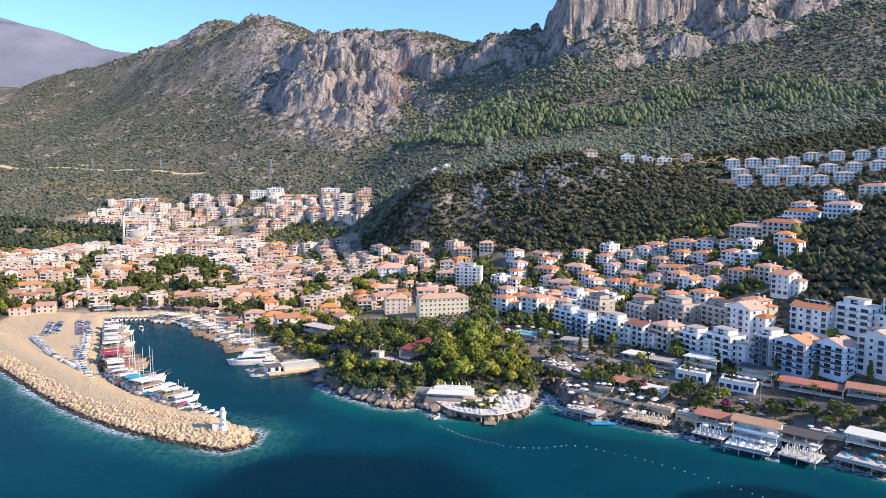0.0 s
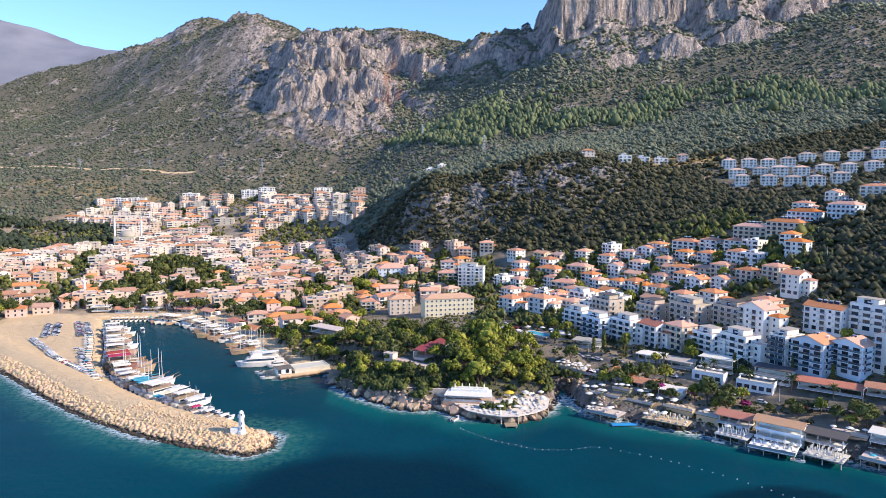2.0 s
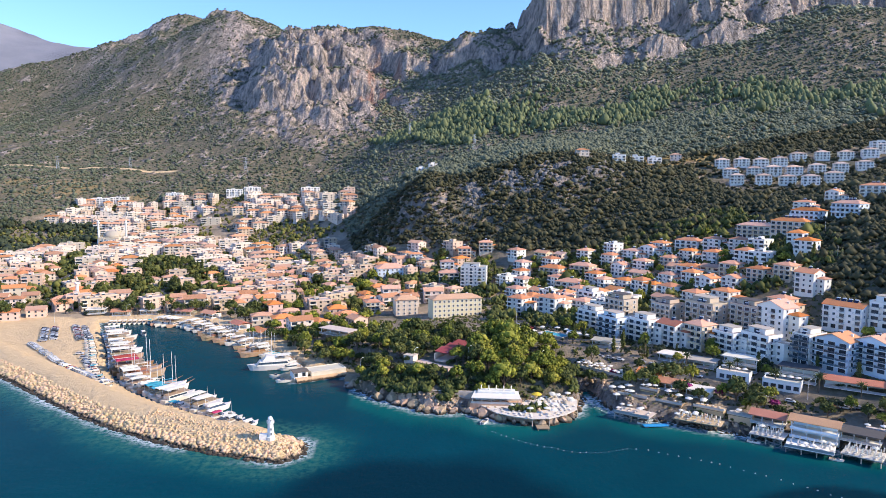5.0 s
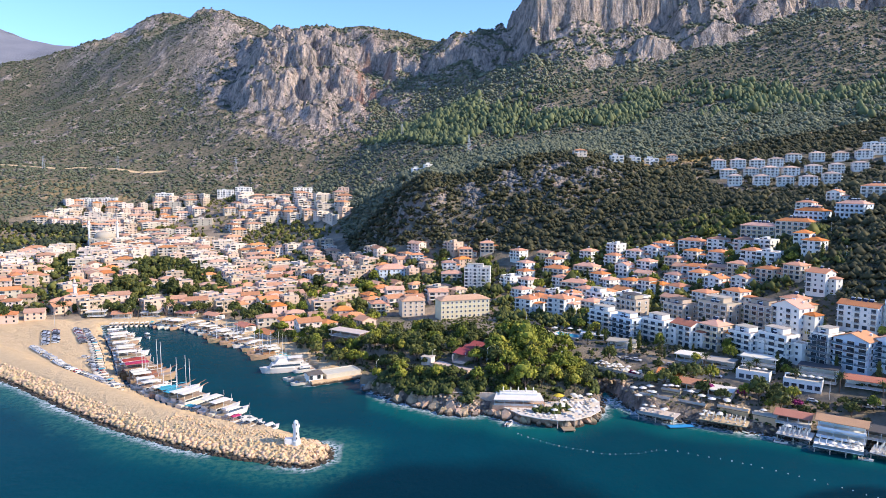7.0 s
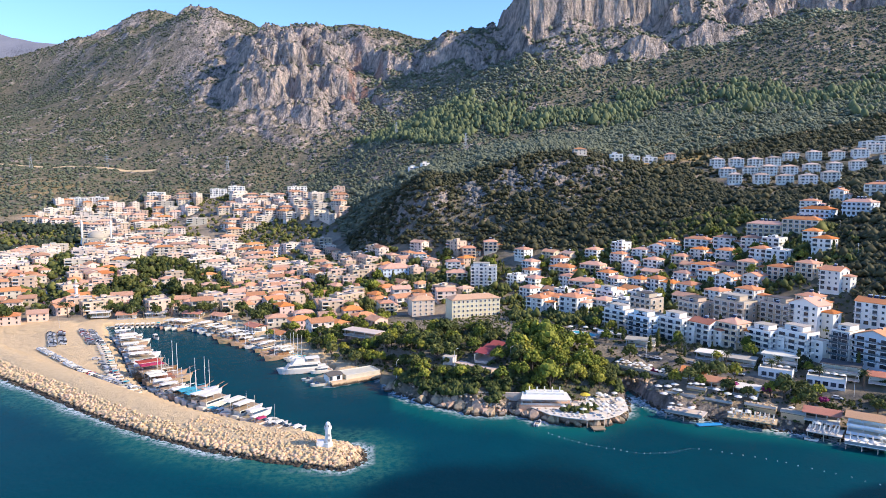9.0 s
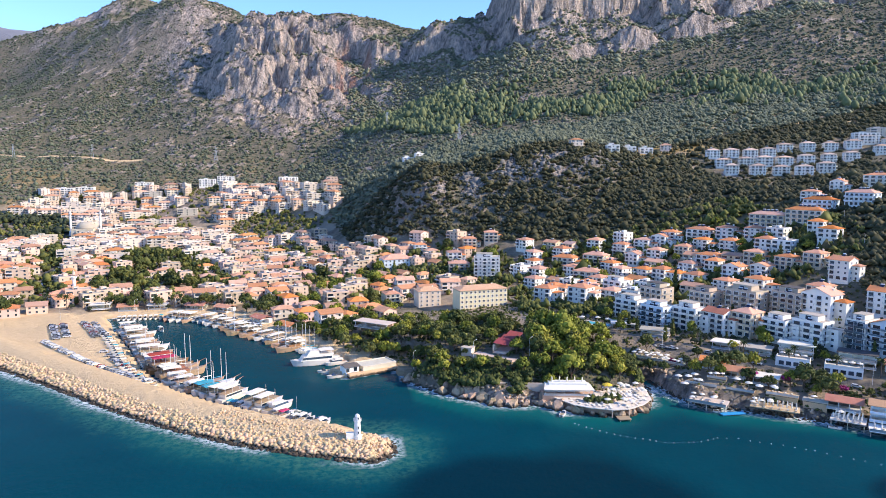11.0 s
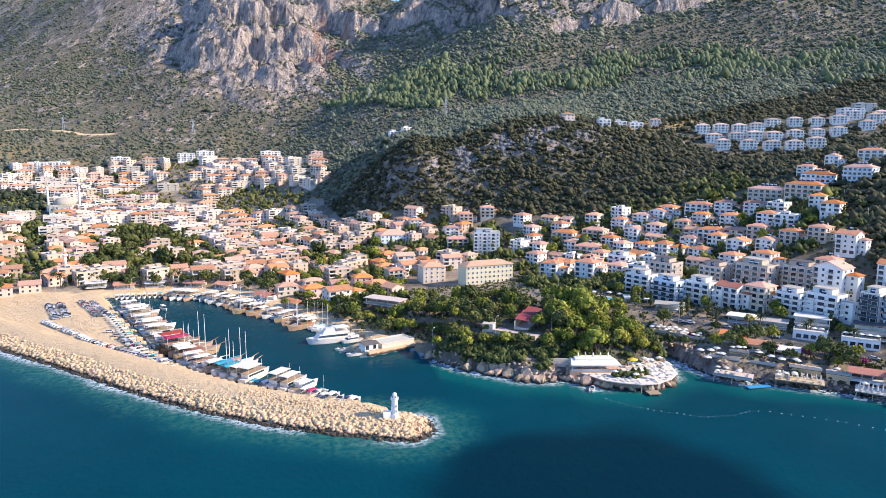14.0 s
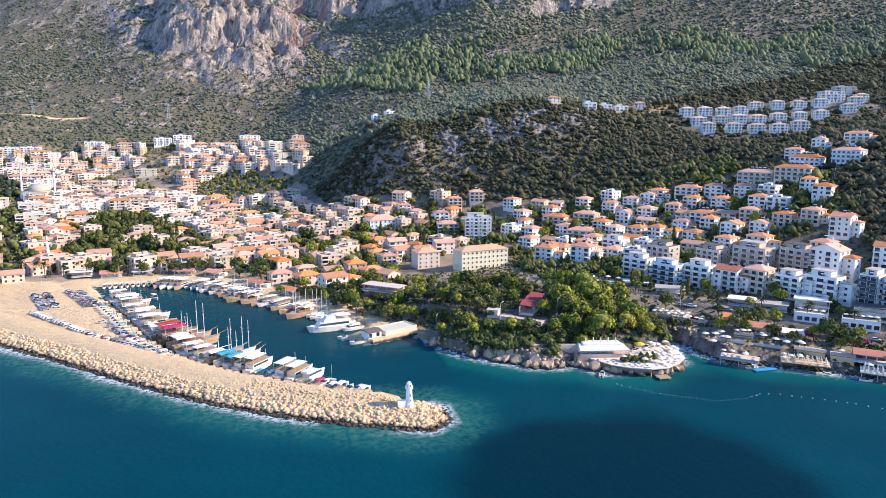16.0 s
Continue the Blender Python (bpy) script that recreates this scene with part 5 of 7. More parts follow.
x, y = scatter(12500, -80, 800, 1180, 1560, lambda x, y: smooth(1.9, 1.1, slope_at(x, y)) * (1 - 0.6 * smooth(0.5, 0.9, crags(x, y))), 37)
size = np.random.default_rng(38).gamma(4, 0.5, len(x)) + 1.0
clumps("slope_shrubs", np.stack([x, y, height(x, y) + 0.25 * size], -1), size, SCRUB, "grey-green shrubs below the cliffs, paled for haze", "shrubs", 0.3, 0.8, 39, low=True)


def pine_belt(x, y):
    a = inside(x, y, np.array([(-91, 1312), (-20, 1330), (116, 1245), (115, 1120), (60, 1010), (-33, 1150)], float))
    b = np.exp(-((y - np.interp(x, [100, 360, 640, 900], [1110, 1040, 900, 760])) / 60) ** 2) * (x > 110)
    return np.where(a, 1.0, 0.0) + b * smooth(0.36, 0.52, fbm(x / 70, y / 70, 3, 141))


x, y = scatter(36000, -120, 900, 760, 1340, lambda x, y: pine_belt(x, y) * (slope_at(x, y) < 1.2), 23)
size = np.random.default_rng(6).gamma(5, 0.36, len(x)) + 0.9
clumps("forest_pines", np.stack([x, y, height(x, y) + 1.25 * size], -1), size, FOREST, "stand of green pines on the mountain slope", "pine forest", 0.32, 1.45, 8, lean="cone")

# ---- trees ----


def leaf_crown(s, centre, radius, leaves, r, size):
    """A lump of leaves: an uneven core and a shell of leaf blades that stand off it."""
    c = np.array(centre)
    v = ICO_V * (1 + 0.25 * r.uniform(-1, 1, (12, 1))) * radius * 0.72 + c
    s.add([tuple(p) for p in v], [tuple(f) for f in ICO_F])
    for _ in range(leaves):
        d = r.normal(size=3)
        d /= np.linalg.norm(d)
        p = c + d * radius * r.uniform(0.75, 1.15)
        a = r.normal(size=3)
        a -= d * a.dot(d) * 0.6
        a *= size * r.uniform(0.7, 1.3) / np.linalg.norm(a)
        b = np.cross(a, d + 0.6 * r.normal(size=3))
        b *= size * 0.6 / (np.linalg.norm(b) + 1e-6)
        s.add([tuple(p - a), tuple(p + b), tuple(p + a), tuple(p - b)], [(0, 1, 2, 3)])


def build_tree(h, spread, mat, lumps, seed, shape="round"):
    r = np.random.default_rng(seed)
    trunk, crown = Shape(), Shape()
    fork = h * (0.22 if shape != "cypress" else 0.12)
    trunk.rod((0, 0, -1.0), (0.1, 0, fork), 0.035 * h, 0.022 * h, 7)
    lumps = int(lumps * 1.35)
    for i in range(lumps):
        if shape == "cypress":
            z = h * (0.12 + 0.85 * i / lumps)
            q, rad = (r.normal() * 0.1, r.normal() * 0.1, z), spread * (1.02 - 0.85 * abs(i / lumps - 0.25))
        else:
            a, k = i * 2.4 + r.uniform(-0.4, 0.4), (r.uniform(0.15, 1) ** 0.6)
            z = fork + (h - fork) * (0.25 + 0.62 * (1 - k * k * 0.75) * r.uniform(0.6, 1.1))
            q, rad = (spread * 0.72 * k * math.cos(a), spread * 0.72 * k * math.sin(a), z), spread * r.uniform(0.18, 0.38)
            if i < 7:
                trunk.rod((0.1, 0, fork * r.uniform(0.7, 1.0)), q, 0.014 * h, 0.005 * h, 4)
        leaf_crown(crown, q, rad, 9, r, 0.10 * h ** 0.5 + 0.2)
    return trunk.mesh("trunk", [BARK]), crown.mesh("crown", [mat])


TREES = {
    "broad": [build_tree(8.0, 4.2, TREE_GREEN, 26, 31), build_tree(9.5, 4.6, TREE_GREEN, 30, 32), build_tree(6.5, 3.4, TREE_GREEN, 22, 33)],
    "pine": [build_tree(10.0, 4.4, PINE_GREEN, 30, 34), build_tree(12.0, 5.0, PINE_GREEN, 34, 35), build_tree(8.0, 3.8, PINE_GREEN, 26, 36)],
    "olive": [build_tree(5.0, 3.0, OLIVE_GREEN, 18, 37), build_tree(4.0, 2.4, OLIVE_GREEN, 16, 38)],
    "cypress": [build_tree(11.0, 1.5, TREE_GREEN, 16, 39, "cypress")],
    "blossom": [build_tree(3.2, 2.2, BLOSSOM, 14, 40)],
}
TREE_WORDS = {"broad": ("broad_tree", "dark green broad-leaved tree with an uneven crown"), "pine": ("pine_tree", "bright yellow-green pine with a bushy crown"),
              "olive": ("olive_tree", "small grey-green olive tree"), "cypress": ("cypress", "tall narrow dark cypress"), "blossom": ("bougainvillea", "pink flowering bougainvillea bush")}
TREE_GROUPS = {}


def put_tree(kind, x, y, k=1.0, where="in the town", r=random):
    trunk, crown = TREES[kind][r.randrange(len(TREES[kind]))]
    name, words = TREE_WORDS[kind]
    root = thing(name, pose(x, y, ground_at(x, y), 0, 0, r.uniform(0, 360)), words + " " + where, "bush" if kind == "blossom" else "tree", "trees " + where)
    root.scale = (k * r.uniform(0.9, 1.12), k * r.uniform(0.9, 1.12), k * r.uniform(0.85, 1.15))
    part("trunk", trunk, None, root)
    part("crown", crown, None, root)


def palm_mesh():
    r = np.random.default_rng(50)
    t, f = Shape(), Shape()
    pts = [(0, 0, -1), (0.1, 0, 3), (0.25, 0.05, 7)]
    for a, b in zip(pts, pts[1:]):
        t.rod(a, b, 0.26, 0.2, 7)
    for i in range(26):
        a, up = i * 2.4, 1.0 - 1.5 * (i / 26)
        run = []
        for k in range(5):
            d = k / 4 * 2.5
            run.append((0.25 + math.cos(a) * d, 0.05 + math.sin(a) * d, 7 + up * d - 0.16 * d * d))
        wx, wy = -math.sin(a), math.cos(a)
        for k in range(4):
            (x0, y0, z0), (x1, y1, z1) = run[k], run[k + 1]
            w0, w1 = 0.36 * (1 - k / 5), 0.36 * (1 - (k + 1) / 5)
            f.add([(x0, y0, z0), (x1, y1, z1), (x1 + wx * w1, y1 + wy * w1, z1 - 0.15), (x0 + wx * w0, y0 + wy * w0, z0 - 0.15)], [(0, 1, 2, 3)])
            f.add([(x0, y0, z0), (x1, y1, z1), (x1 - wx * w1, y1 - wy * w1, z1 - 0.15), (x0 - wx * w0, y0 - wy * w0, z0 - 0.15)], [(3, 2, 1, 0)])
    return t.mesh("trunk", [BARK]), f.mesh("fronds", [PALM_GREEN])


PALM = palm_mesh()


def put_palm(x, y, k, where):
    root = thing("palm_tree", pose(x, y, ground_at(x, y), 0, 0, rng.uniform(0, 360)), "palm with feathery fronds " + where, "palm tree", "palms " + where)
    root.scale = (k, k, k)
    part("trunk", PALM[0], None, root)
    part("fronds", PALM[1], None, root)


def grove(poly, gap, kinds, k, where, seed, clear=5.0, chance=1.0):
    poly = np.array(poly, float)
    r = random.Random(seed)
    y = poly[:, 1].min()
    while y < poly[:, 1].max():
        x = poly[:, 0].min() + r.uniform(0, gap)
        while x < poly[:, 0].max():
            px, py = x + r.uniform(-0.35, 0.35) * gap, y + r.uniform(-0.35, 0.35) * gap
            if inside(np.array([px]), np.array([py]), poly)[0] and r.random() < chance and clear_of(px, py, clear):
                low = min(1.0, 0.5 + 0.02 * float(shore_distance(np.array([px]), np.array([py]))[0])) if "headland" in where else 1.0
                put_tree(r.choice(kinds), px, py, k * low * r.uniform(0.62, 1.32), where, r)
            x += gap
        y += gap * 0.87


# clearings on the headland: the tennis court terrace, the red roof, the deck with its pavilion
CLEAR = [(-27, 337, 5), (-20, 332, 5.5), (-13, 326, 5), (-17, 338, 5), (-12, 344, 5.5), (-7, 352, 5.5), (-2, 360, 4), (-24, 326, 4), (-30, 331, 3), (32, 402, 13), (47, 389, 9), (27, 420, 8), (106, 330, 7), (96, 339, 6), (122, 322, 7), (139, 304, 7), (129, 300, 7), (114, 314, 7), (77, 316, 4), (82, 306, 4), (92, 299, 5), (60, 335, 8), (70, 362, 6), (65, 303, 4), (90, 284, 4), (77, 293, 4), (119, 258, 8), (133, 252, 6), (-2, 302, 7), (8, 301, 8), (20, 297, 8), (32, 301, 8), (-66, 352, 12), (-72, 415, 6), (-62, 410, 6)]
PLACED += CLEAR
grove([(-4, 309), (12, 308), (24, 314), (38, 314), (43, 332), (46, 350), (30, 372), (10, 385), (0, 352)], 5.7, ["pine", "pine", "pine", "pine", "broad"], 0.98, "on the headland", 61, 0.0)
grove([(-57, 345), (-46, 329), (-34, 319), (-22, 309), (-4, 307), (0, 350), (5, 390), (-10, 425), (-52, 425), (-62, 385), (-60, 350)], 5.9, ["broad", "broad", "broad", "olive", "pine"], 0.86, "on the headland", 62, 1.0, 0.92)
grove([(-120, 440), (-92, 404), (-76, 380), (-60, 385), (-58, 425), (-75, 470), (-110, 480)], 7.2, ["broad", "olive", "broad", "pine"], 0.85, "above the harbour", 63, 1.0, 0.85)
grove([(-92, 392), (-80, 372), (-62, 372), (-58, 392), (-70, 420), (-100, 425), (-112, 436)], 6.5, ["broad", "olive", "pine"], 0.8, "above the harbour", 75, 0.5, 0.85)
grove(MIDTOWN, 9.5, ["broad", "broad", "olive", "pine", "cypress", "broad"], 1.0, "in the town", 76, 5.0, 0.85)
grove(PARK, 10.5, ["broad", "broad", "olive", "broad", "cypress"], 1.1, "in the park", 64, 3.0, 0.68)
grove([(-150, 476), (-118, 425), (-92, 425), (-56, 432), (-50, 500), (-120, 500)], 9.0, ["pine", "olive", "broad", "pine"], 0.8, "above the harbour", 73, 1.0, 0.8)
grove([(-290, 524), (-150, 528), (-120, 490), (-136, 470), (-160, 502), (-235, 512), (-280, 504)], 8, ["broad", "broad", "olive"], 1.1, "on the harbour front", 66, 4.0, 0.75)
grove([(45, 335), (58, 312), (88, 290), (128, 268), (170, 246), (176, 256), (130, 285), (102, 304), (72, 332), (56, 352)], 7.6, ["broad", "olive", "broad", "pine", "broad"], 0.9, "above the bathing decks", 67, 0.5, 0.95)
grove([(40, 380), (74, 345), (110, 314), (150, 290), (200, 265), (215, 300), (170, 350), (110, 420), (60, 440)], 6.6, ["olive", "pine", "olive", "olive", "cypress"], 0.72, "among the apartment houses", 68, 0.6, 0.7)
grove(INFILL, 9.5, ["olive", "pine", "olive", "cypress", "pine"], 0.85, "among the hillside houses", 77, 2.2, 0.8)
grove([(-420, 470), (-300, 440), (-285, 500), (-300, 530), (-420, 640)], 13, ["broad", "broad", "olive"], 1.25, "west of the harbour", 72, 2.0, 0.7)
row("old_pink old_cream", [(-296, 488, 22), (-284, 500, 18)])
grove([(-340, 462), (-300, 462), (-276, 484), (-272, 506), (-300, 520), (-340, 510)], 8.5, ["olive", "pine", "olive", "broad"], 1.1, "west of the harbour", 74, 3.0, 0.8)
for x, y in ((88, 302), (100, 297), (63, 328), (118, 285)):
    put_tree("blossom", x, y, 1.1, "beside the coast road", rng)
for i in range(16):
    put_palm(-285 + i * 8 + rng.uniform(-2, 2), 513 + rng.uniform(-5, 8), rng.uniform(0.85, 1.3), "on the harbour front")
for x, y in ((97, 326), (112, 313), (126, 300), (140, 291), (152, 281), (118, 318), (84, 345)):
    put_palm(x, y, rng.uniform(0.8, 1.1), "beside the coast road")


# trees between the far blocks and on the town's edge, too small to pick apart
x, y = scatter(9000, -560, 60, 520, 1130, lambda x, y: inside(x, y, TOWN) * np.maximum(inside(x, y, STRIP) * 1.0, 0.3 + 0.6 * smooth(0.45, 0.6, fbm(x / 50, y / 50, 3, 151))), 25)
ok = no_houses(x, y, 6.4)
x, y = x[ok][:2300], y[ok][:2300]
size = np.random.default_rng(8).uniform(1.4, 3.4, len(x))
clumps("garden_trees", *bushy(x, y, size, 3, 0.9, 61), TREE_GREEN, "dark green garden trees between the far houses", "trees", 0.4, 1.0, 9)
# low shrubs of the gardens, the headland and the coast slope
x, y = scatter(12000, -75, 230, 238, 470, lambda x, y: (shore_distance(x, y) > 5) * smooth(0.33, 0.48, fbm(x / 14, y / 14, 3, 153)), 26)
ok = np.ones(len(x), bool)
for a, b, c in PLACED:
    ok &= (x - a) ** 2 + (y - b) ** 2 > (c * 0.9) ** 2
ok &= to_line(x, y, np.array([(48, 372), (75, 338), (104, 309), (130, 289), (160, 270), (215, 245)], float))[0] > 3.2
x, y = x[ok][:5200], y[ok][:5200]
size = np.random.default_rng(9).uniform(0.35, 1.1, len(x))
clumps("garden_shrubs", *bushy(x, y, size, 4, 0.5, 62), TREE_GREEN, "green garden shrubs on the coast slope", "shrubs", 0.35, 0.9, 10, low=True)

# garden trees between the houses of the eastern slope
x, y = scatter(7000, 20, 240, 262, 590, lambda x, y: (y > 405 - 0.1 * (x - 100)) * (y < 590) * (0.3 + 0.7 * smooth(0.42, 0.58, fbm(x / 28, y / 28, 3, 155))) * (x < 0.32 * (y - 380) + 215), 27)
ok = np.ones(len(x), bool)
for a, b, c in PLACED:
    ok &= (x - a) ** 2 + (y - b) ** 2 > 6.6 ** 2
for line in ([(48, 372), (75, 338), (104, 309), (130, 289), (160, 270), (215, 245)], [(48, 372), (35, 420), (40, 470)]):
    ok &= to_line(x, y, np.array(line, float))[0] > 4
x, y = x[ok][:4200], y[ok][:4200]
size = np.random.default_rng(12).gamma(4, 0.36, len(x)) + 0.5
clumps("slope_garden_trees", *bushy(x, y, size * 1.1, 6, 0.9, 63), TREE_GREEN, "dark green garden trees between the apartment houses", "trees", 0.4, 1.1, 13, low=True)

# bushes on the edge of the headland
x, y = scatter(5200, -66, 50, 285, 345, lambda x, y: (shore_distance(x, y) > 2.6) * smooth(26, 12, shore_distance(x, y)) * smooth(0.34, 0.46, fbm(x / 7, y / 7, 3, 157)), 28)
ok = to_line(x, y, np.array([(-6, 303), (38, 303)], float))[0] > 9
ok &= to_line(x, y, np.array([(-26, 337), (-10, 326)], float))[0] > 5
x, y = x[ok][:1500], y[ok][:1500]
size = np.random.default_rng(14).uniform(0.8, 2.2, len(x))
clumps("headland_bushes", *bushy(x, y, size * 1.1, 6, 0.5, 64), TREE_GREEN, "dark green bushes on the rocks of the headland", "shrubs", 0.4, 1.0, 15, low=True)

# the wood west of the town
x, y = scatter(2300, -640, -412, 700, 985, lambda x, y: inside(x, y, WEST_GROVE) * smooth(0.30, 0.42, fbm(x / 40, y / 40, 3, 159)), 29)
size = np.random.default_rng(16).uniform(2.2, 4.6, len(x))
clumps("wood", *bushy(x, y, size, 3, 1.0, 65), OLIVE_GREEN, "dark green wood on the western edge of the town", "wood", 0.4, 1.0, 17)

# trees in the yards of the old town
x, y = scatter(6000, -420, 40, 512, 760, lambda x, y: inside(x, y, TOWN) * smooth(0.40, 0.52, fbm(x / 30, y / 30, 3, 161)), 41)
ok = no_houses(x, y, 5.6)
x, y = x[ok][:1150], y[ok][:1150]
size = np.random.default_rng(42).uniform(1.6, 3.8, len(x))
clumps("yard_trees", *bushy(x, y, size, 4, 1.5, 66), TREE_GREEN, "dark green trees in the yards of the old town", "trees", 0.4, 1.0, 43)

PALE_PAVING = plain("pale_paving", (0.76, 0.67, 0.54), 0.8, vary=0.25, scale=1.2)

# ---- boats ----


def hull_shape(L, B, free, keel=0.5, full=0.55, bow=0.35, stern=0.85):
    """A hull with its bow towards +x; its lid is the deck."""
    s = Shape()
    loops = []
    for k in range(9):
        u = k / 8
        w = B / 2 * min(1.0, stern + (1 - stern) * (u / 0.3)) if u < 0.3 else B / 2 * (1 - max(0, (u - full) / (1 - full)) ** 1.9)
        w = max(w, 0.05)
        x, z = -L / 2 + L * u, free * (1 + bow * u * u)
        pull = 0.72 if u < 0.9 else 0.4
        x2 = x - (L * 0.06 if u > 0.9 else 0)
        loops.append([(x, -w, z), (x2, -w * 0.86 * pull / 0.72, 0.1), (x2 - 0.02 * L * (u > 0.8), 0, -keel * (1 - 0.5 * u)), (x2, w * 0.86 * pull / 0.72, 0.1), (x, w, z)])
    return s.rings([l[::-1] for l in loops])


def arch(s, x0, x1, w0, w1, z0, z1, slope=0.25):
    """A cabin with raked ends."""
    r = (z1 - z0) * slope * 2
    return s.add([(x0, -w0 / 2, z0), (x1, -w0 / 2, z0), (x1, w0 / 2, z0), (x0, w0 / 2, z0), (x0 + r * 0.3, -w1 / 2, z1), (x1 - r, -w1 / 2, z1), (x1 - r, w1 / 2, z1), (x0 + r * 0.3, w1 / 2, z1)],
                 [(3, 2, 1, 0), (4, 5, 6, 7), (0, 1, 5, 4), (1, 2, 6, 5), (2, 3, 7, 6), (3, 0, 4, 7)])


BOATS = {}


def motor_yacht():
    b = thing("motor_yacht", Matrix(), "white motor yacht with raked cabin and flybridge, moored", "yacht", "boats in the harbour")
    part("hull", hull_shape(13, 4.0, 1.5), GEL, b)
    part("deck", Shape().box(-3.8, 0, 1.55, 4.6, 3.0, 0.06), TEAK, b)
    part("cabin", arch(Shape(), -3.5, 3.6, 3.2, 2.6, 1.6, 3.0, 0.5), GEL, b)
    part("window", arch(Shape(), -3.3, 3.2, 3.28, 2.75, 2.05, 2.7, 0.5), GLASS, b)
    part("flybridge", arch(Shape(), -4.2, 1.0, 2.8, 2.5, 3.0, 3.6, 0.3), GEL, b)
    part("radar_arch", Shape().rod((-3.2, -1.2, 3.5), (-3.6, -0.9, 5.0), 0.09, 0.07).rod((-3.2, 1.2, 3.5), (-3.6, 0.9, 5.0), 0.09, 0.07).rod((-3.6, -0.9, 5.0), (-3.6, 0.9, 5.0), 0.08, 0.08), GEL, b)
    return b


def big_yacht():
    b = thing("excursion_yacht", Matrix(), "large white three-deck excursion yacht with dark window band", "yacht")
    part("hull", hull_shape(21, 6.0, 2.2, 0.8), GEL, b)
    part("cabin", arch(Shape(), -8.6, 6.2, 5.2, 4.8, 2.3, 4.4, 0.35), GEL, b)
    part("window", arch(Shape(), -8.0, 5.6, 5.3, 4.98, 3.0, 3.9, 0.35), GLASS, b)
    part("upper_deck", arch(Shape(), -8.9, 3.6, 5.0, 4.6, 4.4, 5.0, 0.3), GEL, b)
    part("wheelhouse", arch(Shape(), -2.5, 3.0, 3.8, 3.2, 5.0, 6.6, 0.4), GEL, b)
    part("canopy", Shape().box(-5.8, 0, 6.5, 6.4, 4.4, 0.12), CANVAS, b)
    for x in (-8.8, -3.2):
        for y in (-2, 2):
            part("post", Shape().rod((x, y, 5.0), (x, y, 6.5), 0.06, 0.06), MAST, b)
    part("mast", Shape().rod((-1, 0, 6.6), (-1.4, 0, 8.8), 0.1, 0.05), MAST, b)
    return b


def gulet(name, wood, cover, label):
    b = thing(name, Matrix(), label, "sailing boat", "boats in the harbour")
    part("hull", hull_shape(19, 5.2, 1.9, 0.8, 0.5, 0.75, 0.7), PALE_WOOD if wood else GEL, b)
    part("deck", arch(Shape(), -8.2, 6.4, 4.3, 4.2, 2.0, 2.12, 0.1), TEAK, b)
    part("cabin", arch(Shape(), -5.0, 2.6, 3.0, 2.7, 2.1, 3.2, 0.25), WOOD, b)
    part("awning", Shape().add([(-8.4, -2.2, 4.5), (-1.2, -2.2, 4.5), (-1.2, 2.2, 4.5), (-8.4, 2.2, 4.5), (-8.4, 0, 4.9), (-1.2, 0, 4.9), (-8.4, -2.2, 4.44), (-1.2, -2.2, 4.44), (-1.2, 2.2, 4.44), (-8.4, 2.2, 4.44)],
                              [(0, 1, 5, 4), (2, 3, 4, 5), (6, 9, 8, 7), (0, 6, 7, 1), (2, 8, 9, 3), (1, 7, 8, 2), (1, 2, 5), (3, 9, 6, 0), (3, 0, 4)]), cover, b)
    for x in (-8.2, -1.4):
        for y in (-2.1, 2.1):
            part("post", shared(("awning_post",), lambda: Shape().rod((0, 0, 2.0), (0, 0, 4.5), 0.06, 0.05), [MAST]), None, b, "", pose(x, y, 0))
    for x, h in ((3.2, 17.0), (-3.2, 14.0)):
        mast = part("mast", Shape().rod((x, 0, 2.0), (x - 0.2, 0, h), 0.15, 0.09, 8), MAST, b)
        part("crosstree", Shape().rod((x - 0.15, -0.9, h * 0.72), (x - 0.15, 0.9, h * 0.72), 0.06, 0.06), MAST, mast)
        part("boom", Shape().rod((x - 0.2, 0, 5.2), (x - 4.8, 0, 5.4), 0.16, 0.12, 6), cover, b)
    part("bowsprit", Shape().rod((8.2, 0, 3.2), (12.2, 0, 4.4), 0.16, 0.08, 6), WOOD, b)
    return b


def sailing_yacht():
    b = thing("sailing_yacht", Matrix(), "white sailing yacht with a bare mast and rolled sail", "sailing boat", "boats in the harbour")
    part("hull", hull_shape(11, 3.4, 1.2), GEL, b)
    part("cabin", arch(Shape(), -2.2, 2.6, 2.2, 1.8, 1.25, 1.9, 0.4), GEL, b)
    part("mast", Shape().rod((1.0, 0, 1.5), (0.9, 0, 14.5), 0.1, 0.07, 6), MAST, b)
    part("boom", Shape().rod((0.9, 0, 2.8), (-3.6, 0, 2.9), 0.17, 0.13, 6), BLUE_CANVAS, b)
    return b


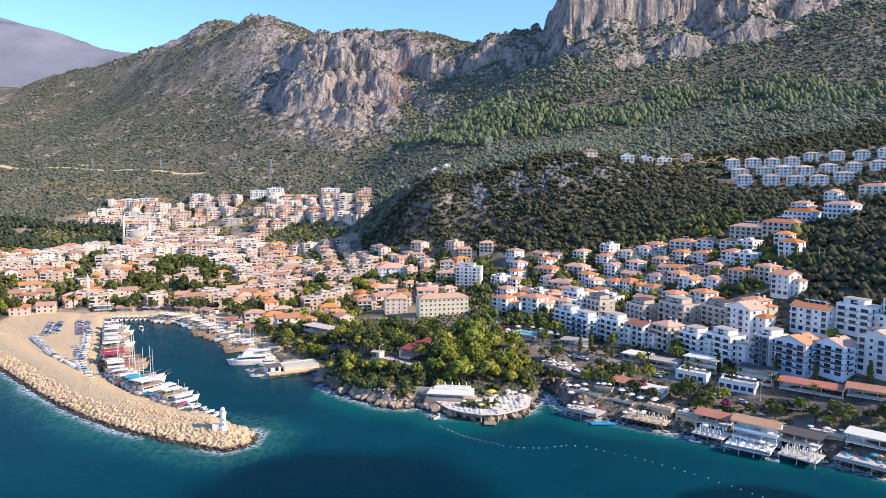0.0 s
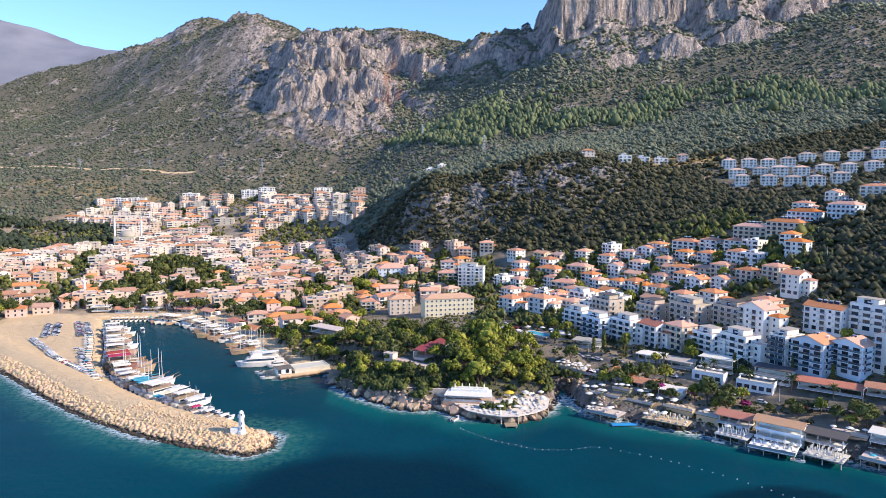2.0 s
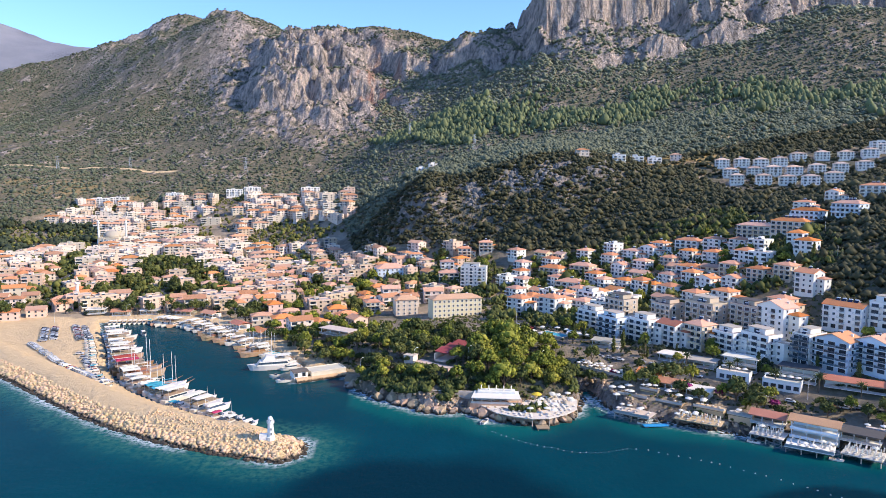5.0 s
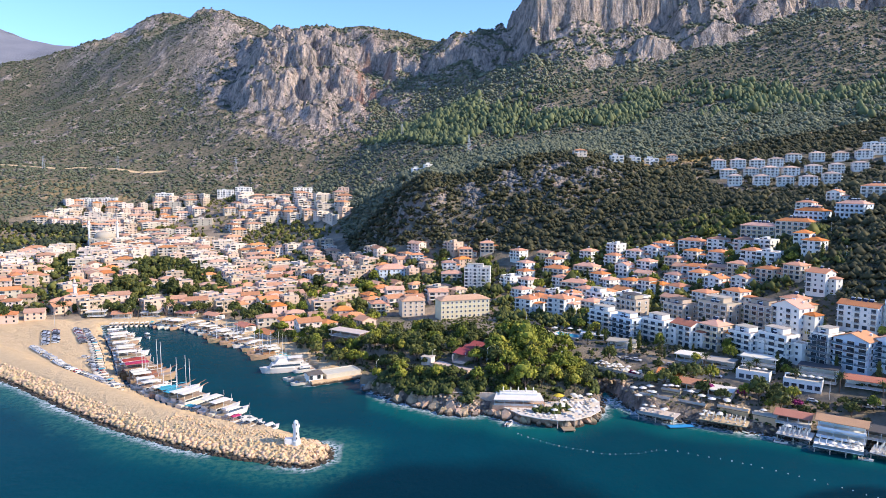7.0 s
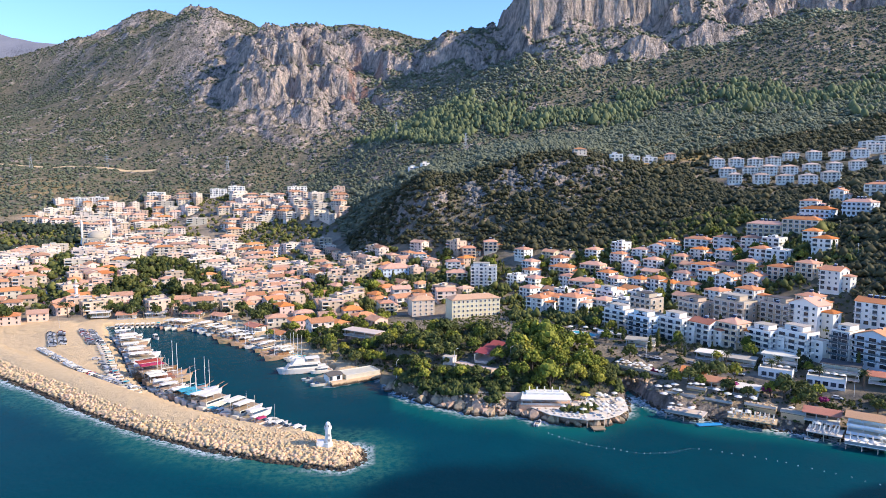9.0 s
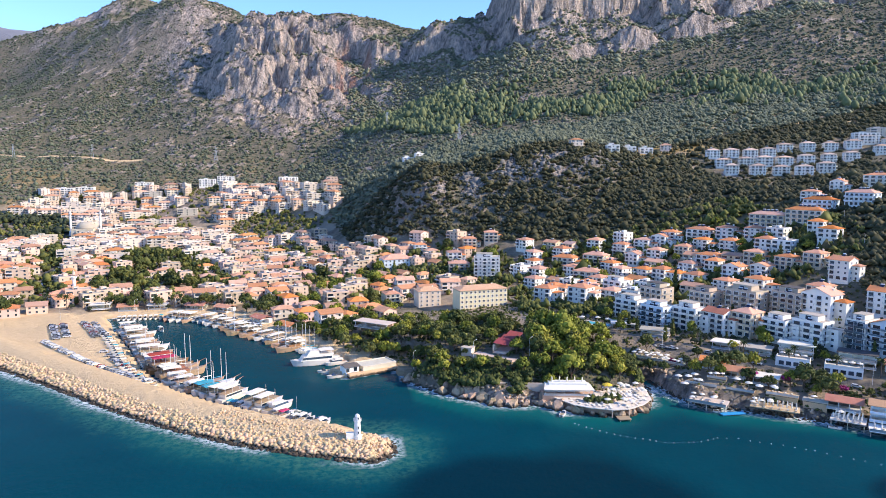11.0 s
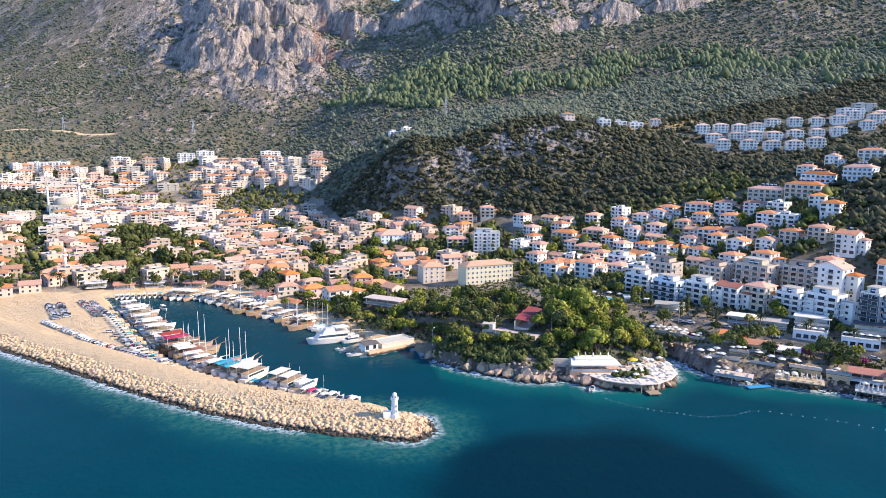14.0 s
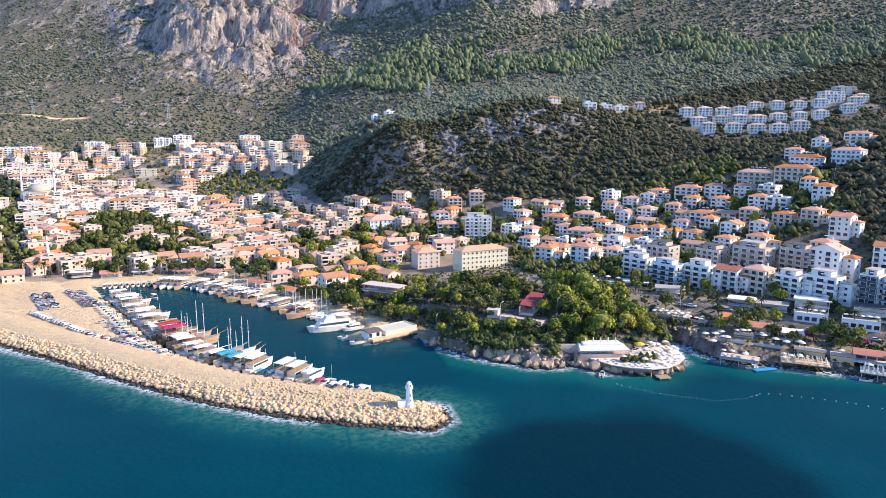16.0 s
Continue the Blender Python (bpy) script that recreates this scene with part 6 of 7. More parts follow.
def motorboat(name, cover, label):
    b = thing(name, Matrix(), label, "motorboat", "boats in the harbour")
    part("hull", hull_shape(7.0, 2.5, 0.95), GEL, b)
    part("cockpit", Shape().box(-1.4, 0, 0.96, 2.8, 1.7, 0.05), TEAK, b)
    part("windscreen", arch(Shape(), -0.3, 1.5, 1.8, 1.3, 1.0, 1.7, 0.6), GLASS, b)
    if cover:
        part("canopy", Shape().add([(-3.0, -1.1, 2.3), (0.4, -1.1, 2.3), (0.4, 1.1, 2.3), (-3.0, 1.1, 2.3), (-2.9, -0.7, 2.55), (0.3, -0.7, 2.55), (0.3, 0.7, 2.55), (-2.9, 0.7, 2.55)],
                                 [(3, 2, 1, 0), (4, 5, 6, 7), (0, 1, 5, 4), (1, 2, 6, 5), (2, 3, 7, 6), (3, 0, 4, 7)]), cover, b)
        for x in (-2.9, 0.3):
            part("canopy_hoop", shared(("canopy_hoop",), lambda: Shape().rod((0, -1.05, 0.9), (0, -1.05, 2.32), 0.04, 0.04).rod((0, 1.05, 0.9), (0, 1.05, 2.32), 0.04, 0.04).rod((0, -1.05, 2.3), (0, 1.05, 2.3), 0.04, 0.04), [MAST]), None, b, "", pose(x, 0, 0))
    part("outboard", Shape().box(-3.7, 0, 0.2, 0.4, 0.4, 1.1, 0, 0.8), RUBBER, b)
    return b


def tour_boat(name, hull, cover, label):
    b = thing(name, Matrix(), label, "excursion boat", "boats in the harbour")
    part("hull", hull_shape(16, 4.8, 1.7, 0.7, 0.5, 0.5, 0.8), hull, b)
    part("deckhouse", arch(Shape(), -6.2, 3.0, 3.8, 3.6, 1.8, 3.6, 0.12), GEL if hull is not WOOD else PALE_WOOD, b)
    part("window", arch(Shape(), -5.8, 2.6, 3.9, 3.74, 2.4, 3.1, 0.12), GLASS, b)
    part("upper_deck", Shape().box(-1.6, 0, 3.62, 11.0, 4.4, 0.14), TEAK, b)
    part("canopy", Shape().box(-2.6, 0, 5.7, 8.2, 4.3, 0.12).box(-2.6, 0, 5.82, 8.0, 2.6, 0.16, 0, 0.9), cover, b)
    for x in (-6.4, -2.6, 1.2):
        part("canopy_hoop", shared(("tour_hoop",), lambda: Shape().rod((0, -2.05, 3.7), (0, -2.05, 5.75), 0.06, 0.06).rod((0, 2.05, 3.7), (0, 2.05, 5.75), 0.06, 0.06).rod((0, -2.05, 5.68), (0, 2.05, 5.68), 0.05, 0.05), [MAST]), None, b, "", pose(x, 0, 0))
    part("mast", Shape().rod((3.6, 0, 1.8), (3.4, 0, 7.0), 0.08, 0.05, 6), MAST, b)
    return b


BOATS["yacht"] = [motor_yacht(), False, 13]
BOATS["gulet_white"] = [gulet("gulet", False, BLUE_CANVAS, "white two-masted wooden gulet with turquoise sail covers"), False, 21]
BOATS["gulet_wood"] = [gulet("gulet", True, CANVAS, "varnished two-masted wooden gulet with a white awning"), False, 21]
BOATS["sail"] = [sailing_yacht(), False, 11]
BOATS["open"] = [motorboat("motorboat", None, "small open white motorboat with outboard engine"), False, 7]
BOATS["canvas"] = [motorboat("motorboat", CANVAS, "small white motorboat with a cream sun canopy"), False, 7]
BOATS["blue"] = [motorboat("motorboat", BLUE_CANVAS, "small white motorboat with a blue canopy"), False, 7]
BOATS["red"] = [motorboat("motorboat", RED_CANVAS, "small white motorboat with a red canopy"), False, 7]
BOATS["tour"] = [tour_boat("tour_boat", GEL, CANVAS, "white two-deck tour boat with cream canopy"), False, 16]
BOATS["tour_red"] = [tour_boat("tour_boat", WOOD, RED_CANVAS, "wooden two-deck tour boat with bright red canopy"), False, 16]
BOATS["tour_wood"] = [tour_boat("tour_boat", PALE_WOOD, CANVAS, "pale varnished two-deck tour boat with cream canopy"), False, 16]
BOATS["big"] = [big_yacht(), False, 21]


def put_boat(kind, x, y, heading, k=1.0, z=0.0):
    root, used, _ = BOATS[kind]
    m = Matrix.LocRotScale((x, y, z), Euler((0, 0, radians(heading))), (k, k, k))
    if not used:
        BOATS[kind][1] = True
        root.matrix_basis = m
        return root
    c = copy_thing(root, m)
    c.matrix_basis = m
    return c


def along(line, s):
    for (ax, ay), (bx, by) in zip(line[:-1], line[1:]):
        l = math.dist((ax, ay), (bx, by))
        if s <= l:
            return ax + (bx - ax) * s / l, ay + (by - ay) * s / l, math.atan2(by - ay, bx - ax)
        s -= l
    return None


def moor(line, start, end, kinds, side, seed, gap=1.0, scale=(0.9, 1.1)):
    """Boats side by side, stern to the quay, bows to the water on that side of the line."""
    r, s = random.Random(seed), start
    while s < end:
        kind = r.choice(kinds)
        k = r.uniform(*scale)
        wide = {"yacht": 4.0, "gulet_white": 5.4, "gulet_wood": 5.4, "sail": 3.5, "tour": 5.0, "tour_red": 5.0, "tour_wood": 5.0}.get(kind, 2.6) * k
        s += wide / 2
        p = along(line, s)
        if p is None:
            return
        a = p[2] + side * math.pi / 2
        d = BOATS[kind][2] * k / 2 + 0.8
        put_boat(kind, p[0] + math.cos(a) * d, p[1] + math.sin(a) * d, math.degrees(a) + r.uniform(-5, 5), k)
        s += wide / 2 + gap * r.uniform(0.2, 0.7)


WEST_QUAY, EAST_QUAY = HARBOUR[:10], HARBOUR[10:16]
moor(WEST_QUAY, 6, 34, ["canvas", "canvas", "open", "red", "yacht"], -1, 201, 0.5, (0.95, 1.3))
moor(WEST_QUAY, 37, 43, ["tour"], -1, 202)
moor(WEST_QUAY, 45, 56, ["canvas", "yacht", "blue"], -1, 203)
moor(WEST_QUAY, 58, 64, ["tour"], -1, 204)
moor(WEST_QUAY, 69, 84, ["gulet_white", "gulet_white", "gulet_wood"], -1, 205, 0.4, (0.95, 1.1))
moor(WEST_QUAY, 85, 97, ["yacht", "tour", "canvas"], -1, 216, 0.4, (0.9, 1.05))
moor(WEST_QUAY, 98, 106, ["yacht"], -1, 206)
moor(WEST_QUAY, 107, 118, ["gulet_wood", "gulet_wood"], -1, 207, 0.4, (1.05, 1.15))
moor(WEST_QUAY, 119, 128, ["tour_red"], -1, 208, 0.4, (1.25, 1.35))
moor(WEST_QUAY, 130, 160, ["tour", "yacht", "tour_wood", "yacht"], -1, 209, 0.3, (0.9, 1.15))
moor(WEST_QUAY, 162, 225, ["yacht", "tour", "yacht", "sail", "tour_wood", "canvas", "yacht"], -1, 210, 0.2, (0.95, 1.25))
moor(list(reversed([(-202, 496), (-236, 493)])), 3, 33, ["blue", "canvas", "blue", "open", "canvas"], -1, 211)
moor(EAST_QUAY, 2, 60, ["yacht", "tour", "tour_wood", "canvas", "yacht", "sail"], -1, 212, 0.0, (0.75, 0.98))
moor(EAST_QUAY, 60, 130, ["yacht", "tour", "yacht", "tour_wood", "gulet_wood", "tour_wood", "sail", "canvas"], -1, 213, 0.0, (0.72, 0.95))
moor(EAST_QUAY, 130, 150, ["sail", "gulet_wood"], -1, 214, 0.6, (0.95, 1.1))
for i in range(22):
    p = along(WEST_QUAY, 96 + 5.2 * i + rng.uniform(-0.6, 0.6))
    if p:          # boats laid up on the quay
        a = p[2] + math.pi / 2
        put_boat(("open", "canvas", "open", "blue")[i % 4], p[0] + math.cos(a) * 7.5, p[1] + math.sin(a) * 7.5, math.degrees(a) + rng.uniform(-15, 15), rng.uniform(0.7, 0.95), 2.45)
moor(EAST_QUAY, 151, 171, ["yacht", "tour", "canvas", "yacht"], -1, 215, 0.2, (0.85, 1.05))
put_boat("big", -104, 373, 194, 1.1)
put_boat("canvas", -197, 455, -60, 1.1)
put_boat("open", -98, 358, 190, 1.1)
put_boat("open", -93, 349, 200, 1.2)
put_boat("open", -2, 288, 60, 0.9)
put_boat("sail", -108, 304, -20, 0.45)
for x, y in ((62, 283), (97, 261), (118, 243)):
    put_boat("open", x, y, -38, 0.7)

# ---- cars ----


def car(paint, words):
    c = thing("car", Matrix(), words, "car", "parked cars")
    body = Shape()
    prof = [(-2.1, 0.35), (2.1, 0.35), (2.15, 0.75), (1.2, 0.95), (-1.9, 1.0), (-2.15, 0.8)]
    body.add([(x, -0.86, z) for x, z in prof] + [(x, 0.86, z) for x, z in prof], [tuple(range(6)), tuple(range(11, 5, -1))] + [(i, 6 + i, 6 + (i + 1) % 6, (i + 1) % 6) for i in range(6)])
    body.box(-0.6, 0, 1.36, 1.95, 1.4, 0.1)
    part("body", body, paint, c)
    part("window", arch(Shape(), -1.75, 1.0, 1.66, 1.3, 0.97, 1.42, 0.7), CAR_GLASS, c)
    axle = shared(("axle",), lambda: Shape().rod((0, -0.9, 0), (0, -0.7, 0), 0.33, 0.33, 10).rod((0, -0.7, 0), (0, 0.7, 0), 0.06, 0.06, 4).rod((0, 0.7, 0), (0, 0.9, 0), 0.33, 0.33, 10), [RUBBER])
    for x in (-1.3, 1.35):
        part("axle", axle, None, c, "pair of black wheels", pose(x, 0, 0.33))
    return c


CARS = [[car(p, w), False] for p, w in zip(CAR_PAINTS, ("white parked car with dark windows", "silver parked car with dark windows", "black parked car with dark windows", "grey parked car with dark windows", "red parked car with dark windows"))]


def put_car(x, y, heading, r):
    i = r.choice([0, 0, 0, 0, 1, 1, 1, 2, 3, 4])
    m = pose(x, y, ground_at(x, y) + 0.02, 0, 0, heading)
    if not CARS[i][1]:
        CARS[i][1] = True
        CARS[i][0].matrix_basis = m
    else:
        copy_thing(CARS[i][0], m)


r = random.Random(31)
for line, gap, turn, miss in (([(-252, 427), (-211, 378), (-173, 343)], 2.9, 90, 0.1), ([(-262, 466), (-246, 430)], 2.9, 80, 0.05), ([(-257, 468), (-241, 432)], 2.9, 80, 0.1), ([(-247, 474), (-226, 434)], 2.9, 80, 0.05),
                              ([(-242, 474), (-221, 434)], 2.9, 80, 0.25), ([(105, 304), (130, 284)], 5.2, 0, 0.2), ([(48, 425), (66, 410)], 3.0, 80, 0.15), ([(-190, 358), (-176, 346)], 5, 5, 0.2), ([(137, 280), (158, 267)], 5.4, 0, 0.3), ([(-214, 404), (-190, 366)], 3.4, 70, 0.25), ([(22, 402), (40, 396)], 2.8, 80, 0.1), ([(25, 412), (42, 405)], 2.8, 80, 0.1), ([(22, 424), (36, 420)], 2.8, 80, 0.2), ([(62, 350), (100, 316)], 5.4, 0, 0.35), ([(-289, 520), (-311, 572), (-342, 664)], 6.0, 0, 0.3), ([(-283, 520), (-304, 570), (-335, 662)], 6.0, 0, 0.3), ([(-205, 504), (-172, 492), (-138, 452)], 5.6, 0, 0.4)):
    s = 1.0
    while True:
        p = along(line, s)
        if p is None:
            break
        if r.random() > miss:
            put_car(p[0] + r.uniform(-0.3, 0.3), p[1] + r.uniform(-0.3, 0.3), math.degrees(p[2]) + turn + r.uniform(-4, 4), r)
        s += gap

# ---- lighthouse ----
lz = ground_at(-84, 264.5)
light = thing("lighthouse", pose(-84, 264.5, lz), "small white harbour lighthouse at the end of the breakwater", "lighthouse")
light.scale = (0.74, 0.74, 1.0)
part("base", Shape().tube(0, 0, -1.5, [(2.2, 0), (2.2, 2.2), (2.0, 2.3)], 12), WHITE, light)
part("tower", Shape().tube(0, 0, 0.8, [(1.7, 0), (1.35, 4.6), (1.3, 4.8)], 12), WHITE, light)
part("gallery", Shape().tube(0, 0, 5.5, [(1.3, 0), (1.9, 0.3), (1.9, 0.5), (1.3, 0.5)], 12), WHITE, light)
part("rail", Shape().tube(0, 0, 6.0, [(1.85, 0), (1.85, 0.7), (1.8, 0.7), (1.8, 0)], 12, cap=False), FRAME, light)
part("lantern", Shape().tube(0, 0, 6.0, [(1.15, 0), (1.15, 1.5)], 12), WHITE, light)
for a in range(4):
    part("lantern_pane", shared(("lantern_pane",), lambda: Shape().box(0, 0, 0, 0.5, 0.06, 0.8), [GLASS]), None, light, "", pose(1.13 * math.sin(a * 1.57 + 0.4), -1.13 * math.cos(a * 1.57 + 0.4), 6.4, 0, 0, math.degrees(a * 1.57 + 0.4)))
part("cap", Shape().tube(0, 0, 7.5, [(1.25, 0), (0.9, 0.5), (0.1, 0.9)], 10), WHITE, light)
part("annex", Shape().box(-3.6, 0, -1.0, 3.6, 2.6, 2.6), WHITE, light)
part("window", window_mesh(0.7, 1.0), None, light, "", pose(0.5, -1.5, 3.2, 0, 0, 15))
part("window", window_mesh(0.7, 1.0), None, light, "", pose(0.5, -1.62, 1.4, 0, 0, 15))

# ---- decks, parasols, loungers ----


def parasol_parts():
    pole = Shape().rod((0, 0, 0), (0, 0, 2.6), 0.04, 0.035, 5)
    top = Shape().tube(0, 0, 2.15, [(1.55, 0), (1.5, 0.06), (0.75, 0.42), (0.05, 0.62)], 8)
    return pole.mesh("pole", [MAST]), {m.name: Shape().tube(0, 0, 2.15, [(1.55, 0), (1.5, 0.06), (0.75, 0.42), (0.05, 0.62)], 8).mesh("canopy", [m]) for m in (CANVAS, YELLOW_CANVAS, BLUE_CANVAS)}


POLE, CANOPIES = parasol_parts()
lounge = Shape().box(0, 0, 0.22, 0.7, 1.3, 0.06)
for sx in (-0.3, 0.3):
    for sy in (-0.55, 0.55):
        lounge.box(sx, sy, 0, 0.06, 0.06, 0.22)
lounge.m = 1
lounge.add([(-0.33, -0.65, 0.28), (0.33, -0.65, 0.28), (0.33, 0.6, 0.28), (-0.33, 0.6, 0.28), (-0.33, -0.65, 0.38), (0.33, -0.65, 0.38), (0.33, 0.6, 0.38), (-0.33, 0.6, 0.38), (-0.33, 1.15, 0.75), (0.33, 1.15, 0.75), (-0.33, 1.2, 0.66), (0.33, 1.2, 0.66)],
           [(3, 2, 1, 0), (4, 5, 6, 7), (0, 1, 5, 4), (1, 2, 6, 5), (3, 0, 4, 7), (7, 6, 9, 8), (2, 3, 10, 11), (8, 9, 11, 10), (6, 2, 11, 9), (3, 7, 8, 10)])
LOUNGER = lounge.mesh("sun_lounger", [MAST, CANVAS])


def parasol(x, y, z, mat=CANVAS, k=1.0):
    root = thing("parasol", pose(x, y, z, 0, 0, rng.uniform(0, 40)), mat.name.split("_")[0].replace("white", "cream-white") + " canvas parasol open over a sun deck", "parasol", "parasols on the decks")
    root.scale = (k, k, k)
    part("pole", POLE, None, root)
    part("canopy", CANOPIES[mat.name], None, root)


def lounger(x, y, z, turn):
    single("sun_lounger", LOUNGER, None, pose(x, y, z, 0, 0, turn), "white cushioned sun lounger on a bathing deck", "sun lounger", "sun loungers on the decks")


LAST_DECK = []


def deck(name, x, y, turn, w, d, z, mat, label, posts=True, rail=False):
    """A bathing deck on posts; z is its top."""
    root = thing(name, pose(x, y, 0, 0, 0, turn), label, "deck", "bathing decks")
    LAST_DECK[:] = [root]
    part("slab", Shape().box(0, 0, z - 0.3, w, d, 0.3), mat, root)
    part("beam", Shape().box(0, -d / 2 + 0.4, z - 0.6, w - 0.4, 0.3, 0.3), DARK_WALL, root)
    if posts:
        pm = shared(("deck_leg", z), lambda: Shape().rod((0, 0, -3), (0, 0, z - 0.3), 0.18, 0.18, 6), [CONCRETE])
        n = max(2, int(w / 4))
        for i in range(n):
            for sy in (-1, 1):
                part("post", pm, None, root, "", pose(-w / 2 + 0.5 + (w - 1) * i / (n - 1), sy * (d / 2 - 0.5), 0))
    if rail:
        part("rail", Shape().box(0, -d / 2 + 0.05, z, w, 0.06, 0.95), RAIL, root)
    c, s_ = math.cos(radians(turn)), math.sin(radians(turn))
    return lambda u, v: (x + u * c - v * s_, y + u * s_ + v * c)


def furnish(at, w, d, z, turn, gap, share, mat=CANVAS, k=1.0):
    u = -w / 2 + 1.2
    while u < w / 2 - 0.8:
        v = -d / 2 + 1.3
        while v < d / 2 - 0.8:
            if rng.random() < 0.62 * share:
                parasol(*at(u + rng.uniform(-0.5, 0.5), v + rng.uniform(-0.5, 0.5)), z, mat, k * rng.uniform(0.7, 0.95))
            if rng.random() < 0.75:
                lounger(*at(u + 1.0, v), z, turn + 180 + rng.uniform(-8, 8))
            v += gap
        u += gap


# the headland's white sun terrace
TERRACE = [(-3, 300), (3, 289), (9, 284.5), (16, 281.5), (23, 281.5), (31, 286), (37, 292), (40, 304), (36, 312), (28, 313), (22, 305), (8, 304)]


def prism(poly, z0, z1, k=1.0):
    cx, cy = sum(p[0] for p in poly) / len(poly), sum(p[1] for p in poly) / len(poly)
    return Shape().rings([[(x, y, z1) for x, y in poly[::-1]], [(cx + (x - cx) * k, cy + (y - cy) * k, z0) for x, y in poly[::-1]]])


terrace = thing("sun_terrace", Matrix(), "white paved sun terrace on the rock of the headland", "terrace")
part("slab", prism(TERRACE, 3.3, 3.6), PALE_PAVING, terrace)
part("rock_base", prism([(x, y + 2.5) for x, y in TERRACE], -2.0, 3.29, 0.93), CRAG, terrace)
for i, (x, y) in enumerate(TERRACE[3:8]):
    part("post", shared(("terrace_post",), lambda: Shape().rod((0, 0, -3), (0, 0, 3.3), 0.2, 0.2, 6), [CONCRETE]), None, terrace, "", pose(x + 0.4, y + 0.9, 0))
for (ax, ay), (bx, by) in zip(TERRACE[:7], TERRACE[1:8]):
    for k in range(3):
        t = R.uniform()
        shore_rock(ax + (bx - ax) * t, ay + (by - ay) * t + 1.6, R.uniform(0.2, 1.2), R.uniform(1.2, 2.2))
poly = np.array(TERRACE)
for u in np.arange(-1, 39, 2.2):
    for v in np.arange(283, 312, 2.5):
        px, py = u + rng.uniform(-0.4, 0.4), v + rng.uniform(-0.4, 0.4)
        if inside(np.array([px]), np.array([py]), poly)[0] and to_line(np.array([px]), np.array([py]), poly)[0][0] > 1.0 and not (-6 < px < 15 and py > 295):
            k = rng.random()
            if k < 0.16:
                parasol(px, py, 3.6, CANVAS, 0.95)
            elif k < 0.85:
                lounger(px, py, 3.6, rng.choice([0, 180, 200]) + rng.uniform(-10, 10))
parasol(22, 303, 3.6, YELLOW_CANVAS, 1.5)
deck("bathing_jetty", 20, 279.5, 0, 5, 4, 1.0, TEAK, "small wooden bathing jetty with steps", True)

pav = thing("restaurant_pavilion", pose(4.5, 302.5, 4.2, 0, 0, -9), "white seaside restaurant pavilion with broad awnings and a roof terrace", "restaurant")
part("terrace", Shape().box(0, 0, -2.5, 22, 9, 2.6), CRAG, pav)
part("wall", Shape().box(0, 2.5, 0, 19, 4, 3.2), WHITE, pav)
part("awning", Shape().add([(-10.5, -4.6, 2.6), (10.5, -4.6, 2.6), (9.5, 1.5, 3.6), (-9.5, 1.5, 3.6), (-10.5, -4.6, 2.45), (10.5, -4.6, 2.45), (9.5, 1.5, 3.45), (-9.5, 1.5, 3.45)],
                           [(0, 1, 2, 3), (7, 6, 5, 4), (0, 4, 5, 1), (1, 5, 6, 2), (2, 6, 7, 3), (3, 7, 4, 0)]), CANVAS, pav)
part("roof_terrace", Shape().box(0, 2.2, 3.2, 16, 5, 0.9), WHITE, pav)
part("rail", Shape().box(0, -4.45, 0.1, 21, 0.06, 0.9), RAIL, pav)
for i in range(6):
    part("post", shared(("pavilion_post",), lambda: Shape().rod((0, 0, 0), (0, 0, 2.6), 0.09, 0.09, 6), [FRAME]), None, pav, "", pose(-10 + 4 * i, -4.3, 0.1))
for i in range(5):
    part("folded_parasol", shared(("folded_parasol",), lambda: Shape().tube(0, 0, 0, [(0.16, 0), (0.32, 0.5), (0.22, 1.9), (0.05, 2.3)], 7), [CANVAS]), None, pav, "", pose(-6.5 + 3.2 * i, 2.0, 4.1))

FOLDED = Shape().rod((0, 0, 0), (0, 0, 0.8), 0.04, 0.04, 5).tube(0, 0, 0.75, [(0.10, 0), (0.26, 0.25), (0.20, 1.3), (0.04, 1.75)], 7).mesh("folded_parasol", [CANVAS])


def folded(x, y, turn, w, d, z, nx, ny):
    """Rows of furled parasols on a deck."""
    at = pose(x, y, z, 0, 0, turn)
    for i in range(nx):
        for j in range(ny):
            p = at @ Vector(((i + 0.5) / nx * w - w / 2 + rng.uniform(-0.3, 0.3), (j + 0.5) / ny * d - d / 2 + rng.uniform(-0.3, 0.3), 0))
            ob = new("furled_parasol", FOLDED)
            ob.matrix_basis = pose(p.x, p.y, p.z, rng.uniform(-3, 3), rng.uniform(-3, 3), rng.uniform(0, 360))
            tagged(ob, "tall furled cream parasol standing on a bathing deck", "parasol", "furled parasols on the decks")


# decks under the coast road, from the inlet eastwards
d1 = deck("stone_sun_deck", 60.5, 289, -40, 15, 9, 3.0, CONCRETE, "pale sun deck with cream parasols on a rock wall", True, True)
furnish(d1, 15, 9, 3.0, -40, 2.7, 0.45)
deck("blue_pontoon", 66, 280, 2, 10, 2.6, 0.7, PONTOON_BLUE, "bright blue bathing pontoon beside the rocks", True)
d2 = deck("stone_terrace", 83, 278, -36, 18, 8, 3.4, STONE, "long limestone bathing terrace with loungers", False)
furnish(d2, 18, 8, 3.4, -36, 2.9, 0.25)
d3 = deck("shingle_terrace", 103.5, 262.5, -42, 12, 9, 3.2, PALE_PAVING, "sun deck crowded with cream loungers and folded parasols", True)
furnish(d3, 12, 9, 3.2, -42, 2.0, 0.15)
d4 = deck("white_bathing_deck", 113, 251, -36, 16, 10, 2.4, WHITE, "white bathing deck in front of the beach club", True, True)
furnish(d4, 16, 10, 2.4, -36, 2.6, 0.3)
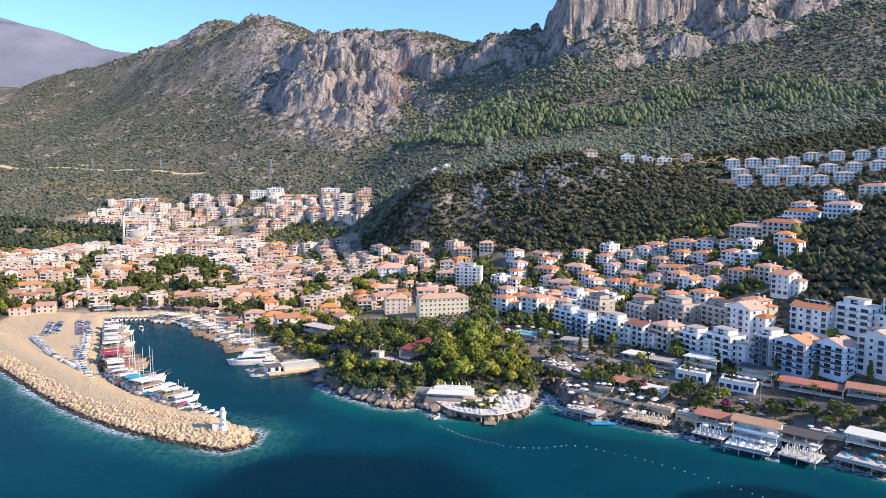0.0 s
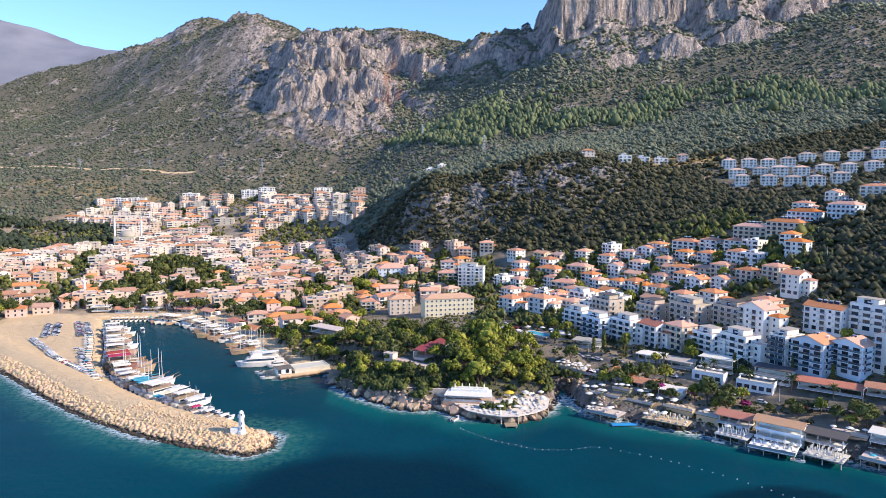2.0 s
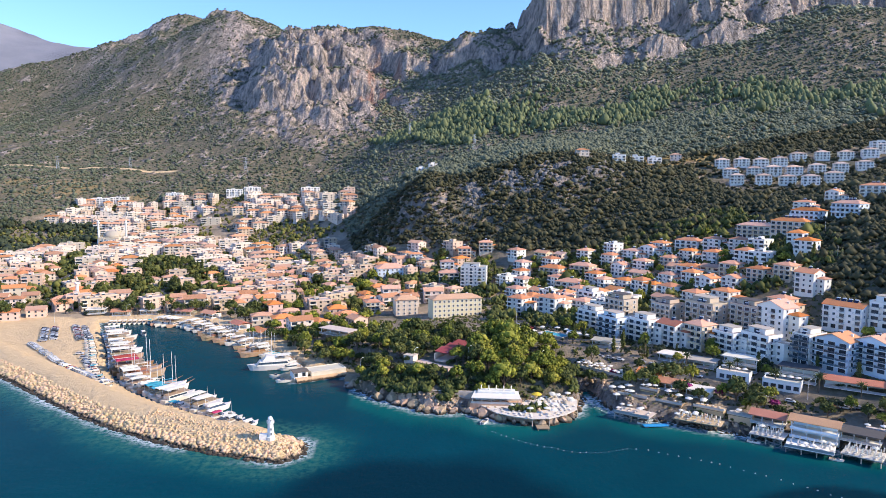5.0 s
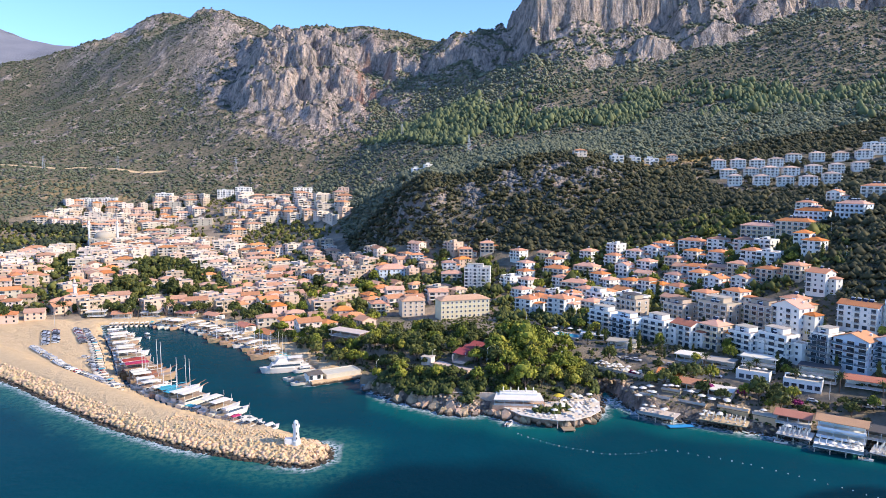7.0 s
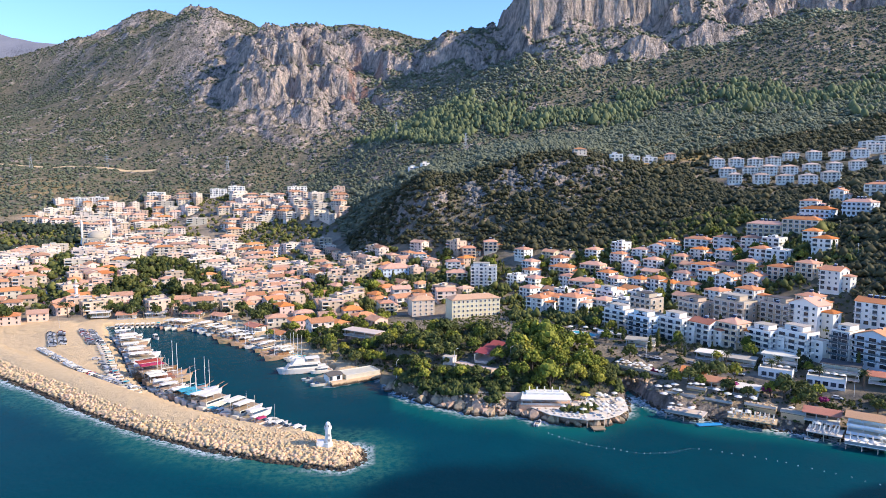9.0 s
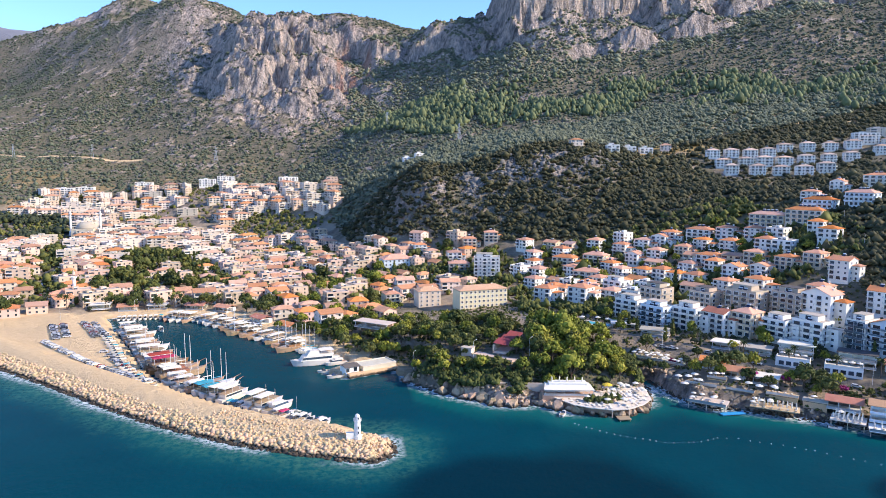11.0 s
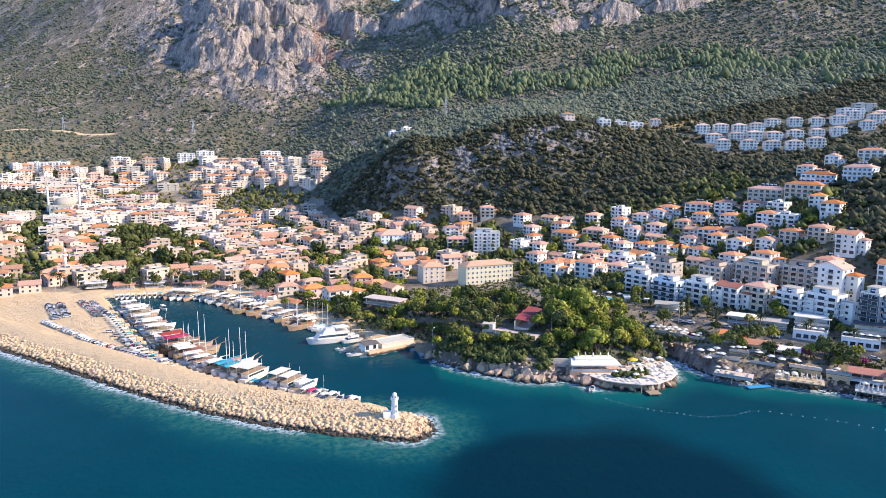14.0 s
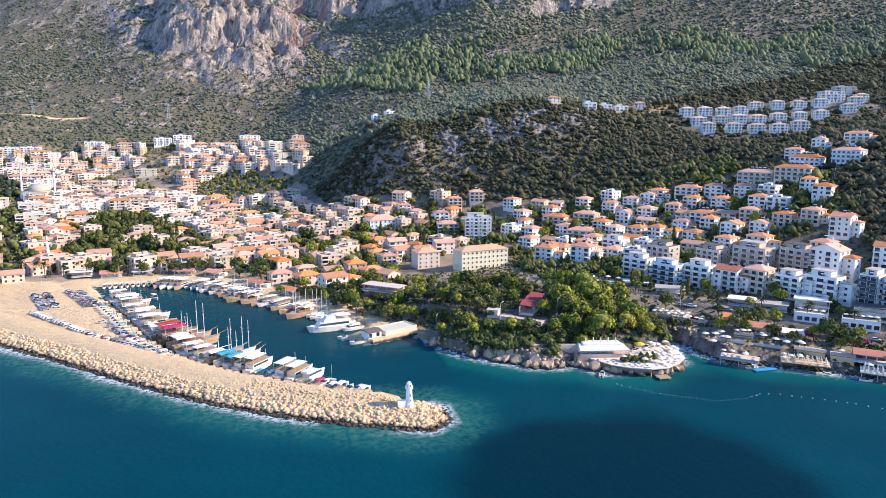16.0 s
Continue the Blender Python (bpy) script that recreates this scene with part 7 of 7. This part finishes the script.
d5 = deck("timber_bathing_deck", 128, 243, -45, 13, 10, 2.6, PALE_PAVING, "pale timber bathing deck with cream loungers and folded parasols", True)
furnish(d5, 13, 10, 2.6, -45, 2.1, 0.1)
d6 = deck("blue_lounger_deck", 147, 236, -45, 18, 10, 3.0, CONCRETE, "bathing deck with rows of blue and white parasols", True, True)
furnish(d6, 18, 10, 3.0, -45, 3.0, 0.5, BLUE_CANVAS)
deck("east_bathing_deck", 172, 224, -28, 20, 9, 3.0, WHITE, "white bathing deck on concrete posts", True, True)
folded(103.5, 262.5, -42, 11, 8, 3.2, 7, 3)
folded(128, 243, -45, 12, 9, 2.6, 7, 4)
folded(83, 278, -36, 17, 7, 3.4, 10, 2)
folded(113, 251, -36, 15, 9, 2.4, 6, 2)
inlet = deck("restaurant_terrace", 60, 335, -50, 27, 9, 8.4, PALE_PAVING, "white restaurant terrace crowded with parasols over the inlet", True, True)
part("retaining_wall", Shape().box(0, 0.4, -1, 26, 7.6, 9.2), WHITE, LAST_DECK[0])
furnish(inlet, 27, 9, 8.4, -50, 2.6, 1.1)
for x, y, w, d, z, mat, words, share in ((65, 303, 13, 6, 6.2, CONCRETE, "narrow restaurant terrace with cream parasols on the slope", 0.5), (77, 293, 11, 5, 6.0, TEAK, "timber cafe terrace on the slope", 0.4),
                                         (90, 284, 12, 5, 6.4, STONE, "limestone garden terrace with loungers", 0.25), (99, 276, 9, 5, 6.2, CONCRETE, "small sun terrace under the trees", 0.4),
                                         (72, 303, 8, 5, 8.5, TEAK, "timber bar terrace with parasols", 0.6), (127, 262, 11, 5, 6.4, STONE, "limestone terrace with parasols below the road", 0.4), (143, 254, 12, 5, 6.4, CONCRETE, "pale terrace with parasols below the road", 0.5)):
    at = deck("slope_terrace", x, y, -40, w, d, z, mat, words, False, True)
    part("retaining_wall", Shape().box(0, 0.3, -1, w - 0.4, d - 0.8, z + 0.6), STONE, LAST_DECK[0])
    furnish(at, w, d, z, -40, 2.4, share)
for x, y in ((52, 397), (40, 383), (56, 392), (37, 390), (44, 400), (35, 384), (58, 386), (57, 303), (60, 306), (63, 302), (57, 309), (64, 308), (81, 294), (84, 291), (78, 298), (90, 290)):
    parasol(x, y, ground_at(x, y), CANVAS, 1.1)


def club(x, y, turn, w, floors, wall, roof_mat, label, roof_kind="pitched", z0=None):
    """An open-fronted house of slabs and posts above the water."""
    root = thing("beach_club", pose(x, y, z0 if z0 is not None else ground_at(x, y), 0, 0, turn), label, "restaurant", "seaside restaurants")
    d = 8.0
    part("back_wall", Shape().box(0, d / 2 - 1.2, -4, w - 0.4, 2.4, 4 + floors * 2.9), wall, root)
    for f in range(floors + 1):
        part("slab", Shape().box(0, -0.6 * (floors - f), f * 2.9 - 0.2, w, d, 0.22), WHITE, root)
        if f < floors:
            part("rail", Shape().box(0, -d / 2 - 0.6 * (floors - f) + 0.05, f * 2.9, w, 0.05, 0.9), PALE if wall is PALE else RAIL, root)
            for i in range(4):
                part("post", shared(("club_post",), lambda: Shape().box(0, 0, 0, 0.28, 0.28, 2.7), [FRAME]), None, root, "", pose(-w / 2 + 0.4 + (w - 0.8) * i / 3, -d / 2 + 0.6, f * 2.9))
    part("roof", (gable(Shape(), w, d, floors * 2.9 + 0.05, 1.5, 0.8) if roof_kind == "pitched" else Shape().box(0, 0, floors * 2.9, w + 1.2, d + 1.4, 0.3)), roof_mat, root)
    return root


club(119, 258, -40, 16, 2, PALE, AMBER_TILE, "blue and white two-deck beach club with orange roof", "pitched", 3.2)
club(108, 271, -40, 12, 1, DARK_WALL, RED_TILE, "low restaurant with a dark red roof by the sea", "pitched", 4.5)
club(133, 252, -42, 13, 1, DARK_WALL, DARK_ROOF, "low seaside restaurant with dark flat roof", "flat", 4.0)
club(154, 244, -42, 16, 2, WHITE, CANVAS, "two-storey seaside bar with cream canopy roof", "flat", 3.4)
club(77, 316, -38, 10, 1, WHITE, ORANGE_TILE, "small restaurant with orange tiled roof", "pitched")
club(82, 306, -38, 9, 1, CREAM, ORANGE_TILE, "small cream restaurant with orange tiled roof", "pitched")
club(92, 299, -38, 10, 1, WHITE, CANVAS, "open cafe with a cream canopy by the coast road", "flat")
club(106, 330, -40, 14, 1, WHITE, FLAT_ROOF, "low white restaurant with glass front", "flat")
club(96, 339, -40, 12, 1, WHITE, CANVAS, "low restaurant with white sun sails", "flat")
club(122, 322, -42, 15, 2, WHITE, CANVAS, "white hotel restaurant with two stepped awnings", "flat")
club(139, 304, -42, 15, 2, WHITE, DARK_ROOF, "white hotel terrace with dark roof and parasols", "flat")
club(155, 288, -38, 24, 1, WHITE, RED_TILE, "long hotel terrace restaurant with dark red roof", "pitched")
club(172, 276, -36, 16, 1, CREAM, ORANGE_TILE, "restaurant with bright orange tiled roof", "pitched")
club(70, 362, -30, 14, 1, WHITE, FLAT_ROOF, "low white poolside building", "flat")
club(60, 380, -20, 12, 1, CREAM, CANVAS, "low restaurant with a cream flat roof", "flat")


def podium(x, y, turn, w, d, h, label):
    """A white ground storey with wide panes and a parapet round its roof terrace."""
    z = ground_at(x, y)
    root = thing("hotel_podium", pose(x, y, z, 0, 0, turn), label, "terrace", "hotel terraces by the coast road")
    part("wall", Shape().box(0, 0, -4, w, d, 4 + h), WHITE, root)
    part("paving", Shape().box(0, 0, h, w - 0.5, d - 0.5, 0.06), PALE_PAVING, root)
    for u, v, a, b in ((0, -d / 2 + 0.1, w, 0.2), (-w / 2 + 0.1, 0, 0.2, d - 0.4), (w / 2 - 0.1, 0, 0.2, d - 0.4)):
        part("parapet", Shape().box(u, v, h, a, b, 0.9), WHITE, root)
    for i in range(int(w / 3)):
        part("window", window_mesh(2.2, 2.0), None, root, "", pose((i + 0.5) * 3 - int(w / 3) * 1.5, -d / 2 - 0.06, 0.4))
    at = pose(x, y, z + h + 0.06, 0, 0, turn)
    for i in range(int(w / 3)):
        p = at @ Vector(((i + 0.5) * 3 - int(w / 3) * 1.5, rng.uniform(-0.5, 0.5), 0))
        parasol(p.x, p.y, p.z, CANVAS, rng.uniform(0.85, 1.05))


podium(129, 299.5, -40, 15, 6.5, 3.3, "white hotel ground storey with parasols on its terrace")
podium(114, 313, -40, 14, 6, 3.2, "white restaurant front with parasols on its roof terrace")
for i, (x, y, t) in enumerate(((-232, 512, 8), (-214, 516, 6), (-188, 512, -14), (-168, 503, -38), (-250, 514, 10), (-140, 466, -50), (-122, 444, -50))):
    club(x, y, t, 12, 1, (CREAM, WHITE)[i % 2], (ORANGE_TILE, CANVAS, RED_TILE)[i % 3], ("harbour cafe with orange tiled roof", "harbour cafe with cream canopy", "harbour cafe with red tiled roof")[i % 3], ("pitched", "flat", "pitched")[i % 3])
club(-72, 414, -38, 22, 1, CRAG, CONCRETE, "long terrace restaurant with pale flat roof above the harbour", "flat", 9.0)
garden = thing("garden_restaurant", pose(-11, 346, 13.6, 0, 0, -32), "garden restaurant with stepped dark red awnings among the pines", "restaurant")
part("wall", Shape().box(-3.2, 0, -4, 0.6, 25, 7), CREAM, garden)
part("floor", Shape().box(0, 0, -4, 7, 25, 4.2), CONCRETE, garden)
for i in range(3):
    y = -8.3 + 8.3 * i
    part("awning", Shape().add([(-3.4, y - 3.7, 4.0), (3.4, y - 3.7, 3.4), (3.4, y + 3.7, 3.4 + 0.9), (-3.4, y + 3.7, 4.9), (-3.4, y - 3.7, 3.85), (3.4, y - 3.7, 3.25), (3.4, y + 3.7, 4.15), (-3.4, y + 3.7, 4.75)],
                               [(0, 1, 2, 3), (7, 6, 5, 4), (0, 4, 5, 1), (1, 5, 6, 2), (2, 6, 7, 3), (3, 7, 4, 0)]), RED_AWNING, garden)
    for sy in (-3.5, 3.5):
        part("post", shared(("awning_post",), lambda: Shape().box(0, 0, 0, 0.16, 0.16, 3.3), [FRAME]), None, garden, "", pose(3.2, y + sy, 0.1))
terr = thing("viewing_terrace", pose(-20.5, 332.5, 12.6, 0, 0, -41), "pink paved viewing terrace with a low wall on the headland", "terrace")
part("platform", Shape().box(0, 0, -7, 21, 7, 7.0), PINK, terr)
part("parapet", Shape().box(0, -3.3, 0, 21, 0.35, 0.5), STONE, terr)
hut = thing("kiosk", pose(-31.5, 341, 11.5, 0, 0, -30), "small pale flat-roofed kiosk among the trees", "kiosk")
part("wall", Shape().box(0, 0, -3, 5, 4.5, 6.5), OFFWHITE, hut)
part("roof", Shape().box(0, 0, 3.5, 5.6, 5.1, 0.25), CONCRETE, hut)
part("window", window_mesh(1.4, 1.45), None, hut, "", pose(0, -2.31, 1.2))
cafe = thing("quay_cafe", pose(-86.3, 352.6, 2.0, 0, 0, 27), "stone quay building with a flat brown roof at the harbour mouth", "cafe")
part("wall", Shape().box(0, 0, -2, 7, 6, 4.6), WHITE, cafe)
part("roof", gable(Shape(), 7, 6, 2.6, 0.7, 0.5), DARK_WALL, cafe)
part("window", window_mesh(1.9, 2.1), None, cafe, "", pose(-2.5, -3.06, 0.3))
part("window", window_mesh(1.9, 2.1), None, cafe, "", pose(1.5, -3.06, 0.3))
quay = thing("stone_quay", pose(-77, 357.5, 0, 0, 0, 27), "pale stone quay block with a flat-topped building", "quay")
part("base", Shape().box(0, 0, -4, 27, 12, 6.0), STONE, quay)
part("building", Shape().box(3.5, 0.4, 2.0, 18, 9.5, 1.9), PALE_PAVING, quay)
part("parapet", Shape().rings([[(-5.6, -4.5, 3.9), (12.6, -4.5, 3.9), (12.6, 5.3, 3.9), (-5.6, 5.3, 3.9)], [(-5.6, -4.5, 4.3), (12.6, -4.5, 4.3), (12.6, 5.3, 4.3), (-5.6, 5.3, 4.3)], [(-5.2, -4.1, 4.3), (12.2, -4.1, 4.3), (12.2, 4.9, 4.3), (-5.2, 4.9, 4.3)], [(-5.2, -4.1, 3.9), (12.2, -4.1, 3.9), (12.2, 4.9, 3.9), (-5.2, 4.9, 3.9)]], cap=False), PALE_PAVING, quay)
single("retaining_wall", Shape().box(0, 0, -2, 22, 0.8, 5), CONCRETE, pose(-12, 309, 4, 0, 0, -8), "grey concrete retaining wall on the headland path", "wall")

# pools
for x, y, t, w, d in ((48, 387, -48, 15, 6), (66, 488, -10, 14, 6)):
    z = ground_at(x, y) + 0.9
    p = thing("swimming_pool", pose(x, y, z, 0, 0, t), "turquoise hotel swimming pool with pale rim", "swimming pool", "hotel pools")
    part("rim", Shape().rings([[(-w / 2 - 1.5, -d / 2 - 1.5, -2), (w / 2 + 1.5, -d / 2 - 1.5, -2), (w / 2 + 1.5, d / 2 + 1.5, -2), (-w / 2 - 1.5, d / 2 + 1.5, -2)], [(-w / 2 - 1.5, -d / 2 - 1.5, 0.2), (w / 2 + 1.5, -d / 2 - 1.5, 0.2), (w / 2 + 1.5, d / 2 + 1.5, 0.2), (-w / 2 - 1.5, d / 2 + 1.5, 0.2)],
                               [(-w / 2, -d / 2, 0.2), (w / 2, -d / 2, 0.2), (w / 2, d / 2, 0.2), (-w / 2, d / 2, 0.2)], [(-w / 2, -d / 2, -1), (w / 2, -d / 2, -1), (w / 2, d / 2, -1), (-w / 2, d / 2, -1)]], cap=False), CONCRETE, p)
    part("water", Shape().box(0, 0, -0.9, w - 0.02, d - 0.02, 1.0), glazed("pool_water", (0.06, 0.32, 0.38), 0.05), p)

# ---- street lamps, pylons, buoys ----
LAMP = (Shape().rod((0, 0, -0.5), (0, 0, 8), 0.1, 0.07, 6).mesh("pole", [MAST]), Shape().rod((0, 0, 8), (1.6, 0, 8.6), 0.06, 0.05, 5).mesh("arm", [MAST]), Shape().box(1.9, 0, 8.5, 0.8, 0.3, 0.14).mesh("lamp_head", [FRAME]))
for x, y, t in ((-56, 352, 60), (-30, 335, 40), (-5, 330, 40), (30, 332, 60), (66, 345, 30), (88, 322, 30), (110, 303, 30), (133, 287, 30), (158, 271, 30), (150, 352, 60), (-262, 478, 0), (-226, 505, 0), (232, 440, 60), (214, 398, 60), (34, 430, 0)):
    lamp = thing("street_lamp", pose(x, y, ground_at(x, y), 0, 0, t), "tall grey street lamp with a single arm", "street lamp", "street lamps")
    for n, m in zip(("pole", "arm", "lamp_head"), LAMP):
        part(n, m, None, lamp)


def pylon_parts():
    legs, arms = Shape(), Shape()
    for sx in (-1, 1):
        for sy in (-1, 1):
            legs.rod((sx * 2.4, sy * 2.4, -2), (sx * 0.4, sy * 0.4, 24), 0.22, 0.16, 4)
    for k in range(7):
        a, b = 2.4 - 2.0 * k / 7, 2.4 - 2.0 * (k + 1) / 7
        z0, z1 = 24 * k / 7, 24 * (k + 1) / 7
        for sx in (-1, 1):
            legs.rod((sx * a, -a, z0), (sx * b, b, z1), 0.1, 0.1, 3)
            legs.rod((-a, sx * a, z0), (b, sx * b, z1), 0.1, 0.1, 3)
    for z, w in ((17, 4.5), (20.5, 3.6), (23.5, 2.8)):
        arms.rod((-w, 0, z), (w, 0, z), 0.2, 0.2, 4)
    return legs.mesh("lattice", [RAIL]), arms.mesh("cross_arms", [RAIL])


PYLON = pylon_parts()
for x, y in ((63, 963), (-21, 1168), (-300, 1239), (-501, 1262), (-613, 1242)):
    p = thing("pylon", pose(x, y, ground_at(x, y), 0, 0, 20), "grey lattice power pylon on the mountain slope", "pylon", "power pylons")
    part("lattice", PYLON[0], None, p)
    part("cross_arms", PYLON[1], None, p)

FLOAT = Shape().tube(0, 0, -0.15, [(0.08, 0), (0.18, 0.1), (0.21, 0.22), (0.15, 0.34), (0.05, 0.39)], 8).mesh("buoy", [TANK])
for line, gap in (([(-1, 278), (11, 265), (27, 255), (39, 254.5), (48, 257.5)], 2.6), ([(50, 257), (55, 255.5), (74, 243), (90, 228), (104, 212)], 3.6), ([(47, 306), (50, 300)], 2.0)):
    s = 0.5
    while True:
        p = along(line, s)
        if p is None:
            break
        b = new("buoy", FLOAT)
        b.matrix_basis = pose(p[0] + rng.uniform(-0.3, 0.3), p[1] + rng.uniform(-0.3, 0.3), 0)
        tagged(b, "white round buoy of a swimming line on the water", "buoy", "buoys of the swimming lines")
        s += gap * rng.uniform(0.8, 1.25)
